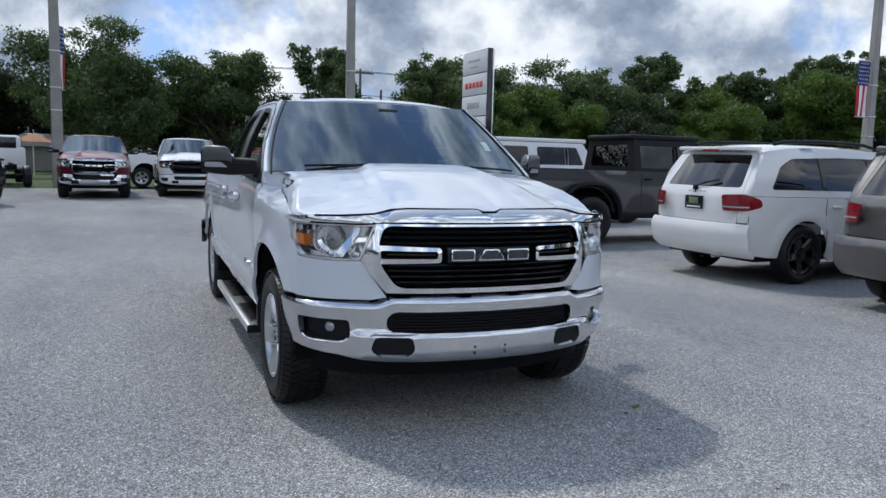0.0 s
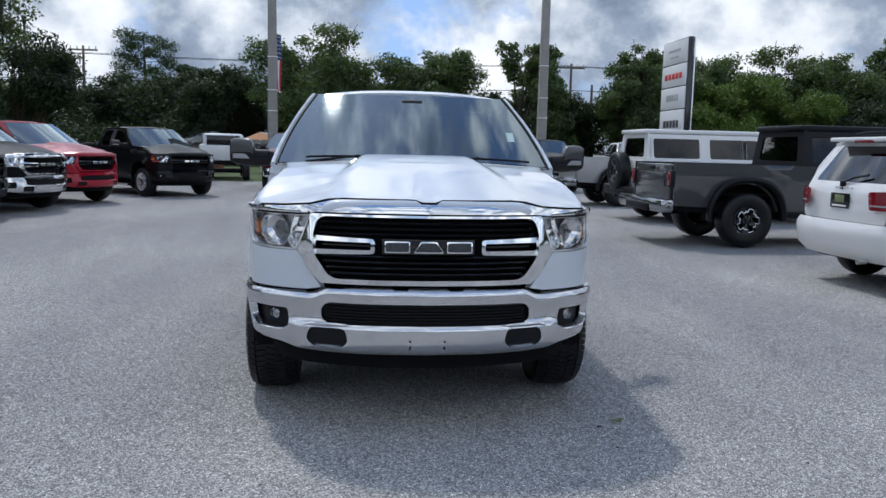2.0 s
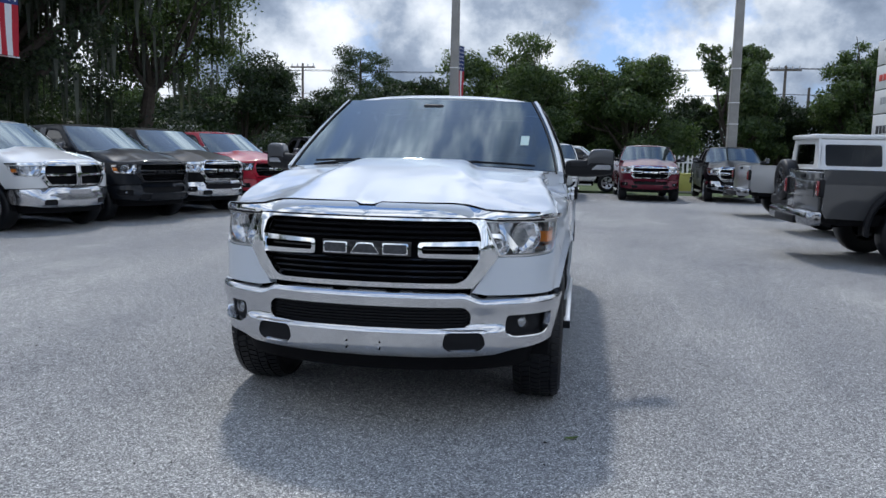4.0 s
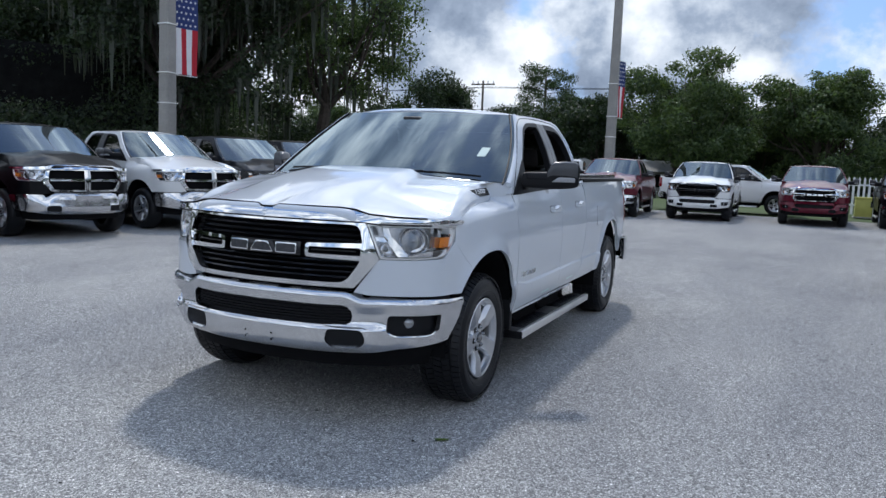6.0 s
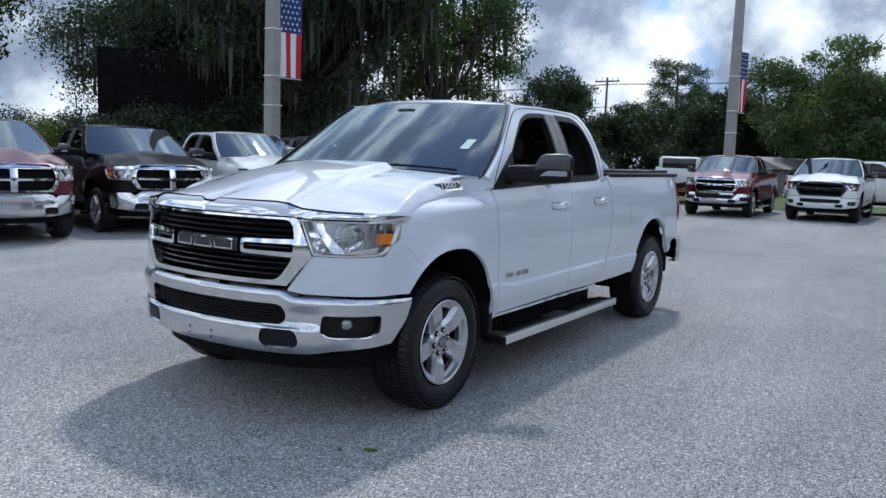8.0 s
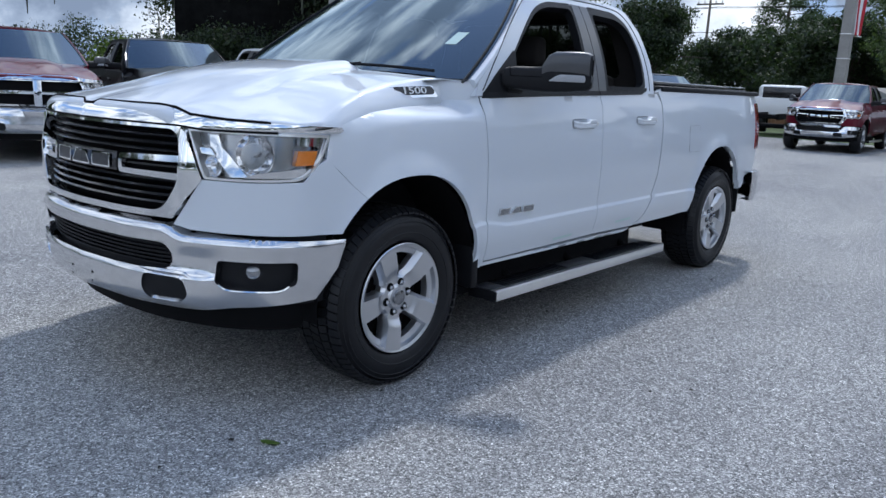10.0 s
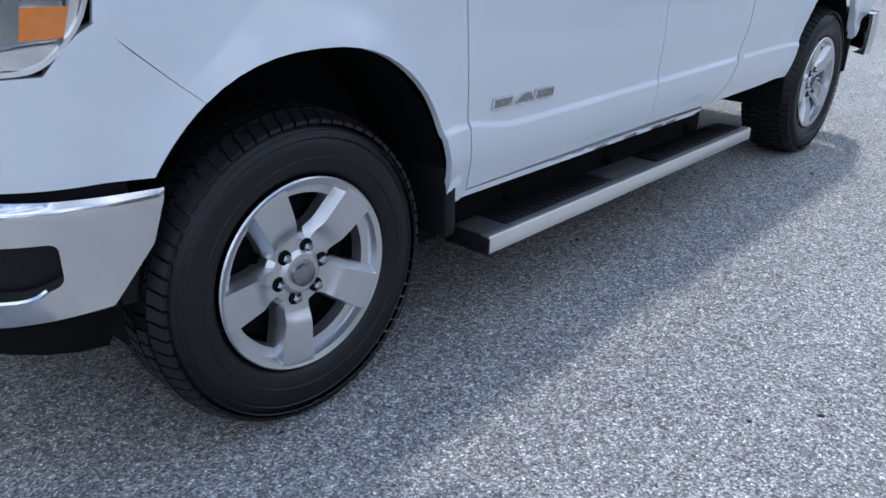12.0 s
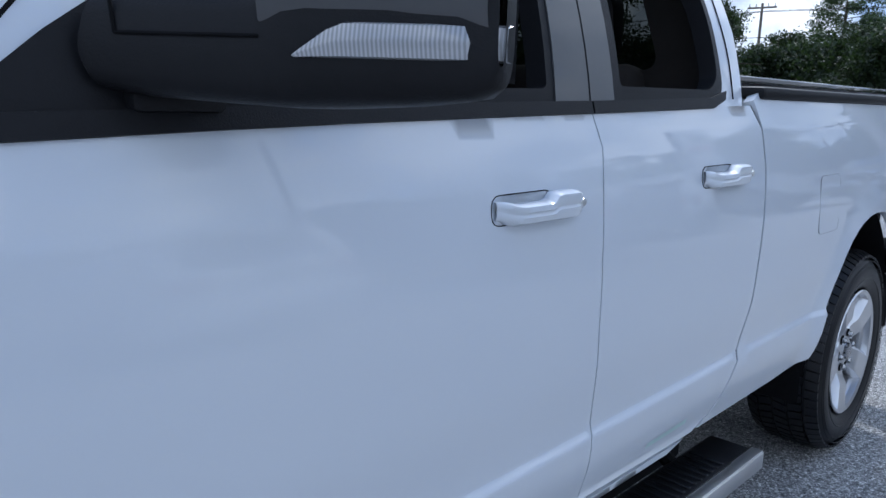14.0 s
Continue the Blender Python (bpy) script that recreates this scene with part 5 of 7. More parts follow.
patch = n.ramp(n.noise(v, 0.21, 3.0, 0.5), (0.38, (0.99, 0.99, 1.0)), (0.62, (1.17, 1.165, 1.15)))
base = n.mix(1.0, base, patch, "MULTIPLY")
stain = n.ramp(n.noise(v, 2.3, 7.0, 0.7), (0.27, (0.55, 0.55, 0.56)), (0.40, (1, 1, 1)))
base = n.mix(0.75, base, stain, "MULTIPLY")
p = n.add("ShaderNodeBsdfPrincipled", Roughness=0.92)
p.inputs["Specular IOR Level"].default_value = 0.12
n.plug(p, "Base Color", base)
hgt = n.math("ADD", stone.outputs["Distance"], n.math("MULTIPLY", stone2.outputs["Distance"], 0.6))
n.plug(p, "Normal", n.add("ShaderNodeBump", Strength=0.55, Distance=0.004, Height=hgt))
finish(n, p)
ASPHALT = m
GRASS = plain("grass", (0.055, 0.085, 0.022), 0.9, 0.0, 0.35, 0.6, 0.6, 20.0)
CONCRETE = plain("concrete", (0.34, 0.33, 0.31), 0.85, 0.0, 0.2, 3.0, 0.3, 40.0)

part("ground", grid(np.array([[(x, y, -0.03) for y in (-400, 0, 400)] for x in (-400, 0, 400)], float)), GRASS, None)
tagged(bpy.data.objects["ground"], "rough green grass and dirt beyond the lot", "grass", kind="structure")
part("lot_pavement", rbox((120, 62.0, 0.06), (0, -4.0, -0.03), 0), ASPHALT, None, angle=0)
tagged(bpy.data.objects["lot_pavement"], "worn grey asphalt with pale exposed aggregate", "pavement", kind="structure")

# ---------------------------------------------------------------- the vehicles
pickup(pose(0, 0, 0), "white four-door pickup with chrome grille and bumper", WHITE, "chrome", True, name="pickup_truck")


def parked(x, y, heading):
    """A pose for a vehicle whose front axle is at x, y and whose nose points along heading (degrees, 0 = +x, 90 = +y)."""
    return pose(x, y, 0, 0, 0, heading + 90)


pickup(parked(-9.0, 2.4, -14), "maroon older pickup with chrome crossbar grille", MAROON, "classic")
pickup(parked(-8.95, 5.1, -14), "black older pickup with chrome crossbar grille", BLACK, "classic")
pickup(parked(-8.55, 7.75, -14), "white older pickup with chrome crossbar grille", PEARL, "classic", cover=False)
pickup(parked(-8.1, 10.0, -16), "dark grey pickup with blacked-out grille", DARKGREY, "black")
pickup(parked(-7.8, 12.1, -18), "black pickup with chrome grille and bumper", BLACK, "chrome")
pickup(parked(-7.5, 14.5, -24), "bright red pickup with black grille", RED, "body")
pickup(parked(-5.85, 17.8, -45), "black pickup with black bumper", BLACK, "body")
pickup(parked(-2.8, 21.4, -88), "maroon pickup with chrome grille", MAROON, "chrome")
pickup(parked(0.05, 22.2, -90), "white pickup with black grille", PEARL, "black")
pickup(parked(3.45, 23.0, -90), "maroon pickup with bright grille and painted bumper", MAROON, "mixed")
pickup(parked(6.4, 23.6, -92), "black pickup with chrome bumper", BLACK, "chrome")
# ---------------------------------------------------------------- boxy off-roaders
def offroader(m, label, body, kind, top=None, category="pickup truck"):
    """A boxy four-wheel-drive with wide flares. kind: truck (open bed) or wagon (hard top, spare wheel)."""
    T = thing("offroad_truck" if kind == "truck" else "offroad_wagon", m, label, category, "parked vehicles on the right row")
    T.scale = (1.07, 1.07, 1.07)
    top = top or PLASTIC
    wb = 3.487 if kind == "truck" else 3.008
    end = 4.62 if kind == "truck" else 3.80
    cab = 2.55 if kind == "truck" else 3.74
    bx = lambda y, z: (0.800 - 0.03 * np.maximum(z - 1.0, 0) - 0.02 * np.maximum(0.75 - z, 0), y, z)
    arcs = lambda yc: [(yc + 0.52 * math.cos(t), 0.45 + 0.52 * math.sin(t)) for t in np.linspace(math.pi - 0.2, 0.2, 14)]
    ra = arcs(wb)
    belt = 1.24
    low = [(0.56, 0.52)] + [(ra[0][0], 0.55)] + ra + [(ra[-1][0], 0.60), (end - 0.05, 0.62), (end, 0.70), (end, belt + 0.02), (0.56, belt)]
    for k in (0, 1):
        f = (lambda g: g) if k == 0 else mirrored
        part("body_side", f(panel(low, bx, (), 0.12, 0.03)), body, T)
        part("front_wing", f(panel([(-0.62, 0.95), (-0.40, 1.02), (0.40, 1.02), (0.55, 0.70), (0.55, 1.18), (-0.62, 1.12)], lambda y, z: (0.62 + 0.16 * smooth(-0.7, 0.55, y), y, z), (), 0.12, 0.03)), body, T)
        for yc in (0.0, wb):
            t = np.linspace(math.pi + 0.05, -0.1, 18)
            Q = np.zeros((18, 4, 3))
            for j, (x, r, lift) in enumerate(((0.77, 0.57, 0.03), (0.92, 0.60, 0.015), (0.94, 0.57, 0.0), (0.90, 0.53, 0.0))):
                Q[:, j, 0] = x
                Q[:, j, 1] = yc + r * 1.05 * np.sign(np.cos(t)) * np.abs(np.cos(t)) ** 0.75
                Q[:, j, 2] = 0.45 + lift + r * np.sin(t)
            part("fender_flare", f(grid(Q)), PLASTIC, T)
            L_ = np.zeros((18, 3, 3))
            for j, (x, r) in enumerate(((0.90, 0.545), (0.52, 0.545), (0.50, 0.10))):
                L_[:, j, 0] = x
                L_[:, j, 1] = yc + r * 1.03 * np.cos(t)
                L_[:, j, 2] = 0.45 + r * np.sin(t)
            part("wheel_liner", f(grid(L_)), UNDER, T)
        part("rock_rail", f(rbox((0.08, wb - 1.25, 0.10), (0.80, wb / 2, 0.50), 0.02)), PLASTIC, T)
        for y0, y1 in ((0.60, 1.55), (1.60, 2.42)):
            dr = part("door_panel", f(panel(rounded([(y0, 0.60), (y1, 0.60), (y1, belt), (y0, belt)], 0.05), lambda y, z: (bx(y, z)[0] + 0.008, y, z), (), 0.15, 0.02)), body, T)
            part("door_handle", f(rbox((0.03, 0.16, 0.035), (0.82, y1 - 0.12, 1.12), 0.01)), PLASTIC, dr)
    part("hood", rbox((1.28, 1.2, 0.12), (0, -0.05, 1.14), 0.04), body, T)
    gr = part("grille", rbox((1.26, 0.10, 0.52), (0, -0.68, 0.95), 0.03), body, T)
    part("front_bumper", rbox((1.6, 0.2, 0.22), (0, -0.86, 0.62), 0.04), PLASTIC, T)
    part("floor_pan", rbox((1.5, end - 0.2, 0.16), (0, end / 2 - 0.1, 0.60), 0.02), UNDER, T)
    # roof and pillars
    ux = lambda z: 0.765 - 0.13 * np.maximum(z - belt, 0) / 0.6
    wnd = [(0.95, 1.68), (1.60, 2.40)] + ([] if kind == "truck" else [(2.62, 3.60)])
    hole = [rounded([(a + (0.25 if i == 0 else 0.0), 1.30), (b, 1.30), (b, 1.69), (a + (0.42 if i == 0 else 0.0), 1.69)], 0.05) for i, (a, b) in enumerate(wnd)]
    roof_mat = top
    out = [(0.80, belt), (cab, belt), (cab - 0.05, 1.78), (1.20, 1.78)]
    for k in (0, 1):
        f = (lambda g: g) if k == 0 else mirrored
        sd = part("cab_frame", f(panel(out, lambda y, z: (ux(z), y, z), hole, 0.15, 0.04)), roof_mat, T)
        for h in hole:
            part("window_glass", f(panel(h, lambda y, z: (ux(z) - 0.02, y, z), (), 0.3, 0)), GLASS, sd)
    part("roof", rbox((1.30, cab - 1.05, 0.09), (0, (cab + 1.12) / 2, 1.83), 0.035), roof_mat, T)
    q = np.array([[(-0.66, 0.78, 1.26), (-0.60, 1.16, 1.78)], [(0.66, 0.78, 1.26), (0.60, 1.16, 1.78)]])
    part("windscreen", grid(q), GLASS, T)
    yb = lambda z: cab - 0.06 * np.maximum(z - belt, 0)
    bo = [(-0.77, 0.7 if kind == "truck" else 0.62), (0.77, 0.7 if kind == "truck" else 0.62), (0.77, belt), (0.65, 1.80), (-0.65, 1.80), (-0.77, belt)]
    rh = rounded([(-0.56, 1.32), (0.56, 1.32), (0.50, 1.70), (-0.50, 1.70)], 0.06)
    bk = part("cab_back", panel(bo, lambda x, z: (x, yb(z), z), (rh,), 0.2, 0.04, flip=True), roof_mat if kind == "truck" else body, T)
    part("rear_glass", panel(rh, lambda x, z: (x, yb(z) - 0.02, z), (), 0.4, 0), GLASS, bk)
    for x in (-0.36, 0.36):
        st = part("seat", rbox((0.5, 0.5, 0.2), (x, 1.35, 0.85), 0.05), CLOTH, T)
        part("seat_back", rbox((0.48, 0.14, 0.66), (x, 1.62, 1.2), 0.05), CLOTH, st)
    if kind == "truck":
        part("bed_floor", rbox((1.5, 2.0, 0.05), (0, 3.58, 0.80), 0.01), UNDER, T)
        tg = part("tailgate", rbox((1.36, 0.07, 0.58), (0, end - 0.01, 0.95), 0.025), body, T)
        part("tailgate_pressing", rbox((1.0, 0.02, 0.22), (0, end + 0.028, 1.00), 0.01), body, tg)
        part("tailgate_handle", rbox((0.20, 0.03, 0.06), (0, end + 0.03, 1.18), 0.01), PLASTIC, tg)
        two_x = (0.70, -0.70)
    else:
        part("swing_gate", rbox((1.18, 0.06, 0.62), (0, end - 0.03, 0.95), 0.03), body, T)
        sp = wheel(T, pose(0.10, end + 0.32, 1.02, 0, 0, 90), R=0.40, W=0.26, rim=0.225, style="black", nuts=False)
        sp["label"] = "spare wheel on the swing gate"
        two_x = (0.70, -0.70)
    for x in two_x:
        tl = part("tail_light", rbox((0.16, 0.09, 0.26), (x * 1.03, end + 0.01, 1.02), 0.03), PLASTIC, T)
        part("lamp_lens", rbox((0.10, 0.03, 0.20), (x * 1.03, end + 0.055, 1.02), 0.02), TAILRED, tl)
    rb = part("rear_bumper", rbox((1.78, 0.22, 0.20), (0, end + 0.13, 0.62), 0.05), PLASTIC if kind != "truck" else DARKCHROME, T)
    part("bumper_step", rbox((0.9, 0.24, 0.12), (0, end + 0.15, 0.58), 0.03), PLASTIC, rb)
    for k in (-1, 1):
        mr = part("side_mirror", rbox((0.20, 0.12, 0.18), (k * 0.98, 0.82, 1.36), 0.05, 3), PLASTIC, T)
        part("mirror_arm", rbox((0.14, 0.05, 0.04), (k * 0.84, 0.82, 1.32), 0.015), PLASTIC, mr)
    for y in (0.0, wb):
        wheel(T, pose(0.93, y, 0.42), R=0.42, W=0.29, rim=0.215, style="black")
        wheel(T, pose(-0.93, y, 0.42, 0, 0, 180), R=0.42, W=0.29, rim=0.215, style="black")
    return T


def spoke_outline(parent_ob, k):
    """Bright machined edge of an off-road rim, five lobes."""
    pts = []
    for i in range(80):
        a = i / 80 * 2 * math.pi
        r = 0.150 + 0.028 * math.copysign(abs(math.cos(2.5 * a)) ** 0.5, math.cos(2.5 * a) * math.cos(2.5 * a) - 0.5)
        pts.append((0.004, r * math.cos(a), r * math.sin(a)))
    pts.append(pts[0])
    return part("bright_rim_edge", tube(pts, 0.007, 6, cap=False), CHROME, parent_ob)


# ---------------------------------------------------------------- wagon-bodied utility car
def suv(m, label, body, wheels="black"):
    T = thing("utility_car", m, label, "car", "parked vehicles on the right row")
    T.scale = (1.035, 1.035, 1.06)
    wb = 2.89
    AR = ((0.0, 0.40), (wb, 0.40))

    def sx(y, z):
        y, z = np.asarray(y, float), np.asarray(z, float)
        x = 0.905 - 0.22 * np.maximum(z - 0.85, 0) ** 2 - 0.20 * np.maximum(0.70 - z, 0) ** 2
        x = x - 0.14 * np.maximum((y - 3.0) / 0.75, 0) ** 2.2 - 0.16 * np.maximum((-0.2 - y) / 0.6, 0) ** 2
        for yc, r in AR:
            x = x + 0.028 * np.exp(-((np.hypot(y - yc, z - 0.37) - 0.46) / 0.07) ** 4) * smooth(0.3, 0.45, z)
        return x

    def ux(y, z):
        return 0.885 - 0.10 * (z - 1.03) - 0.33 * np.maximum(z - 1.03, 0) ** 2 - 0.10 * np.maximum((y - 2.9) / 0.8, 0) ** 2

    side_fn = lambda y, z: (sx(y, z), y, z)
    a0 = [(0.40 * math.cos(t), 0.37 + 0.40 * math.sin(t)) for t in np.linspace(math.pi + 0.1, -0.1, 18)]
    a1 = [(wb + 0.40 * math.cos(t), 0.37 + 0.40 * math.sin(t)) for t in np.linspace(math.pi + 0.1, -0.1, 18)]
    out = [(-0.80, 0.40)] + a0 + [(0.5, 0.27), (2.4, 0.27)] + a1 + [(3.40, 0.33), (3.66, 0.36), (3.74, 0.60), (3.70, 0.78), (3.74, 1.05), (1.0, 1.03), (0.55, 1.02), (-0.6, 0.90), (-0.80, 0.80)]
    up_o = [(0.75, 1.03), (3.70, 1.055), (3.62, 1.30), (3.42, 1.575), (3.0, 1.625), (2.0, 1.64), (1.55, 1.61), (1.1, 1.32)]
    w1 = rounded([(1.06, 1.12), (1.62, 1.12), (1.66, 1.51), (1.52, 1.51)], 0.04)
    w2 = rounded([(1.70, 1.12), (2.52, 1.125), (2.56, 1.51), (1.73, 1.51)], 0.04)
    w3 = rounded([(2.59, 1.125), (3.40, 1.15), (3.25, 1.38), (3.08, 1.48), (2.62, 1.51)], [0.03, 0.08, 0.12, 0.12, 0.03])
    for k in (0, 1):
        f = (lambda g: g) if k == 0 else mirrored
        sd = part("body_side", f(panel(out[::-1], side_fn, (), 0.06, 0.03)), body, T)
        cb = part("cabin_side", f(panel(up_o, lambda y, z: (ux(y, z), y, z), (w1, w2, w3), 0.08, 0.03)), body, T)
        for h in (w1, w2, w3):
            part("window_glass", f(panel(h, lambda y, z: (ux(y, z) - 0.006, y, z), (), 0.15, 0)), GLASS, cb)
        band = rounded([(1.03, 1.11), (3.42, 1.135), (3.26, 1.40), (3.06, 1.50), (2.2, 1.525), (1.5, 1.52)], 0.05)
        part("window_trim", f(panel(band, lambda y, z: (ux(y, z) + 0.002, y, z), (w1, w2, w3), 0.1, 0.01)), GLOSSBLACK, cb)
        for y0, y1 in ((0.62, 1.62), (1.67, 2.50)):
            part("door_seam", f(tube([(float(sx(y1, z)) + 0.001, y1 + 0.05 * math.sin((z - 0.3) * 3), z) for z in np.linspace(0.32, 1.03, 8)], 0.004, 4)), UNDER, sd)
            part("door_handle", f(rbox((0.04, 0.17, 0.035), (float(sx(y1 - 0.13, 0.93)) + 0.012, y1 - 0.13, 0.93), 0.015)), body, sd)
        part("roof_rail", f(tube([(0.66, y, 1.665 + 0.05 * math.sin((y - 1.5) / 1.75 * math.pi) ** 0.4) for y in np.linspace(1.5, 3.25, 12)], 0.022, 8)), PLASTIC, T)
        part("side_mirror", f(rbox((0.20, 0.14, 0.15), (0.98, 0.98, 1.10), 0.05, 3)), body, T)
        yl = lambda a: 3.55 + a
        tl = panel(rounded([(0.0, 0.93), (0.20, 0.875), (0.46, 0.875), (0.48, 1.06), (0.20, 1.075), (0.02, 1.01)], 0.04),
                   lambda a, z: (np.where(a < 0.20, sx(3.55 + a, z) + 0.006, sx(3.75, z) + 0.006 - (a - 0.20) * 0.95), np.where(a < 0.20, 3.55 + a, 3.75 + 0.14 * (1 - np.exp(-(a - 0.20) / 0.1))), z), (), 0.04, 0.02)
        lamp = part("tail_light", f(tl), TAILRED, T)
        part("lamp_bar", f(panel([(0.16, 0.915), (0.45, 0.915), (0.45, 0.930), (0.16, 0.930)], lambda a, z: (np.where(a < 0.20, sx(3.55 + a, z) + 0.012, sx(3.75, z) + 0.012 - (a - 0.20) * 0.95), np.where(a < 0.20, 3.555 + a, 3.757 + 0.14 * (1 - np.exp(-(a - 0.20) / 0.1))), z), (), 0.05, 0.004)), LAMPWHITE, lamp)
    u = np.linspace(-1, 1, 13)
    yy = np.linspace(1.35, 3.45, 13)
    U, Y = np.meshgrid(u, yy, indexing="ij")
    R = np.stack([U * 0.70, Y, 1.655 + 0.03 * np.sin((Y - 1.35) / 2.1 * np.pi) - 0.05 * np.abs(U) ** 3 - 0.04 * smooth(3.0, 3.45, Y)], -1)
    part("roof", with_rim(grid(R), R, (0, 0, -0.03)), body, T, angle=60)
    # rear
    def yb(x, z):
        base = np.interp(z, [0.30, 0.42, 0.60, 0.70, 0.74, 0.80, 1.05, 1.12, 1.56], [3.72, 3.86, 3.90, 3.89, 3.83, 3.84, 3.82, 3.78, 3.47])
        return base - 0.13 * np.abs(x / 0.9) ** 3
    bf = lambda x, z: (x, yb(x, z), z)
    part("rear_bumper", panel([(-0.83, 0.32), (0.83, 0.32), (0.86, 0.50), (0.84, 0.725), (-0.84, 0.725), (-0.86, 0.50)], bf, (), 0.06, 0.05, flip=True), body, T)
    gl = rounded([(-0.64, 1.145), (0.64, 1.145), (0.55, 1.535), (-0.55, 1.535)], 0.05)
    hatch = part("tailgate", panel([(-0.66, 0.735), (0.66, 0.735), (0.70, 1.05), (0.60, 1.57), (-0.60, 1.57), (-0.70, 1.05)], bf, (gl,), 0.06, 0.03, flip=True), body, T)
    part("rear_glass", panel(gl, lambda x, z: (x, yb(x, z) - 0.006, z), (), 0.1, 0), GLASS, hatch)
    zp = np.linspace(0.74, 1.575, 15)
    xe = np.interp(zp, [0.735, 1.05, 1.57], [0.665, 0.705, 0.605])
    ye = np.interp(zp, [0.74, 1.055, 1.30, 1.575], [3.715, 3.695, 3.61, 3.41])
    xo = np.where(zp < 1.04, sx(ye, zp), ux(ye, zp)) - 0.002
    cols = []
    for q in np.linspace(0, 1, 6):
        cols.append(np.stack([xe + (xo - xe) * math.sin(q * math.pi / 2), yb(xe, zp) + (ye - yb(xe, zp)) * (1 - math.cos(q * math.pi / 2)), zp], -1))
    for f in ((lambda g: g), mirrored):
        part("rear_pillar", f(grid(np.stack(cols))), body, T, angle=60)
    part("spoiler", rbox((1.18, 0.26, 0.05), (0, 3.49, 1.605), 0.02), body, hatch)
    part("brake_lamp", rbox((0.30, 0.03, 0.035), (0, 3.605, 1.585), 0.01), TAILRED, hatch)
    part("rear_wiper", tube([(0.02, 3.79, 1.14), (-0.10, 3.78, 1.19), (-0.30, 3.74, 1.23)], 0.012, 6), PLASTIC, hatch)
    part("wiper_base", rbox((0.06, 0.05, 0.09), (0.03, 3.80, 1.11), 0.015), PLASTIC, hatch)
    for dx in (-0.16, -0.096, -0.032, 0.032, 0.096):
        part("tailgate_letter_bar", rbox((0.035, 0.008, 0.022), (dx, 3.826, 1.085), 0.003), STEEL, hatch)
    pl = part("dealer_plate", rbox((0.31, 0.015, 0.16), (0, 3.842, 0.945), 0.004), GLOSSBLACK, hatch)
    part("plate_mark", rbox((0.16, 0.004, 0.08), (0, 3.851, 0.965), 0.003), PLATEGREEN, pl)
    part("plate_bar", rbox((0.24, 0.004, 0.02), (0, 3.851, 0.890), 0.003), WHITEPLATE, pl)
    part("exhaust", moved(lathe([(0, 0.025), (0.10, 0.028), (0.10, 0.022), (0.02, 0.02)], 14, "y"), pose(-0.42, 3.78, 0.33)), STEEL, T)
    # nose, seldom seen
    part("hood", rbox((1.5, 1.25, 0.10), (0, -0.05, 0.93), 0.045, 3), body, T)
    part("front_fascia", rbox((1.62, 0.16, 0.52), (0, -0.80, 0.62), 0.07, 3), body, T)
    q = np.array([[(-0.76, 0.62, 1.0), (-0.62, 1.38, 1.60)], [(0.76, 0.62, 1.0), (0.62, 1.38, 1.60)]])
    part("windscreen", grid(q), GLASS, T)
    part("floor_pan", rbox((1.5, 4.2, 0.14), (0, 1.45, 0.34), 0.02), UNDER, T)
    for y in (1.5, 2.4):
        part("seat_row", rbox((1.3, 0.16, 0.6), (0, y, 1.0), 0.06), CLOTH, T)
    for y in (0.0, wb):
        wheel(T, pose(0.90, y, 0.36), R=0.362, W=0.235, rim=0.245, style=wheels, nuts=False)
        wheel(T, pose(-0.90, y, 0.36, 0, 0, 180), R=0.362, W=0.235, rim=0.245, style=wheels, nuts=False)
    return T


PLATEGREEN = plain("pale_green_print", (0.16, 0.20, 0.10), 0.5, 0.0, 0.2, 30.0)
GREYTAUPE = paint("taupe_grey_paint", (0.13, 0.125, 0.12), metal=0.6)


def rear_at(x, y, heading, wb):
    """A pose for a vehicle whose rear axle is at x, y."""
    a = radians(heading)
    return parked(x + wb * math.cos(a), y + wb * math.sin(a), heading)


suv(rear_at(6.07, 3.58, 3, 2.89 * 1.035), "white family utility car with black wheels", PEARL)
suv(rear_at(6.33, 0.72, 3, 2.89 * 1.035), "taupe grey family utility car", GREYTAUPE, "alloy")
g = offroader(rear_at(5.72, 7.95, 2, 3.487 * 1.07), "granite grey off-road pickup with black top", GRANITE, "truck")
for ob in [o for o in g.children if o.name.startswith("wheel")]:
    spoke_outline(ob, 0)
offroader(rear_at(6.35, 12.1, 3, 3.008 * 1.07), "white off-road wagon with spare wheel", PEARL, "wagon", PEARL, "car")
offroader(rear_at(6.55, 16.9, 3, 3.487 * 1.07), "silver off-road pickup with black top", SILVER, "truck")
pickup(parked(2.2, 29.2, 0), "white pickup parked sideways on the grass edge", PEARL, "chrome", cover=False)
pickup(parked(10.4, 24.6, -92), "white pickup with chrome grille", PEARL, "chrome")


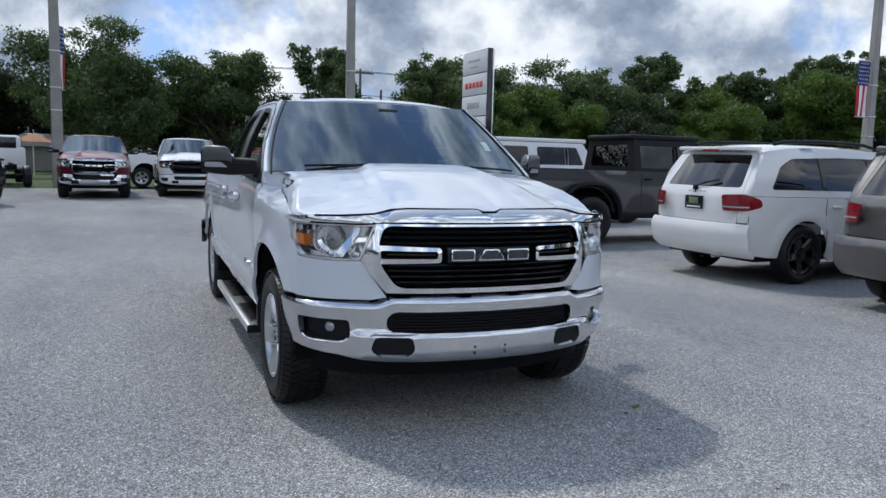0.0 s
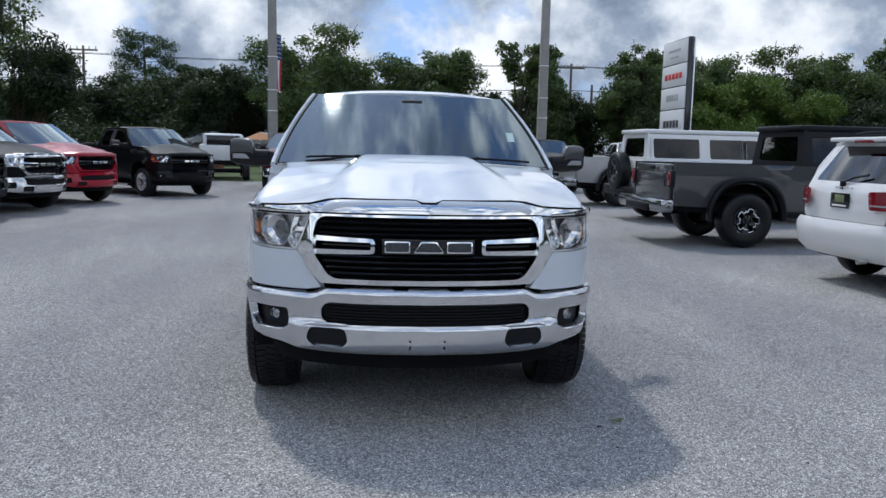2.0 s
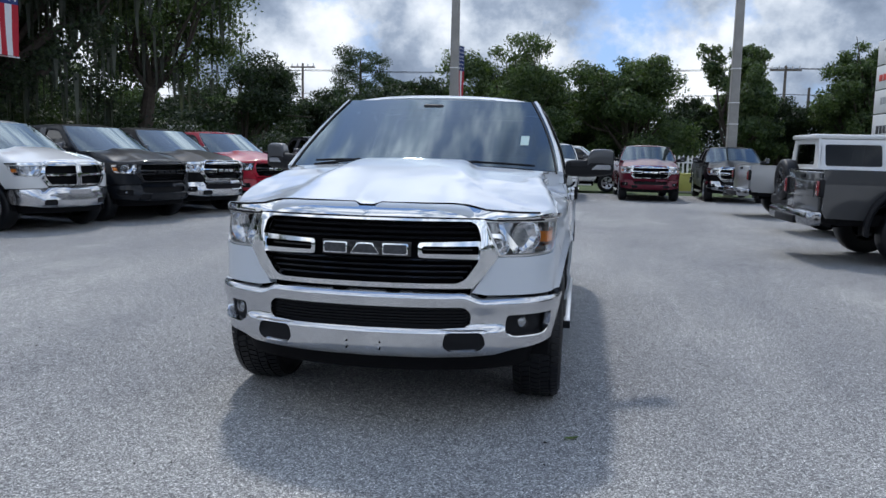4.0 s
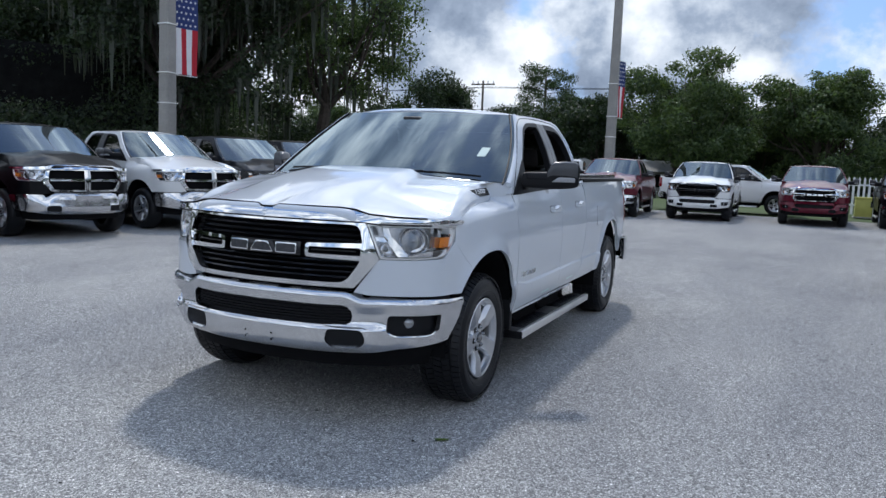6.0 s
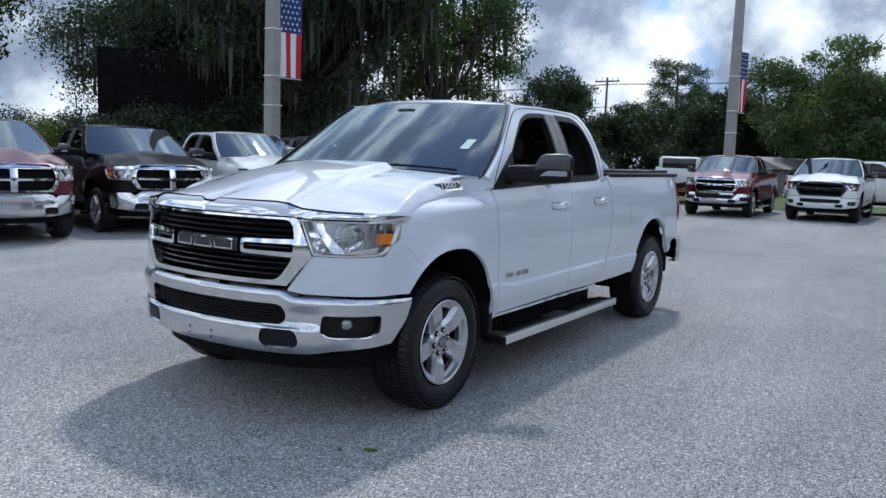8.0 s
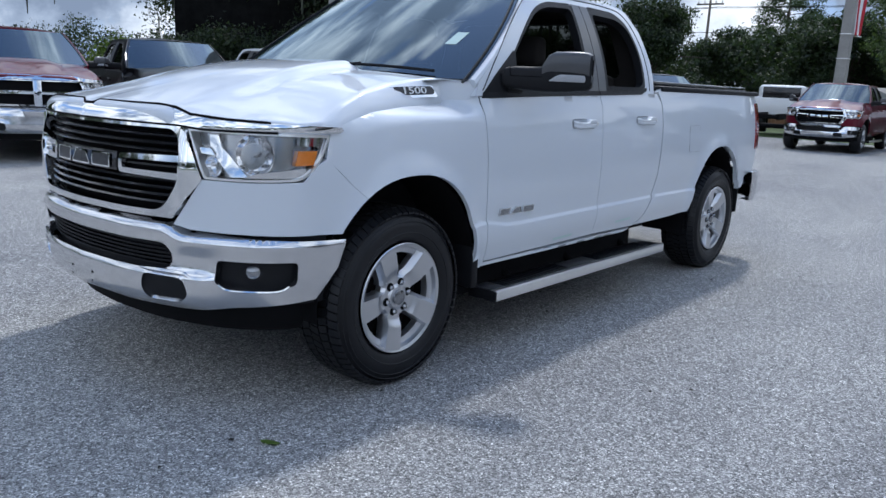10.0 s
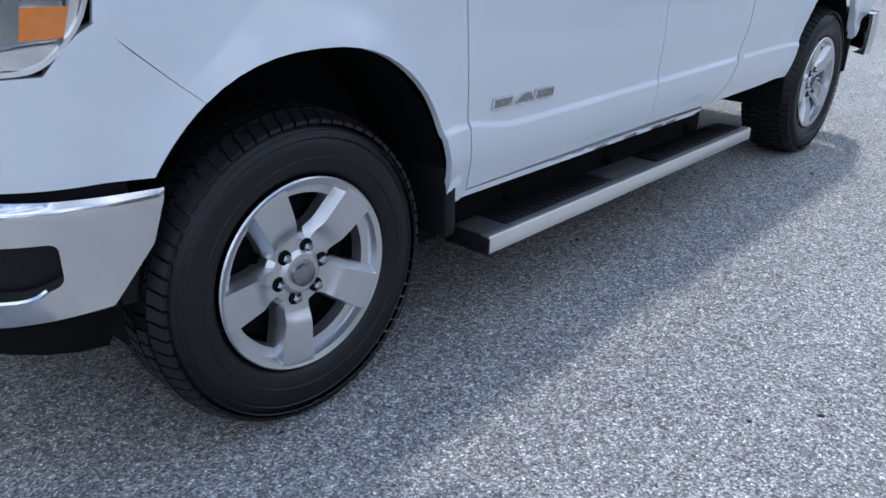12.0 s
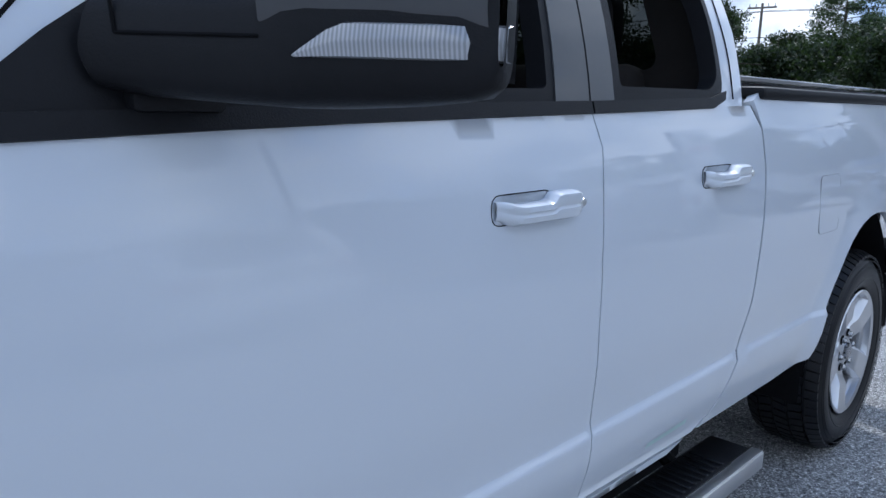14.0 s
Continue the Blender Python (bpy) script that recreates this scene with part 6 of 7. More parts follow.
def chassis_cab(m):
    """A white crew-cab work truck with a bare frame behind."""
    T = thing("chassis_cab_truck", m, "white crew cab truck with bare black frame", "truck")
    part("cab", join(rbox((1.98, 2.3, 0.85), (0, 1.3, 1.05), 0.10, 3), rbox((1.70, 1.95, 0.72), (0, 1.45, 1.56), 0.16, 3)), PEARL, T)
    part("hood", rbox((1.9, 1.6, 0.75), (0, -0.45, 1.0), 0.12, 3), PEARL, T)
    part("rear_window", rbox((1.36, 0.04, 0.44), (0, 2.415, 1.62), 0.05), GLOSSBLACK, T)
    for k in (-1, 1):
        part("side_window", rbox((0.04, 0.75, 0.42), (k * 0.85, 1.05, 1.60), 0.05), GLOSSBLACK, T)
        part("side_window", rbox((0.04, 0.70, 0.42), (k * 0.85, 1.90, 1.60), 0.05), GLOSSBLACK, T)
        part("frame_rail", rbox((0.09, 4.4, 0.20), (k * 0.43, 3.9, 0.78), 0.01), UNDER, T)
        wheel(T, pose(k * 1.0, 0, 0.42, 0, 0, 0 if k > 0 else 180), nuts=False)
        wheel(T, pose(k * 1.02, 4.3, 0.42, 0, 0, 0 if k > 0 else 180), nuts=False, style="black")
    part("rear_axle", tube([(-0.95, 4.3, 0.42), (0.95, 4.3, 0.42)], 0.09, 8), UNDER, T)
    part("cross_member", rbox((0.9, 0.1, 0.16), (0, 6.0, 0.78), 0.01), UNDER, T)
    return T


chassis_cab(pose(-6.9, 31.4, 0, 0, 0, 190))

# ---------------------------------------------------------------- poles, banners, sign
BANRED = plain("red_cloth", (0.45, 0.02, 0.035), 0.8, 0.0, 0.1, 5.0)
BANWHITE = plain("white_cloth", (0.75, 0.75, 0.76), 0.8, 0.0, 0.06, 5.0)
BANBLUE = plain("blue_cloth", (0.025, 0.045, 0.16), 0.8, 0.0, 0.1, 5.0)
POLEGREY = plain("weathered_concrete_pole", (0.30, 0.29, 0.27), 0.85, 0.0, 0.18, 2.0, 0.3, 30.0)
WOODGREY = plain("weathered_timber", (0.16, 0.14, 0.12), 0.9, 0.0, 0.25, 4.0, 0.4, 30.0)


def light_pole(x, y, banner=True, turn=0.0, height=12.5):
    T = thing("light_pole", pose(x, y, 0), "square grey concrete pole with flag banner", "pole", "poles of the lot")
    w0, w1 = 0.205, 0.13
    secs = []
    for z in np.linspace(0, height, 8):
        h = w0 + (w1 - w0) * z / height
        c = h * 0.22
        secs.append(np.array([(h, -h + c, z), (h, h - c, z), (h - c, h, z), (-h + c, h, z), (-h, h - c, z), (-h, -h + c, z), (-h + c, -h, z), (h - c, -h, z)]))
    part("shaft", grid(np.stack(secs), close_v=True), POLEGREY, T, angle=30)
    for z in (2.9, 3.75, 5.1):
        part("strap", rbox((0.44 - z * 0.012, 0.44 - z * 0.012, 0.03), (0, 0, z), 0.004), STEEL, T)
    part("lamp_arm", tube([(0, 0, height - 0.1), (0.8, 0, height + 0.2), (1.8, 0, height + 0.25)], 0.05, 8), STEEL, T)
    part("lamp_head", rbox((0.7, 0.3, 0.14), (2.1, 0, height + 0.22), 0.05), STEEL, T)
    if banner:
        d = Vector((0.27, 0.96)).normalized()
        a = math.degrees(math.atan2(d.y, d.x)) + turn
        B = part("banner_rod", tube([(0.1, 0, 6.1), (1.0, 0, 6.1)], 0.02, 6), STEEL, T)
        B.matrix_basis = pose(0, 0, 0, 0, 0, a)
        part("lower_rod", tube([(0.1, 0, 3.72), (0.95, 0, 3.72)], 0.015, 6), STEEL, B)
        x0, wd, z0, zc, z1 = 0.20, 0.76, 3.75, 5.05, 6.08

        def cloth(xa, xb, za, zb, mat, nm, off=0.0):
            u, v = np.linspace(xa, xb, 4), np.linspace(za, zb, 10)
            U, W = np.meshgrid(u, v, indexing="ij")
            Yd = 0.035 * np.sin(U * 7 + W * 2.0) * (6.1 - W) / 2.3 + off
            part(nm, grid(np.stack([U, Yd, W], -1)), mat, B)
        edges = (0.0, 0.07, 0.31, 0.53, 0.77, 1.0)
        for i in range(5):
            cloth(x0 + wd * edges[i], x0 + wd * edges[i + 1], z0, zc, BANRED if i % 2 == 0 else BANWHITE, "stripe")
        cloth(x0, x0 + wd, zc, z1, BANBLUE, "canton")
        star = [(0.045 * (1 if i % 2 == 0 else 0.42) * math.cos(math.pi / 2 + i * math.pi / 5), 0.045 * (1 if i % 2 == 0 else 0.42) * math.sin(math.pi / 2 + i * math.pi / 5)) for i in range(10)]
        for side_off in (-0.052, 0.052):
            me = None
            for r in range(6):
                for c in range(5 - r % 2):
                    sx, sz = x0 + 0.09 + 0.145 * c + 0.072 * (r % 2), zc + 0.11 + r * 0.165
                    mm = pose(sx, side_off * 0.25 + 0.035 * math.sin(sx * 7 + sz * 2) * (6.1 - sz) / 2.3, sz)
                    if me is None:
                        ob = part("star", prism(star, -0.003, 0.003, "y"), BANWHITE, B, angle=0)
                        me = ob.data
                        ob.matrix_basis = mm
                    else:
                        shared("star", me, B, mm)
    return T


light_pole(-13.7, 12.7)
light_pole(-4.33, 28.4)
light_pole(7.13, 28.5, banner=False)
light_pole(28.2, 20.2, turn=110)

SIGNGREY = plain("grey_print", (0.40, 0.41, 0.42), 0.5, 0.0, 0.05, 3.0)
SIGNRED = plain("red_print", (0.62, 0.06, 0.05), 0.5, 0.0, 0.05, 3.0)
SIGNDARK = plain("dark_print", (0.05, 0.05, 0.055), 0.5, 0.0, 0.05, 3.0)
T = thing("pylon_sign", pose(12.28, 25.6, 0), "tall white dealer sign with stacked panels", "sign")
part("core", rbox((0.24, 2.60, 6.15), (0.16, 1.30, 3.075), 0.03), GLOSSBLACK, T)
part("edge_strip", rbox((0.05, 0.03, 6.1), (0.30, -0.012, 3.06), 0.01), STEEL, T)
for z0, z1, bars in ((5.18, 6.10, ((5.72, 0.10, 1.3, SIGNGREY), (5.45, 0.06, 0.9, SIGNGREY))), (4.26, 5.14, ((4.68, 0.24, 1.9, SIGNRED),)), (3.34, 4.22, ((3.80, 0.26, 1.3, SIGNGREY),)), (2.20, 3.30, ((2.72, 0.30, 1.7, SIGNDARK),)), (0.3, 2.16, ())):
    pn = part("sign_panel", rbox((0.06, 2.52, z1 - z0), (0.01, 1.30, (z0 + z1) / 2), 0.015), WHITEPLATE, T)
    for zb, hb, wb_, mt in bars:
        k = 5
        for i in range(k):
            part("name_bar", rbox((0.012, wb_ / k * 0.78, hb), (-0.024, 1.30 - wb_ / 2 + wb_ * (i + 0.5) / k, zb), 0.003), mt, pn)

# billboard seen from behind
T = thing("billboard", pose(-26.8, 20.9, 0, 0, 0, 56), "large billboard seen from its dark back", "billboard")
part("board", rbox((9.2, 0.25, 4.6), (0, 0, 3.72), 0.03), plain("dark_back_boards", (0.010, 0.010, 0.010), 0.9, 0.0, 0.6, 2.5, 0.5, 12.0, spec=0.1), T)
for x in (-3.9, -1.3, 1.3, 3.9):
    part("post", rbox((0.3, 0.3, 5.4), (x, 0.28, 2.7), 0.02), WOODGREY, T)
T = thing("small_billboard", pose(-22.2, 38.2, 0, 0, 0, -10), "small white roadside board with unreadable print", "sign")
bd = part("board", rbox((2.1, 0.12, 0.78), (0, 0, 2.42), 0.02), WHITEPLATE, T)
for i in range(4):
    part("print_bar", rbox((1.5 - 0.2 * i, 0.02, 0.055), (0, -0.07, 2.65 - 0.15 * i), 0.004), SIGNGREY, bd)
for x in (-0.8, 0.8):
    part("post", rbox((0.12, 0.12, 2.3), (x, 0.06, 1.1), 0.01), WOODGREY, T)

# ---------------------------------------------------------------- power lines
def utility_pole(x, y, h, arms=1, r=0.15):
    T = thing("utility_pole", pose(x, y, 0), "weathered timber utility pole with crossarm", "pole", "utility poles")
    part("pole", tube([(0, 0, 0), (0, 0, h * 0.5), (0, 0, h)], (r, r * 0.85, r * 0.65), 10), WOODGREY, T)
    for i in range(arms):
        am = part("crossarm", rbox((2.4, 0.12, 0.14), (0, 0, h - 0.35 - 0.9 * i), 0.01), WOODGREY, T)
        for dx in (-1.05, -0.5, 0.5, 1.05):
            part("insulator", moved(lathe([(0, 0.04), (0.08, 0.07), (0.13, 0.03), (0.24, 0.05), (0.28, 0.001)], 8, "z"), pose(dx, 0, h - 0.28 - 0.9 * i)), SIGNGREY, am)
    return T


utility_pole(-24.9, 66.0, 9.6)
utility_pole(-22.6, 63.0, 5.6, 0, 0.17)
utility_pole(17.0, 62.0, 9.0, 1)
utility_pole(18.6, 61.0, 7.2, 0)
utility_pole(35.0, 57.5, 8.6, 2)
utility_pole(67.0, 52.0, 7.2, 0, 0.13)
for z, y0 in ((9.2, 66.3), (9.0, 65.2), (6.8, 63.6), (5.7, 63.2), (4.9, 62.8)):
    pts = []
    xs = [-120, -70, -24.9, 17.0, 60.0, 110]
    for a, b in zip(xs, xs[1:]):
        for t in np.linspace(0, 1, 9)[:-1]:
            pts.append((a + (b - a) * t, y0 - 0.06 * (a + (b - a) * t), z - 3.6 * 0.35 * t * (1 - t)))
    W = part("power_line", tube(pts, 0.022, 4), UNDER, None)
    tagged(W, "thin dark overhead power line", "cable", "power lines")

# ---------------------------------------------------------------- low buildings, fence
ROOFTIN = plain("pale_metal_roof", (0.36, 0.365, 0.37), 0.5, 0.3, 0.12, 1.0)
SIDING = plain("grey_siding", (0.22, 0.21, 0.20), 0.8, 0.0, 0.1, 2.0)
YELLOWBOX = plain("pale_yellow_paint", (0.46, 0.44, 0.12), 0.6, 0.0, 0.12, 4.0)
TIMBER = plain("brown_timber", (0.20, 0.10, 0.05), 0.8, 0.0, 0.25, 4.0, 0.3, 30.0)


def house(x, y, rot, L, D, eave, ridge):
    T = thing("low_house", pose(x, y, 0, 0, 0, rot), "low pale house with shallow metal roof", "house", "houses beyond the lot")
    wl = part("wall", rbox((L, D, eave), (0, 0, eave / 2), 0.02), SIDING, T)
    for i in range(3):
        wn = part("window", rbox((1.0, 0.08, 0.9), (-L / 3 + i * L / 3, -D / 2 - 0.01, eave * 0.58), 0.02), GLOSSBLACK, wl)
    part("roof", prism([(-D / 2 - 0.4, eave - 0.05), (D / 2 + 0.4, eave - 0.05), (0, ridge)], -L / 2 - 0.4, L / 2 + 0.4, "x"), ROOFTIN, T, angle=20)


house(-6.4, 52.5, 60, 5, 4.0, 1.6, 2.35)
house(-12.5, 54.0, -60, 5, 4.0, 1.6, 2.35)
T = thing("timber_fence", pose(-12.5, 36.0, 0, 0, 0, 3), "brown timber board fence", "fence")
me = None
for i in range(46):
    if me is None:
        ob = part("board", rbox((0.19, 0.03, 1.05), (0, 0, 0.55), 0.006, 1), TIMBER, T)
        me = ob.data
        ob.matrix_basis = pose(-4.6, 0, 0)
    else:
        shared("board", me, T, pose(-4.6 + 0.205 * i, 0.0, 0.02 * math.sin(i * 5.1)))
for z in (0.3, 0.85):
    part("rail", rbox((9.4, 0.05, 0.09), (0, 0.045, z), 0.005), TIMBER, T)
T = thing("utility_box", pose(5.55, 30.6, 0), "pale yellow utility box on the grass", "box")
part("cabinet", rbox((0.75, 0.55, 0.74), (0, 0, 0.41), 0.03), YELLOWBOX, T)
part("lid", rbox((0.81, 0.61, 0.07), (0, 0, 0.80), 0.02), YELLOWBOX, T)
part("plinth", rbox((0.85, 0.65, 0.06), (0, 0, 0.03), 0.01), CONCRETE, T)
T = thing("picket_fence", pose(5.6, 32.5, 0), "white picket fence behind the parked pickups", "fence")
me = None
for i in range(15):
    at = pose(-1.4 + 0.2 * i, 0, 0)
    if me is None:
        ob = part("picket", prism([(-0.045, 0.05), (0.045, 0.05), (0.045, 1.55), (0, 1.65), (-0.045, 1.55)], -0.012, 0.012, "y"), WHITEPLATE, T, angle=0)
        me = ob.data
        ob.matrix_basis = at
    else:
        shared("picket", me, T, at)
for z in (0.45, 1.30):
    part("rail", rbox((3.0, 0.04, 0.08), (0, 0.033, z), 0.006), WHITEPLATE, T)
T = thing("patio_umbrella", pose(-6.2, 38.5, 0), "faded orange patio umbrella", "umbrella")
part("canopy", lathe([(1.75, 0.95), (1.9, 0.65), (2.05, 0.3), (2.15, 0.02)], 8, "z"), plain("faded_orange_cloth", (0.42, 0.20, 0.10), 0.85), T, angle=10)
part("pole", tube([(0, 0, 0), (0, 0, 2.05)], 0.03, 6), STEEL, T)

# ---------------------------------------------------------------- trees
def leaf_material(name, a, b):
    m, n = material(name)
    v = obj_coord(n)
    r = n.add("ShaderNodeNewGeometry").outputs["Random Per Island"]
    f = n.math("ADD", n.math("MULTIPLY", r, 0.55), n.math("MULTIPLY", n.noise(v, 0.6, 3.0), 0.45))
    col = n.ramp(f, (0.25, a), (0.75, b))
    d = n.add("ShaderNodeBsdfPrincipled", Roughness=0.55)
    n.plug(d, "Base Color", col)
    t = n.add("ShaderNodeBsdfTranslucent")
    n.plug(t, "Color", n.mix(1.0, col, rgb(1.2, 1.35, 0.6), "MULTIPLY"))
    mix = n.add("ShaderNodeMixShader")
    mix.inputs[0].default_value = 0.35
    n.plug(mix, 1, d)
    n.plug(mix, 2, t)
    finish(n, mix)
    return m


# green with a slight bluish lift: distance haze mixed into the leaf colour
LEAF = leaf_material("hazy_broad_leaves", (0.032, 0.058, 0.022), (0.115, 0.162, 0.060))
LEAFLIGHT = leaf_material("young_leaves", (0.045, 0.085, 0.014), (0.125, 0.19, 0.035))
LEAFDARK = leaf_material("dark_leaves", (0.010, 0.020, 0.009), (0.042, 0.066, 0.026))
PINELEAF = leaf_material("pine_needles", (0.012, 0.028, 0.010), (0.04, 0.07, 0.022))
MOSS = leaf_material("hanging_moss", (0.035, 0.04, 0.03), (0.085, 0.095, 0.075))
BARK = plain("bark", (0.075, 0.06, 0.05), 0.95, 0.0, 0.35, 6.0, 0.8, 25.0)


def leaves(rng, centres, radii, count, size, squash=0.75, shell=0.30):
    """Small leaf sprays in and on many clumps."""
    c = np.asarray(centres, float)
    r = np.asarray(radii, float)
    pick = rng.choice(len(c), count, p=r ** 2 / (r ** 2).sum())
    d = rng.normal(size=(count, 3))
    d /= np.linalg.norm(d, axis=1)[:, None]
    rad = 1.12 * r[pick] * (shell + (1.0 - shell) * rng.random(count) ** 0.55 + 0.35 * rng.random(count) ** 4)
    p = c[pick] + d * rad[:, None] * (1, 1, squash)
    u = rng.normal(size=(count, 3))
    u -= (u * d).sum(1)[:, None] * d * 0.5
    u /= np.linalg.norm(u, axis=1)[:, None]
    v = np.cross(u, d + 0.7 * rng.normal(size=(count, 3)))
    v /= np.linalg.norm(v, axis=1)[:, None]
    s = size * (0.55 + 0.9 * rng.random(count))[:, None]
    V = np.empty((count, 3, 3))
    V[:, 0] = p - u * s
    V[:, 1] = p + u * s * 0.75 + v * s * 0.6
    V[:, 2] = p + u * s * (0.1 + 0.5 * rng.random(count))[:, None] - v * s * 0.65
    F = np.arange(count * 3).reshape(-1, 3)
    return V.reshape(-1, 3), F


def leaf_part(name, g, mat, parent):
    V, F = g
    me = bpy.data.meshes.new(name)
    me.vertices.add(len(V))
    me.vertices.foreach_set("co", V.astype(np.float32).ravel())
    me.loops.add(F.size)
    me.loops.foreach_set("vertex_index", F.ravel().astype(np.int32))
    me.polygons.add(len(F))
    me.polygons.foreach_set("loop_start", np.arange(0, F.size, F.shape[1], dtype=np.int32))
    me.update(calc_edges=True)
    me.materials.append(mat)
    ob = new(name, me)
    ob.parent = parent
    return ob


def broad_tree(m, seed, h, spread, mat, label, count=9000, size=0.22, low=0.28, blobs=58, name="tree", moss=0, lean=(0, 0), squash=0.7):
    """A trunk that forks into limbs, and a crown of leaf clumps at and between their ends."""
    rng = np.random.default_rng(seed)
    T = thing(name, m, label, "tree", "trees")
    rt = 0.028 * h + 0.05
    fork = h * (low + 0.02)
    gs = [tube(spline([(0, 0, -0.1), (0.1 * rng.normal(), 0.1 * rng.normal(), fork * 0.5), (lean[0] * 0.2, lean[1] * 0.2, fork)], 4), np.linspace(rt * 1.35, rt * 0.8, 9), 9)]
    # a few unequal lobes make the outline; clumps sit on and in them
    lobes = [np.array((0.15 * spread * rng.normal(), 0.15 * spread * rng.normal(), h * 0.70, spread * 0.44))]
    k_ = int(rng.integers(8, 12))
    for i in range(k_):
        a = 2 * math.pi * (i / k_ + 0.10 * rng.normal())
        q = 0.34 + 0.40 * rng.random()
        zz = low + 0.14 + (0.70 - low) * rng.random() * (1.15 - 0.55 * q)
        lobes.append(np.array((spread * q * math.cos(a), spread * q * math.sin(a), h * zz, spread * (0.30 + 0.18 * rng.random()))))
    lobes = np.array(lobes)
    tall = max(0.8, 0.22 * h / spread / 0.36)
    weight = lobes[:, 3] ** 2 / (lobes[:, 3] ** 2).sum()
    cs, rs = [], []
    for i in range(blobs):
        lb = lobes[rng.choice(len(lobes), p=weight)]
        d = rng.normal(size=3)
        d[2] += 0.35
        d /= np.linalg.norm(d)
        c = lb[:3] + d * lb[3] * (0.30 + 0.70 * rng.random()) * np.array((1, 1, tall))
        c[2] = np.clip(c[2], h * (low + 0.03), h * 0.97)
        c[:2] += np.array(lean) * c[2] / h
        cs.append(c)
        rs.append(spread * (0.12 + 0.13 * rng.random() ** 1.6) * math.sqrt(100 / blobs))
        for j in range(2):
            o = rng.normal(size=3)
            cs.append(c + o / np.linalg.norm(o) * rs[-1] * np.array((1.1, 1.1, 0.8)))
            rs.append(rs[-1 - j] * (0.45 + 0.3 * rng.random()))
        if i % 5 == 0:
            s = np.array((lean[0] * 0.2, lean[1] * 0.2, fork * (0.9 + 0.1 * rng.random())))
            mid = s * 0.5 + c * 0.5 + rng.normal(size=3) * 0.04 * h
            gs.append(tube(spline([s, mid, c], 4), np.linspace(rt * 0.45, 0.03, 9), 6))
            e = c + rng.normal(size=3) * spread * 0.18
            gs.append(tube(spline([mid, (mid + e) / 2 + rng.normal(size=3) * 0.2, e], 3), np.linspace(rt * 0.22, 0.02, 7), 5))
    part("trunk", join(*gs), BARK, T)
    leaf_part("crown", leaves(rng, cs, rs, count, size, squash), mat, T)
    if moss:
        k = rng.choice(len(cs), moss)
        d_ = rng.normal(size=(moss, 3))
        d_ /= np.linalg.norm(d_, axis=1)[:, None]
        p = np.array(cs)[k] + d_ * (np.array(rs)[k] * 0.6)[:, None]
        L = 0.5 + 1.9 * rng.random(moss) ** 2
        w_ = 0.05 + 0.09 * rng.random(moss)
        a = rng.random(moss) * 6.28
        ux_, uy_ = np.cos(a) * w_, np.sin(a) * w_
        V = np.stack([np.stack([p[:, 0] - ux_, p[:, 1] - uy_, p[:, 2]], -1), np.stack([p[:, 0] + ux_, p[:, 1] + uy_, p[:, 2]], -1),
                      np.stack([p[:, 0] + ux_ * 0.2, p[:, 1] + uy_ * 0.2, p[:, 2] - L], -1), np.stack([p[:, 0] - ux_ * 0.2, p[:, 1] - uy_ * 0.2, p[:, 2] - L], -1)], 1)
        tagged(leaf_part("hanging_moss", (V.reshape(-1, 3), np.arange(moss * 4).reshape(-1, 4)), MOSS, T), kind="stuff")
    return T


def pine(m, seed, h, label):
    rng = np.random.default_rng(seed)
    T = thing("pine_tree", m, label, "tree", "trees")
    gs = [tube([(0, 0, 0), (0.1, 0, h * 0.5), (0, 0.1, h * 0.97)], (0.024 * h, 0.018 * h, 0.05), 9)]
    cs, rs = [], []
    for i in range(26):
        z = h * (0.45 + 0.52 * i / 26)
        a = i * 2.4
        r = h * 0.20 * (1.05 - 0.75 * abs(i / 26 - 0.45)) * (0.7 + 0.5 * rng.random())
        c = np.array([r * math.cos(a), r * math.sin(a), z + 0.3])
        gs.append(tube([(0, 0, z - 0.3), c], (0.06, 0.02), 5))
        cs.append(c)
        rs.append(h * (0.07 + 0.03 * rng.random()))
    part("trunk", join(*gs), BARK, T)
    leaf_part("crown", leaves(rng, cs, rs, 16000, 0.13, 0.6, 0.1), PINELEAF, T)
    return T


# tall trees beyond the road
protos = [
    broad_tree(pose(-4.0, 50, 0), 11, 9.6, 5.6, LEAF, "tall broadleaf tree with dense green crown", 54000, 0.105, 0.10, 120),
    broad_tree(pose(4.6, 51.5, 0), 12, 9.2, 4.8, LEAF, "tall broadleaf tree with dense green crown", 51000, 0.105, 0.10, 120),
    broad_tree(pose(11.8, 52, 0), 13, 9.9, 3.3, LEAF, "slim broadleaf tree with open crown", 39000, 0.11, 0.12, 130),
    broad_tree(pose(20.3, 52, 0), 14, 9.6, 4.0, LEAF, "broadleaf tree with dense green crown", 45000, 0.105, 0.08, 120),
    broad_tree(pose(25.5, 50, 0), 15, 7.2, 4.2, LEAFLIGHT, "young tree with light green leaves", 45000, 0.105, 0.06, 120),
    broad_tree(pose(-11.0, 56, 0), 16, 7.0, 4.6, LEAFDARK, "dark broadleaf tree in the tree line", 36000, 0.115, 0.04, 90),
    broad_tree(pose(-76.0, 12, 0), 17, 9.5, 5.2, LEAFDARK, "tree of the unseen woods added behind the lot", 4500, 0.32, 0.06),
]
random.seed(7)
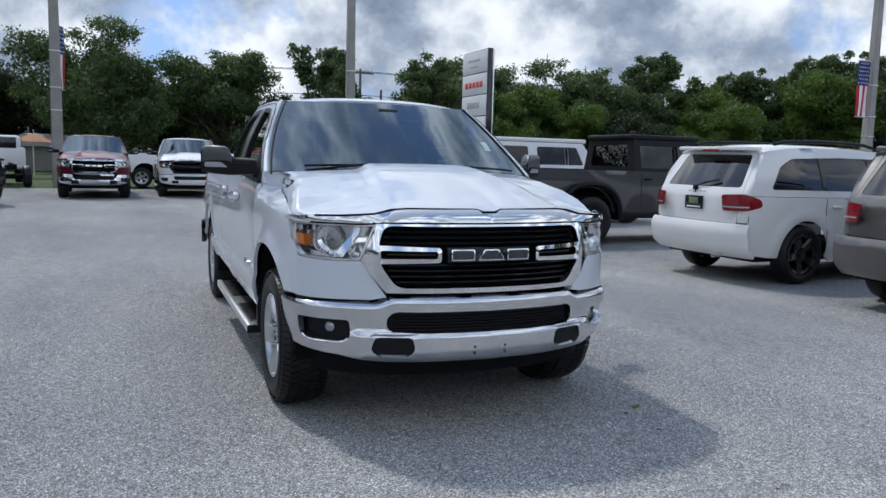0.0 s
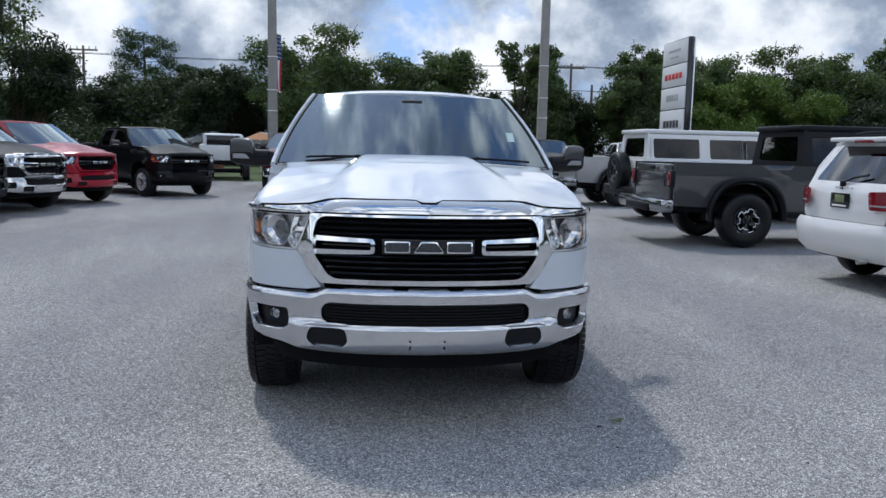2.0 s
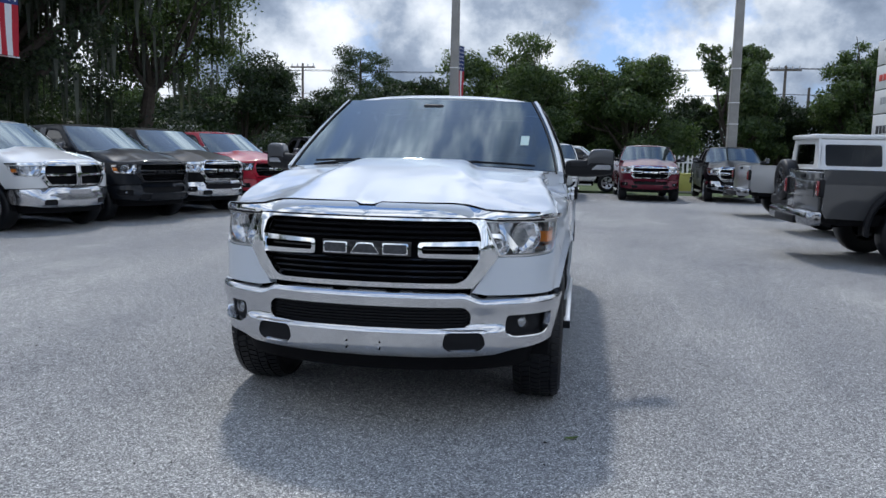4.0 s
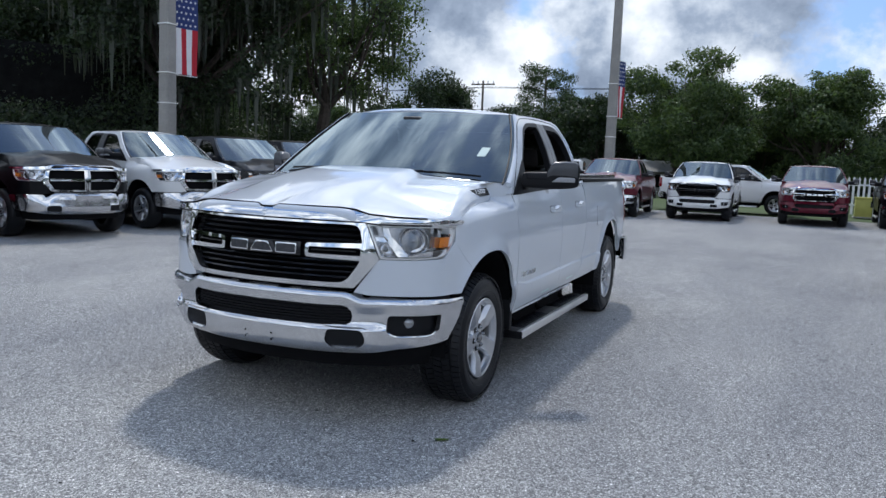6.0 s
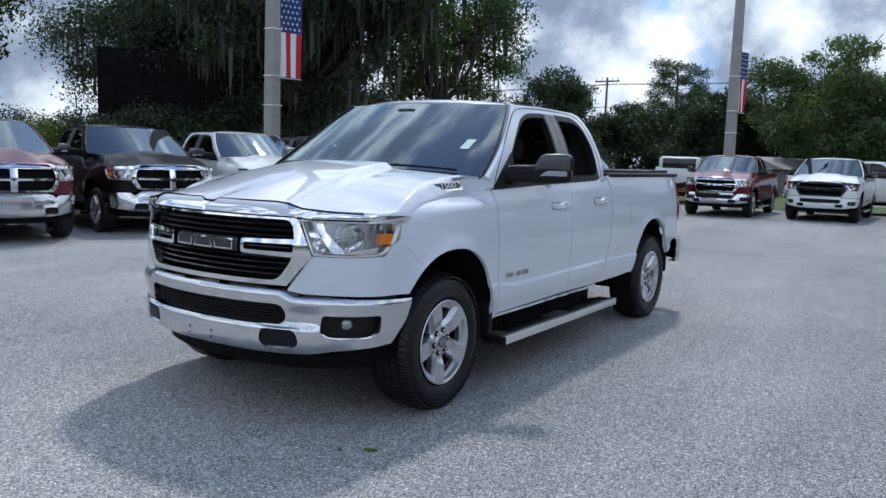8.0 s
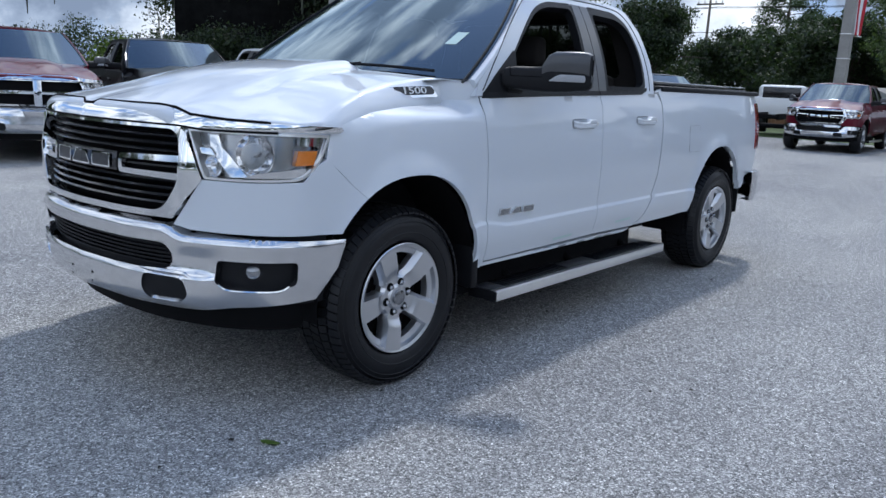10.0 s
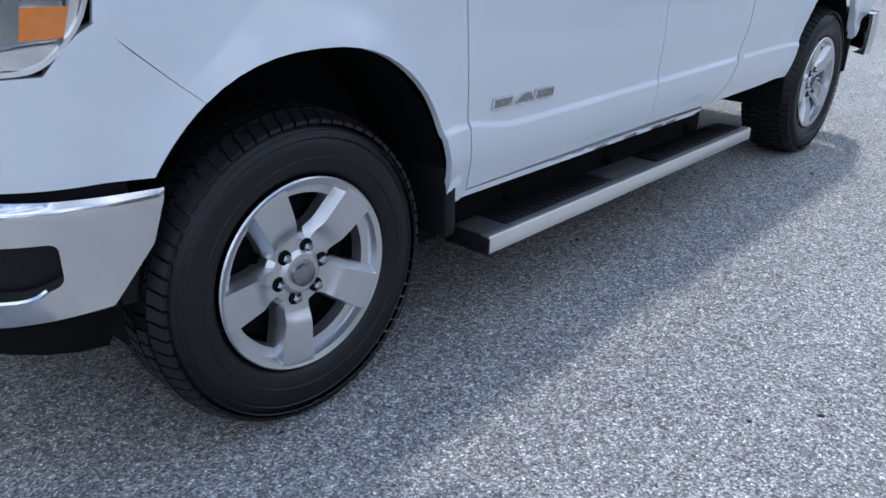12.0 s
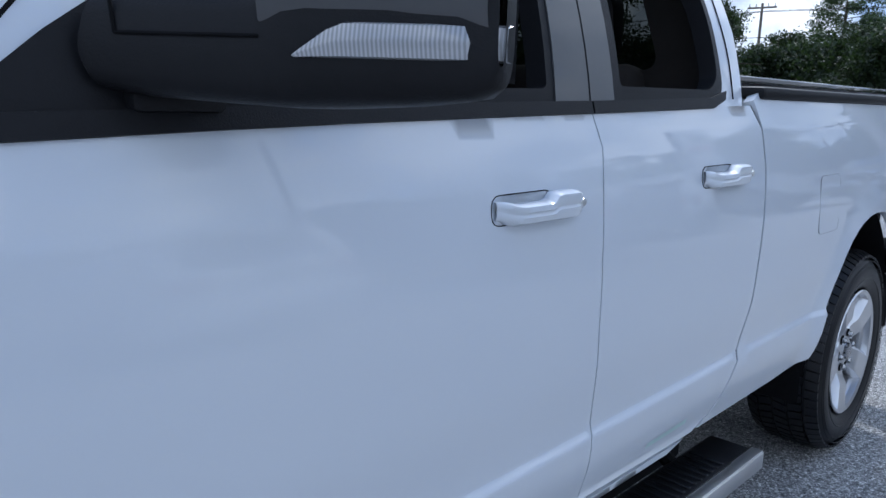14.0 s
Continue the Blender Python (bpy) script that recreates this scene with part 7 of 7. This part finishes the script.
line = [(-16, 60, 5, 1.0), (-21.5, 62, 5, 0.95), (-28, 61, 1, 0.78), (-33.5, 64, 5, 1.05), (-40, 62, 1, 0.85), (-47, 60, 0, 0.95), (-54, 58, 5, 1.2), (-62, 55, 0, 1.0), (-70, 52, 1, 1.1),
        (-8.0, 62, 5, 0.9), (0.5, 58, 5, 0.95), (8.6, 58, 5, 0.85), (15.5, 57, 5, 0.9), (23.5, 58, 0, 0.95), (29.5, 56, 3, 1.0), (34.5, 57, 0, 1.08), (39.5, 55, 3, 1.08), (44, 56, 2, 1.22), (48, 53, 4, 1.2), (52.5, 55, 2, 1.12), (31, 51, 4, 0.85), (37.5, 50, 5, 0.8), (43.5, 48, 4, 0.9),
        (56.5, 50, 4, 1.35), (59.5, 52, 2, 1.3), (63.5, 48, 2, 1.28), (68, 45, 4, 1.3), (72, 40, 0, 1.2), (77, 34, 1, 1.2), (80, 26, 0, 1.25), (82, 17, 3, 1.25), (84, 8, 0, 1.2),
        (28, 65, 0, 1.15)]
for x, y, k, s in line:
    ob = copy_thing(protos[k], pose(x, y, 0, 0, 0, random.uniform(0, 360)))
    ob.scale = (s * random.uniform(0.95, 1.1), s * random.uniform(0.95, 1.1), s)
# undergrowth below the tree line
rng = np.random.default_rng(77)
ux_, uy_ = (-96, -72, -47, 0, 45, 64, 80, 90), (25, 49, 60, 60.5, 57.5, 49, 30, 2)
px_ = np.sort(rng.uniform(-95, 89, 330))
cs = np.stack([px_, np.interp(px_, ux_, uy_) + rng.normal(size=330) * 1.2, 0.6 + 4.6 * rng.random(330) ** 1.2], -1)
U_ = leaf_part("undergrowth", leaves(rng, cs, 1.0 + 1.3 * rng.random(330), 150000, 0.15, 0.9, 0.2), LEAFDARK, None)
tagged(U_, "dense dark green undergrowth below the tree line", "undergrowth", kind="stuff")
# unseen woods added behind and beside the lot, to close the place in reflections
for i in range(26):
    a = radians(168 + i * 8.4)
    ob = copy_thing(protos[6], pose(78 * math.cos(a), 75 * math.sin(a) - 5, 0, 0, 0, i * 77))
    ob.scale = (1.3, 1.3, 1.05)
pine(pose(-31.4, 108.0, 0), 21, 16.5, "tall pine with rounded dark crown")
pine(pose(-14.8, 64, 0), 22, 7.6, "pine in the tree line")

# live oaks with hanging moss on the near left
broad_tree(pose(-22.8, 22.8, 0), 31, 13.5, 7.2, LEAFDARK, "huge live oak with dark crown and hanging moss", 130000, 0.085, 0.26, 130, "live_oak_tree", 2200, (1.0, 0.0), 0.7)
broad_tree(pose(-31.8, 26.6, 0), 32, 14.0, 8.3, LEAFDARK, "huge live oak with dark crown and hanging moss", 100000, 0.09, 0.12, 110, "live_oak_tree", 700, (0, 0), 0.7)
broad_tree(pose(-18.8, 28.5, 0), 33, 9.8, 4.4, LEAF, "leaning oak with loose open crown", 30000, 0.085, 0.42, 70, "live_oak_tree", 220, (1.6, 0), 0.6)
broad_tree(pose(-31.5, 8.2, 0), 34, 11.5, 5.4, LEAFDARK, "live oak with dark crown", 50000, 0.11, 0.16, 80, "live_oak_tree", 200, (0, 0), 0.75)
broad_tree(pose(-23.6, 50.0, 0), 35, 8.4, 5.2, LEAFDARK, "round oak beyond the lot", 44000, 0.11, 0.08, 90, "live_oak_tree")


def shrub(x, y, h, r, seed, mat):
    rng = np.random.default_rng(seed)
    T = thing("shrub", pose(x, y, 0), "unkempt dark shrub under the oaks", "shrub", "shrubs")
    cs = rng.normal(size=(12, 3)) * (r * 0.45, r * 0.45, h * 0.16) + (0, 0, h * 0.5)
    gs = [tube([(0, 0, 0), (rng.normal() * 0.3, rng.normal() * 0.3, h * 0.5), c], (0.04, 0.03, 0.01), 5) for c in cs[:6]]
    part("stems", join(*gs), BARK, T)
    leaf_part("foliage", leaves(rng, cs, np.full(12, r * 0.42), 9000, 0.075, 0.8, 0.2), mat, T)


for i, (x, y, h, r) in enumerate([(-39, 21, 3.0, 2.6), (-35, 24.5, 3.6, 2.8), (-31, 24.5, 3.4, 2.8), (-27.5, 24, 3.0, 2.6), (-25, 27, 3.6, 2.8), (-21.5, 28, 3.2, 2.6), (-18.5, 30, 2.6, 2.4), (-29, 28.5, 4.2, 3.2), (-34, 29, 4.5, 3.4), (-24, 32, 4.0, 3.2),
                                 (-26.6, 16.6, 3.4, 2.2), (-24.6, 18.6, 3.8, 2.4), (-22.4, 20.6, 3.6, 2.4), (-14.5, 33, 2.2, 2.2), (-29, 13.5, 2.6, 2.2), (-30, 9.0, 2.4, 2.2)]):
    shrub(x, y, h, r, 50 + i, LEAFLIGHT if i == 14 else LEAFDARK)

# ---------------------------------------------------------------- small things on the ground
T = tagged(part("fallen_leaf", panel(spline([(-0.045, 0), (-0.02, 0.022), (0.03, 0.018), (0.055, 0.0), (0.02, -0.02), (-0.025, -0.018)], 3, True), lambda a, b: (a, b, 0.008 + 2.0 * b * b + 1.5 * a * a), (), 0.02, 0), LEAFLIGHT, None), "yellow-green fallen leaf on the asphalt", "leaf")
T.matrix_basis = pose(1.085, -0.85, 0.001, 0, 0, 25) @ Matrix.Diagonal((0.85, 0.7, 0.8, 1))
rng = np.random.default_rng(5)
gs = []
for i in range(420):
    x, y = rng.uniform(-6, 7), rng.uniform(-5, 12)
    r = rng.uniform(0.004, 0.014)
    k = rng.integers(4, 7)
    a = np.sort(rng.random(k)) * 6.28
    base = np.stack([x + r * np.cos(a), y + r * np.sin(a), np.full(k, 0.0)], -1)
    V = np.vstack([base, [(x, y, r * 0.6)]])
    gs.append((V, [(j, (j + 1) % k, k) for j in range(k)]))
D = part("debris", join(*gs), plain("dark_debris", (0.025, 0.022, 0.018), 0.9), None, angle=0)
tagged(D, "tiny dark leaf bits and gravel scattered on asphalt", "debris", kind="stuff")
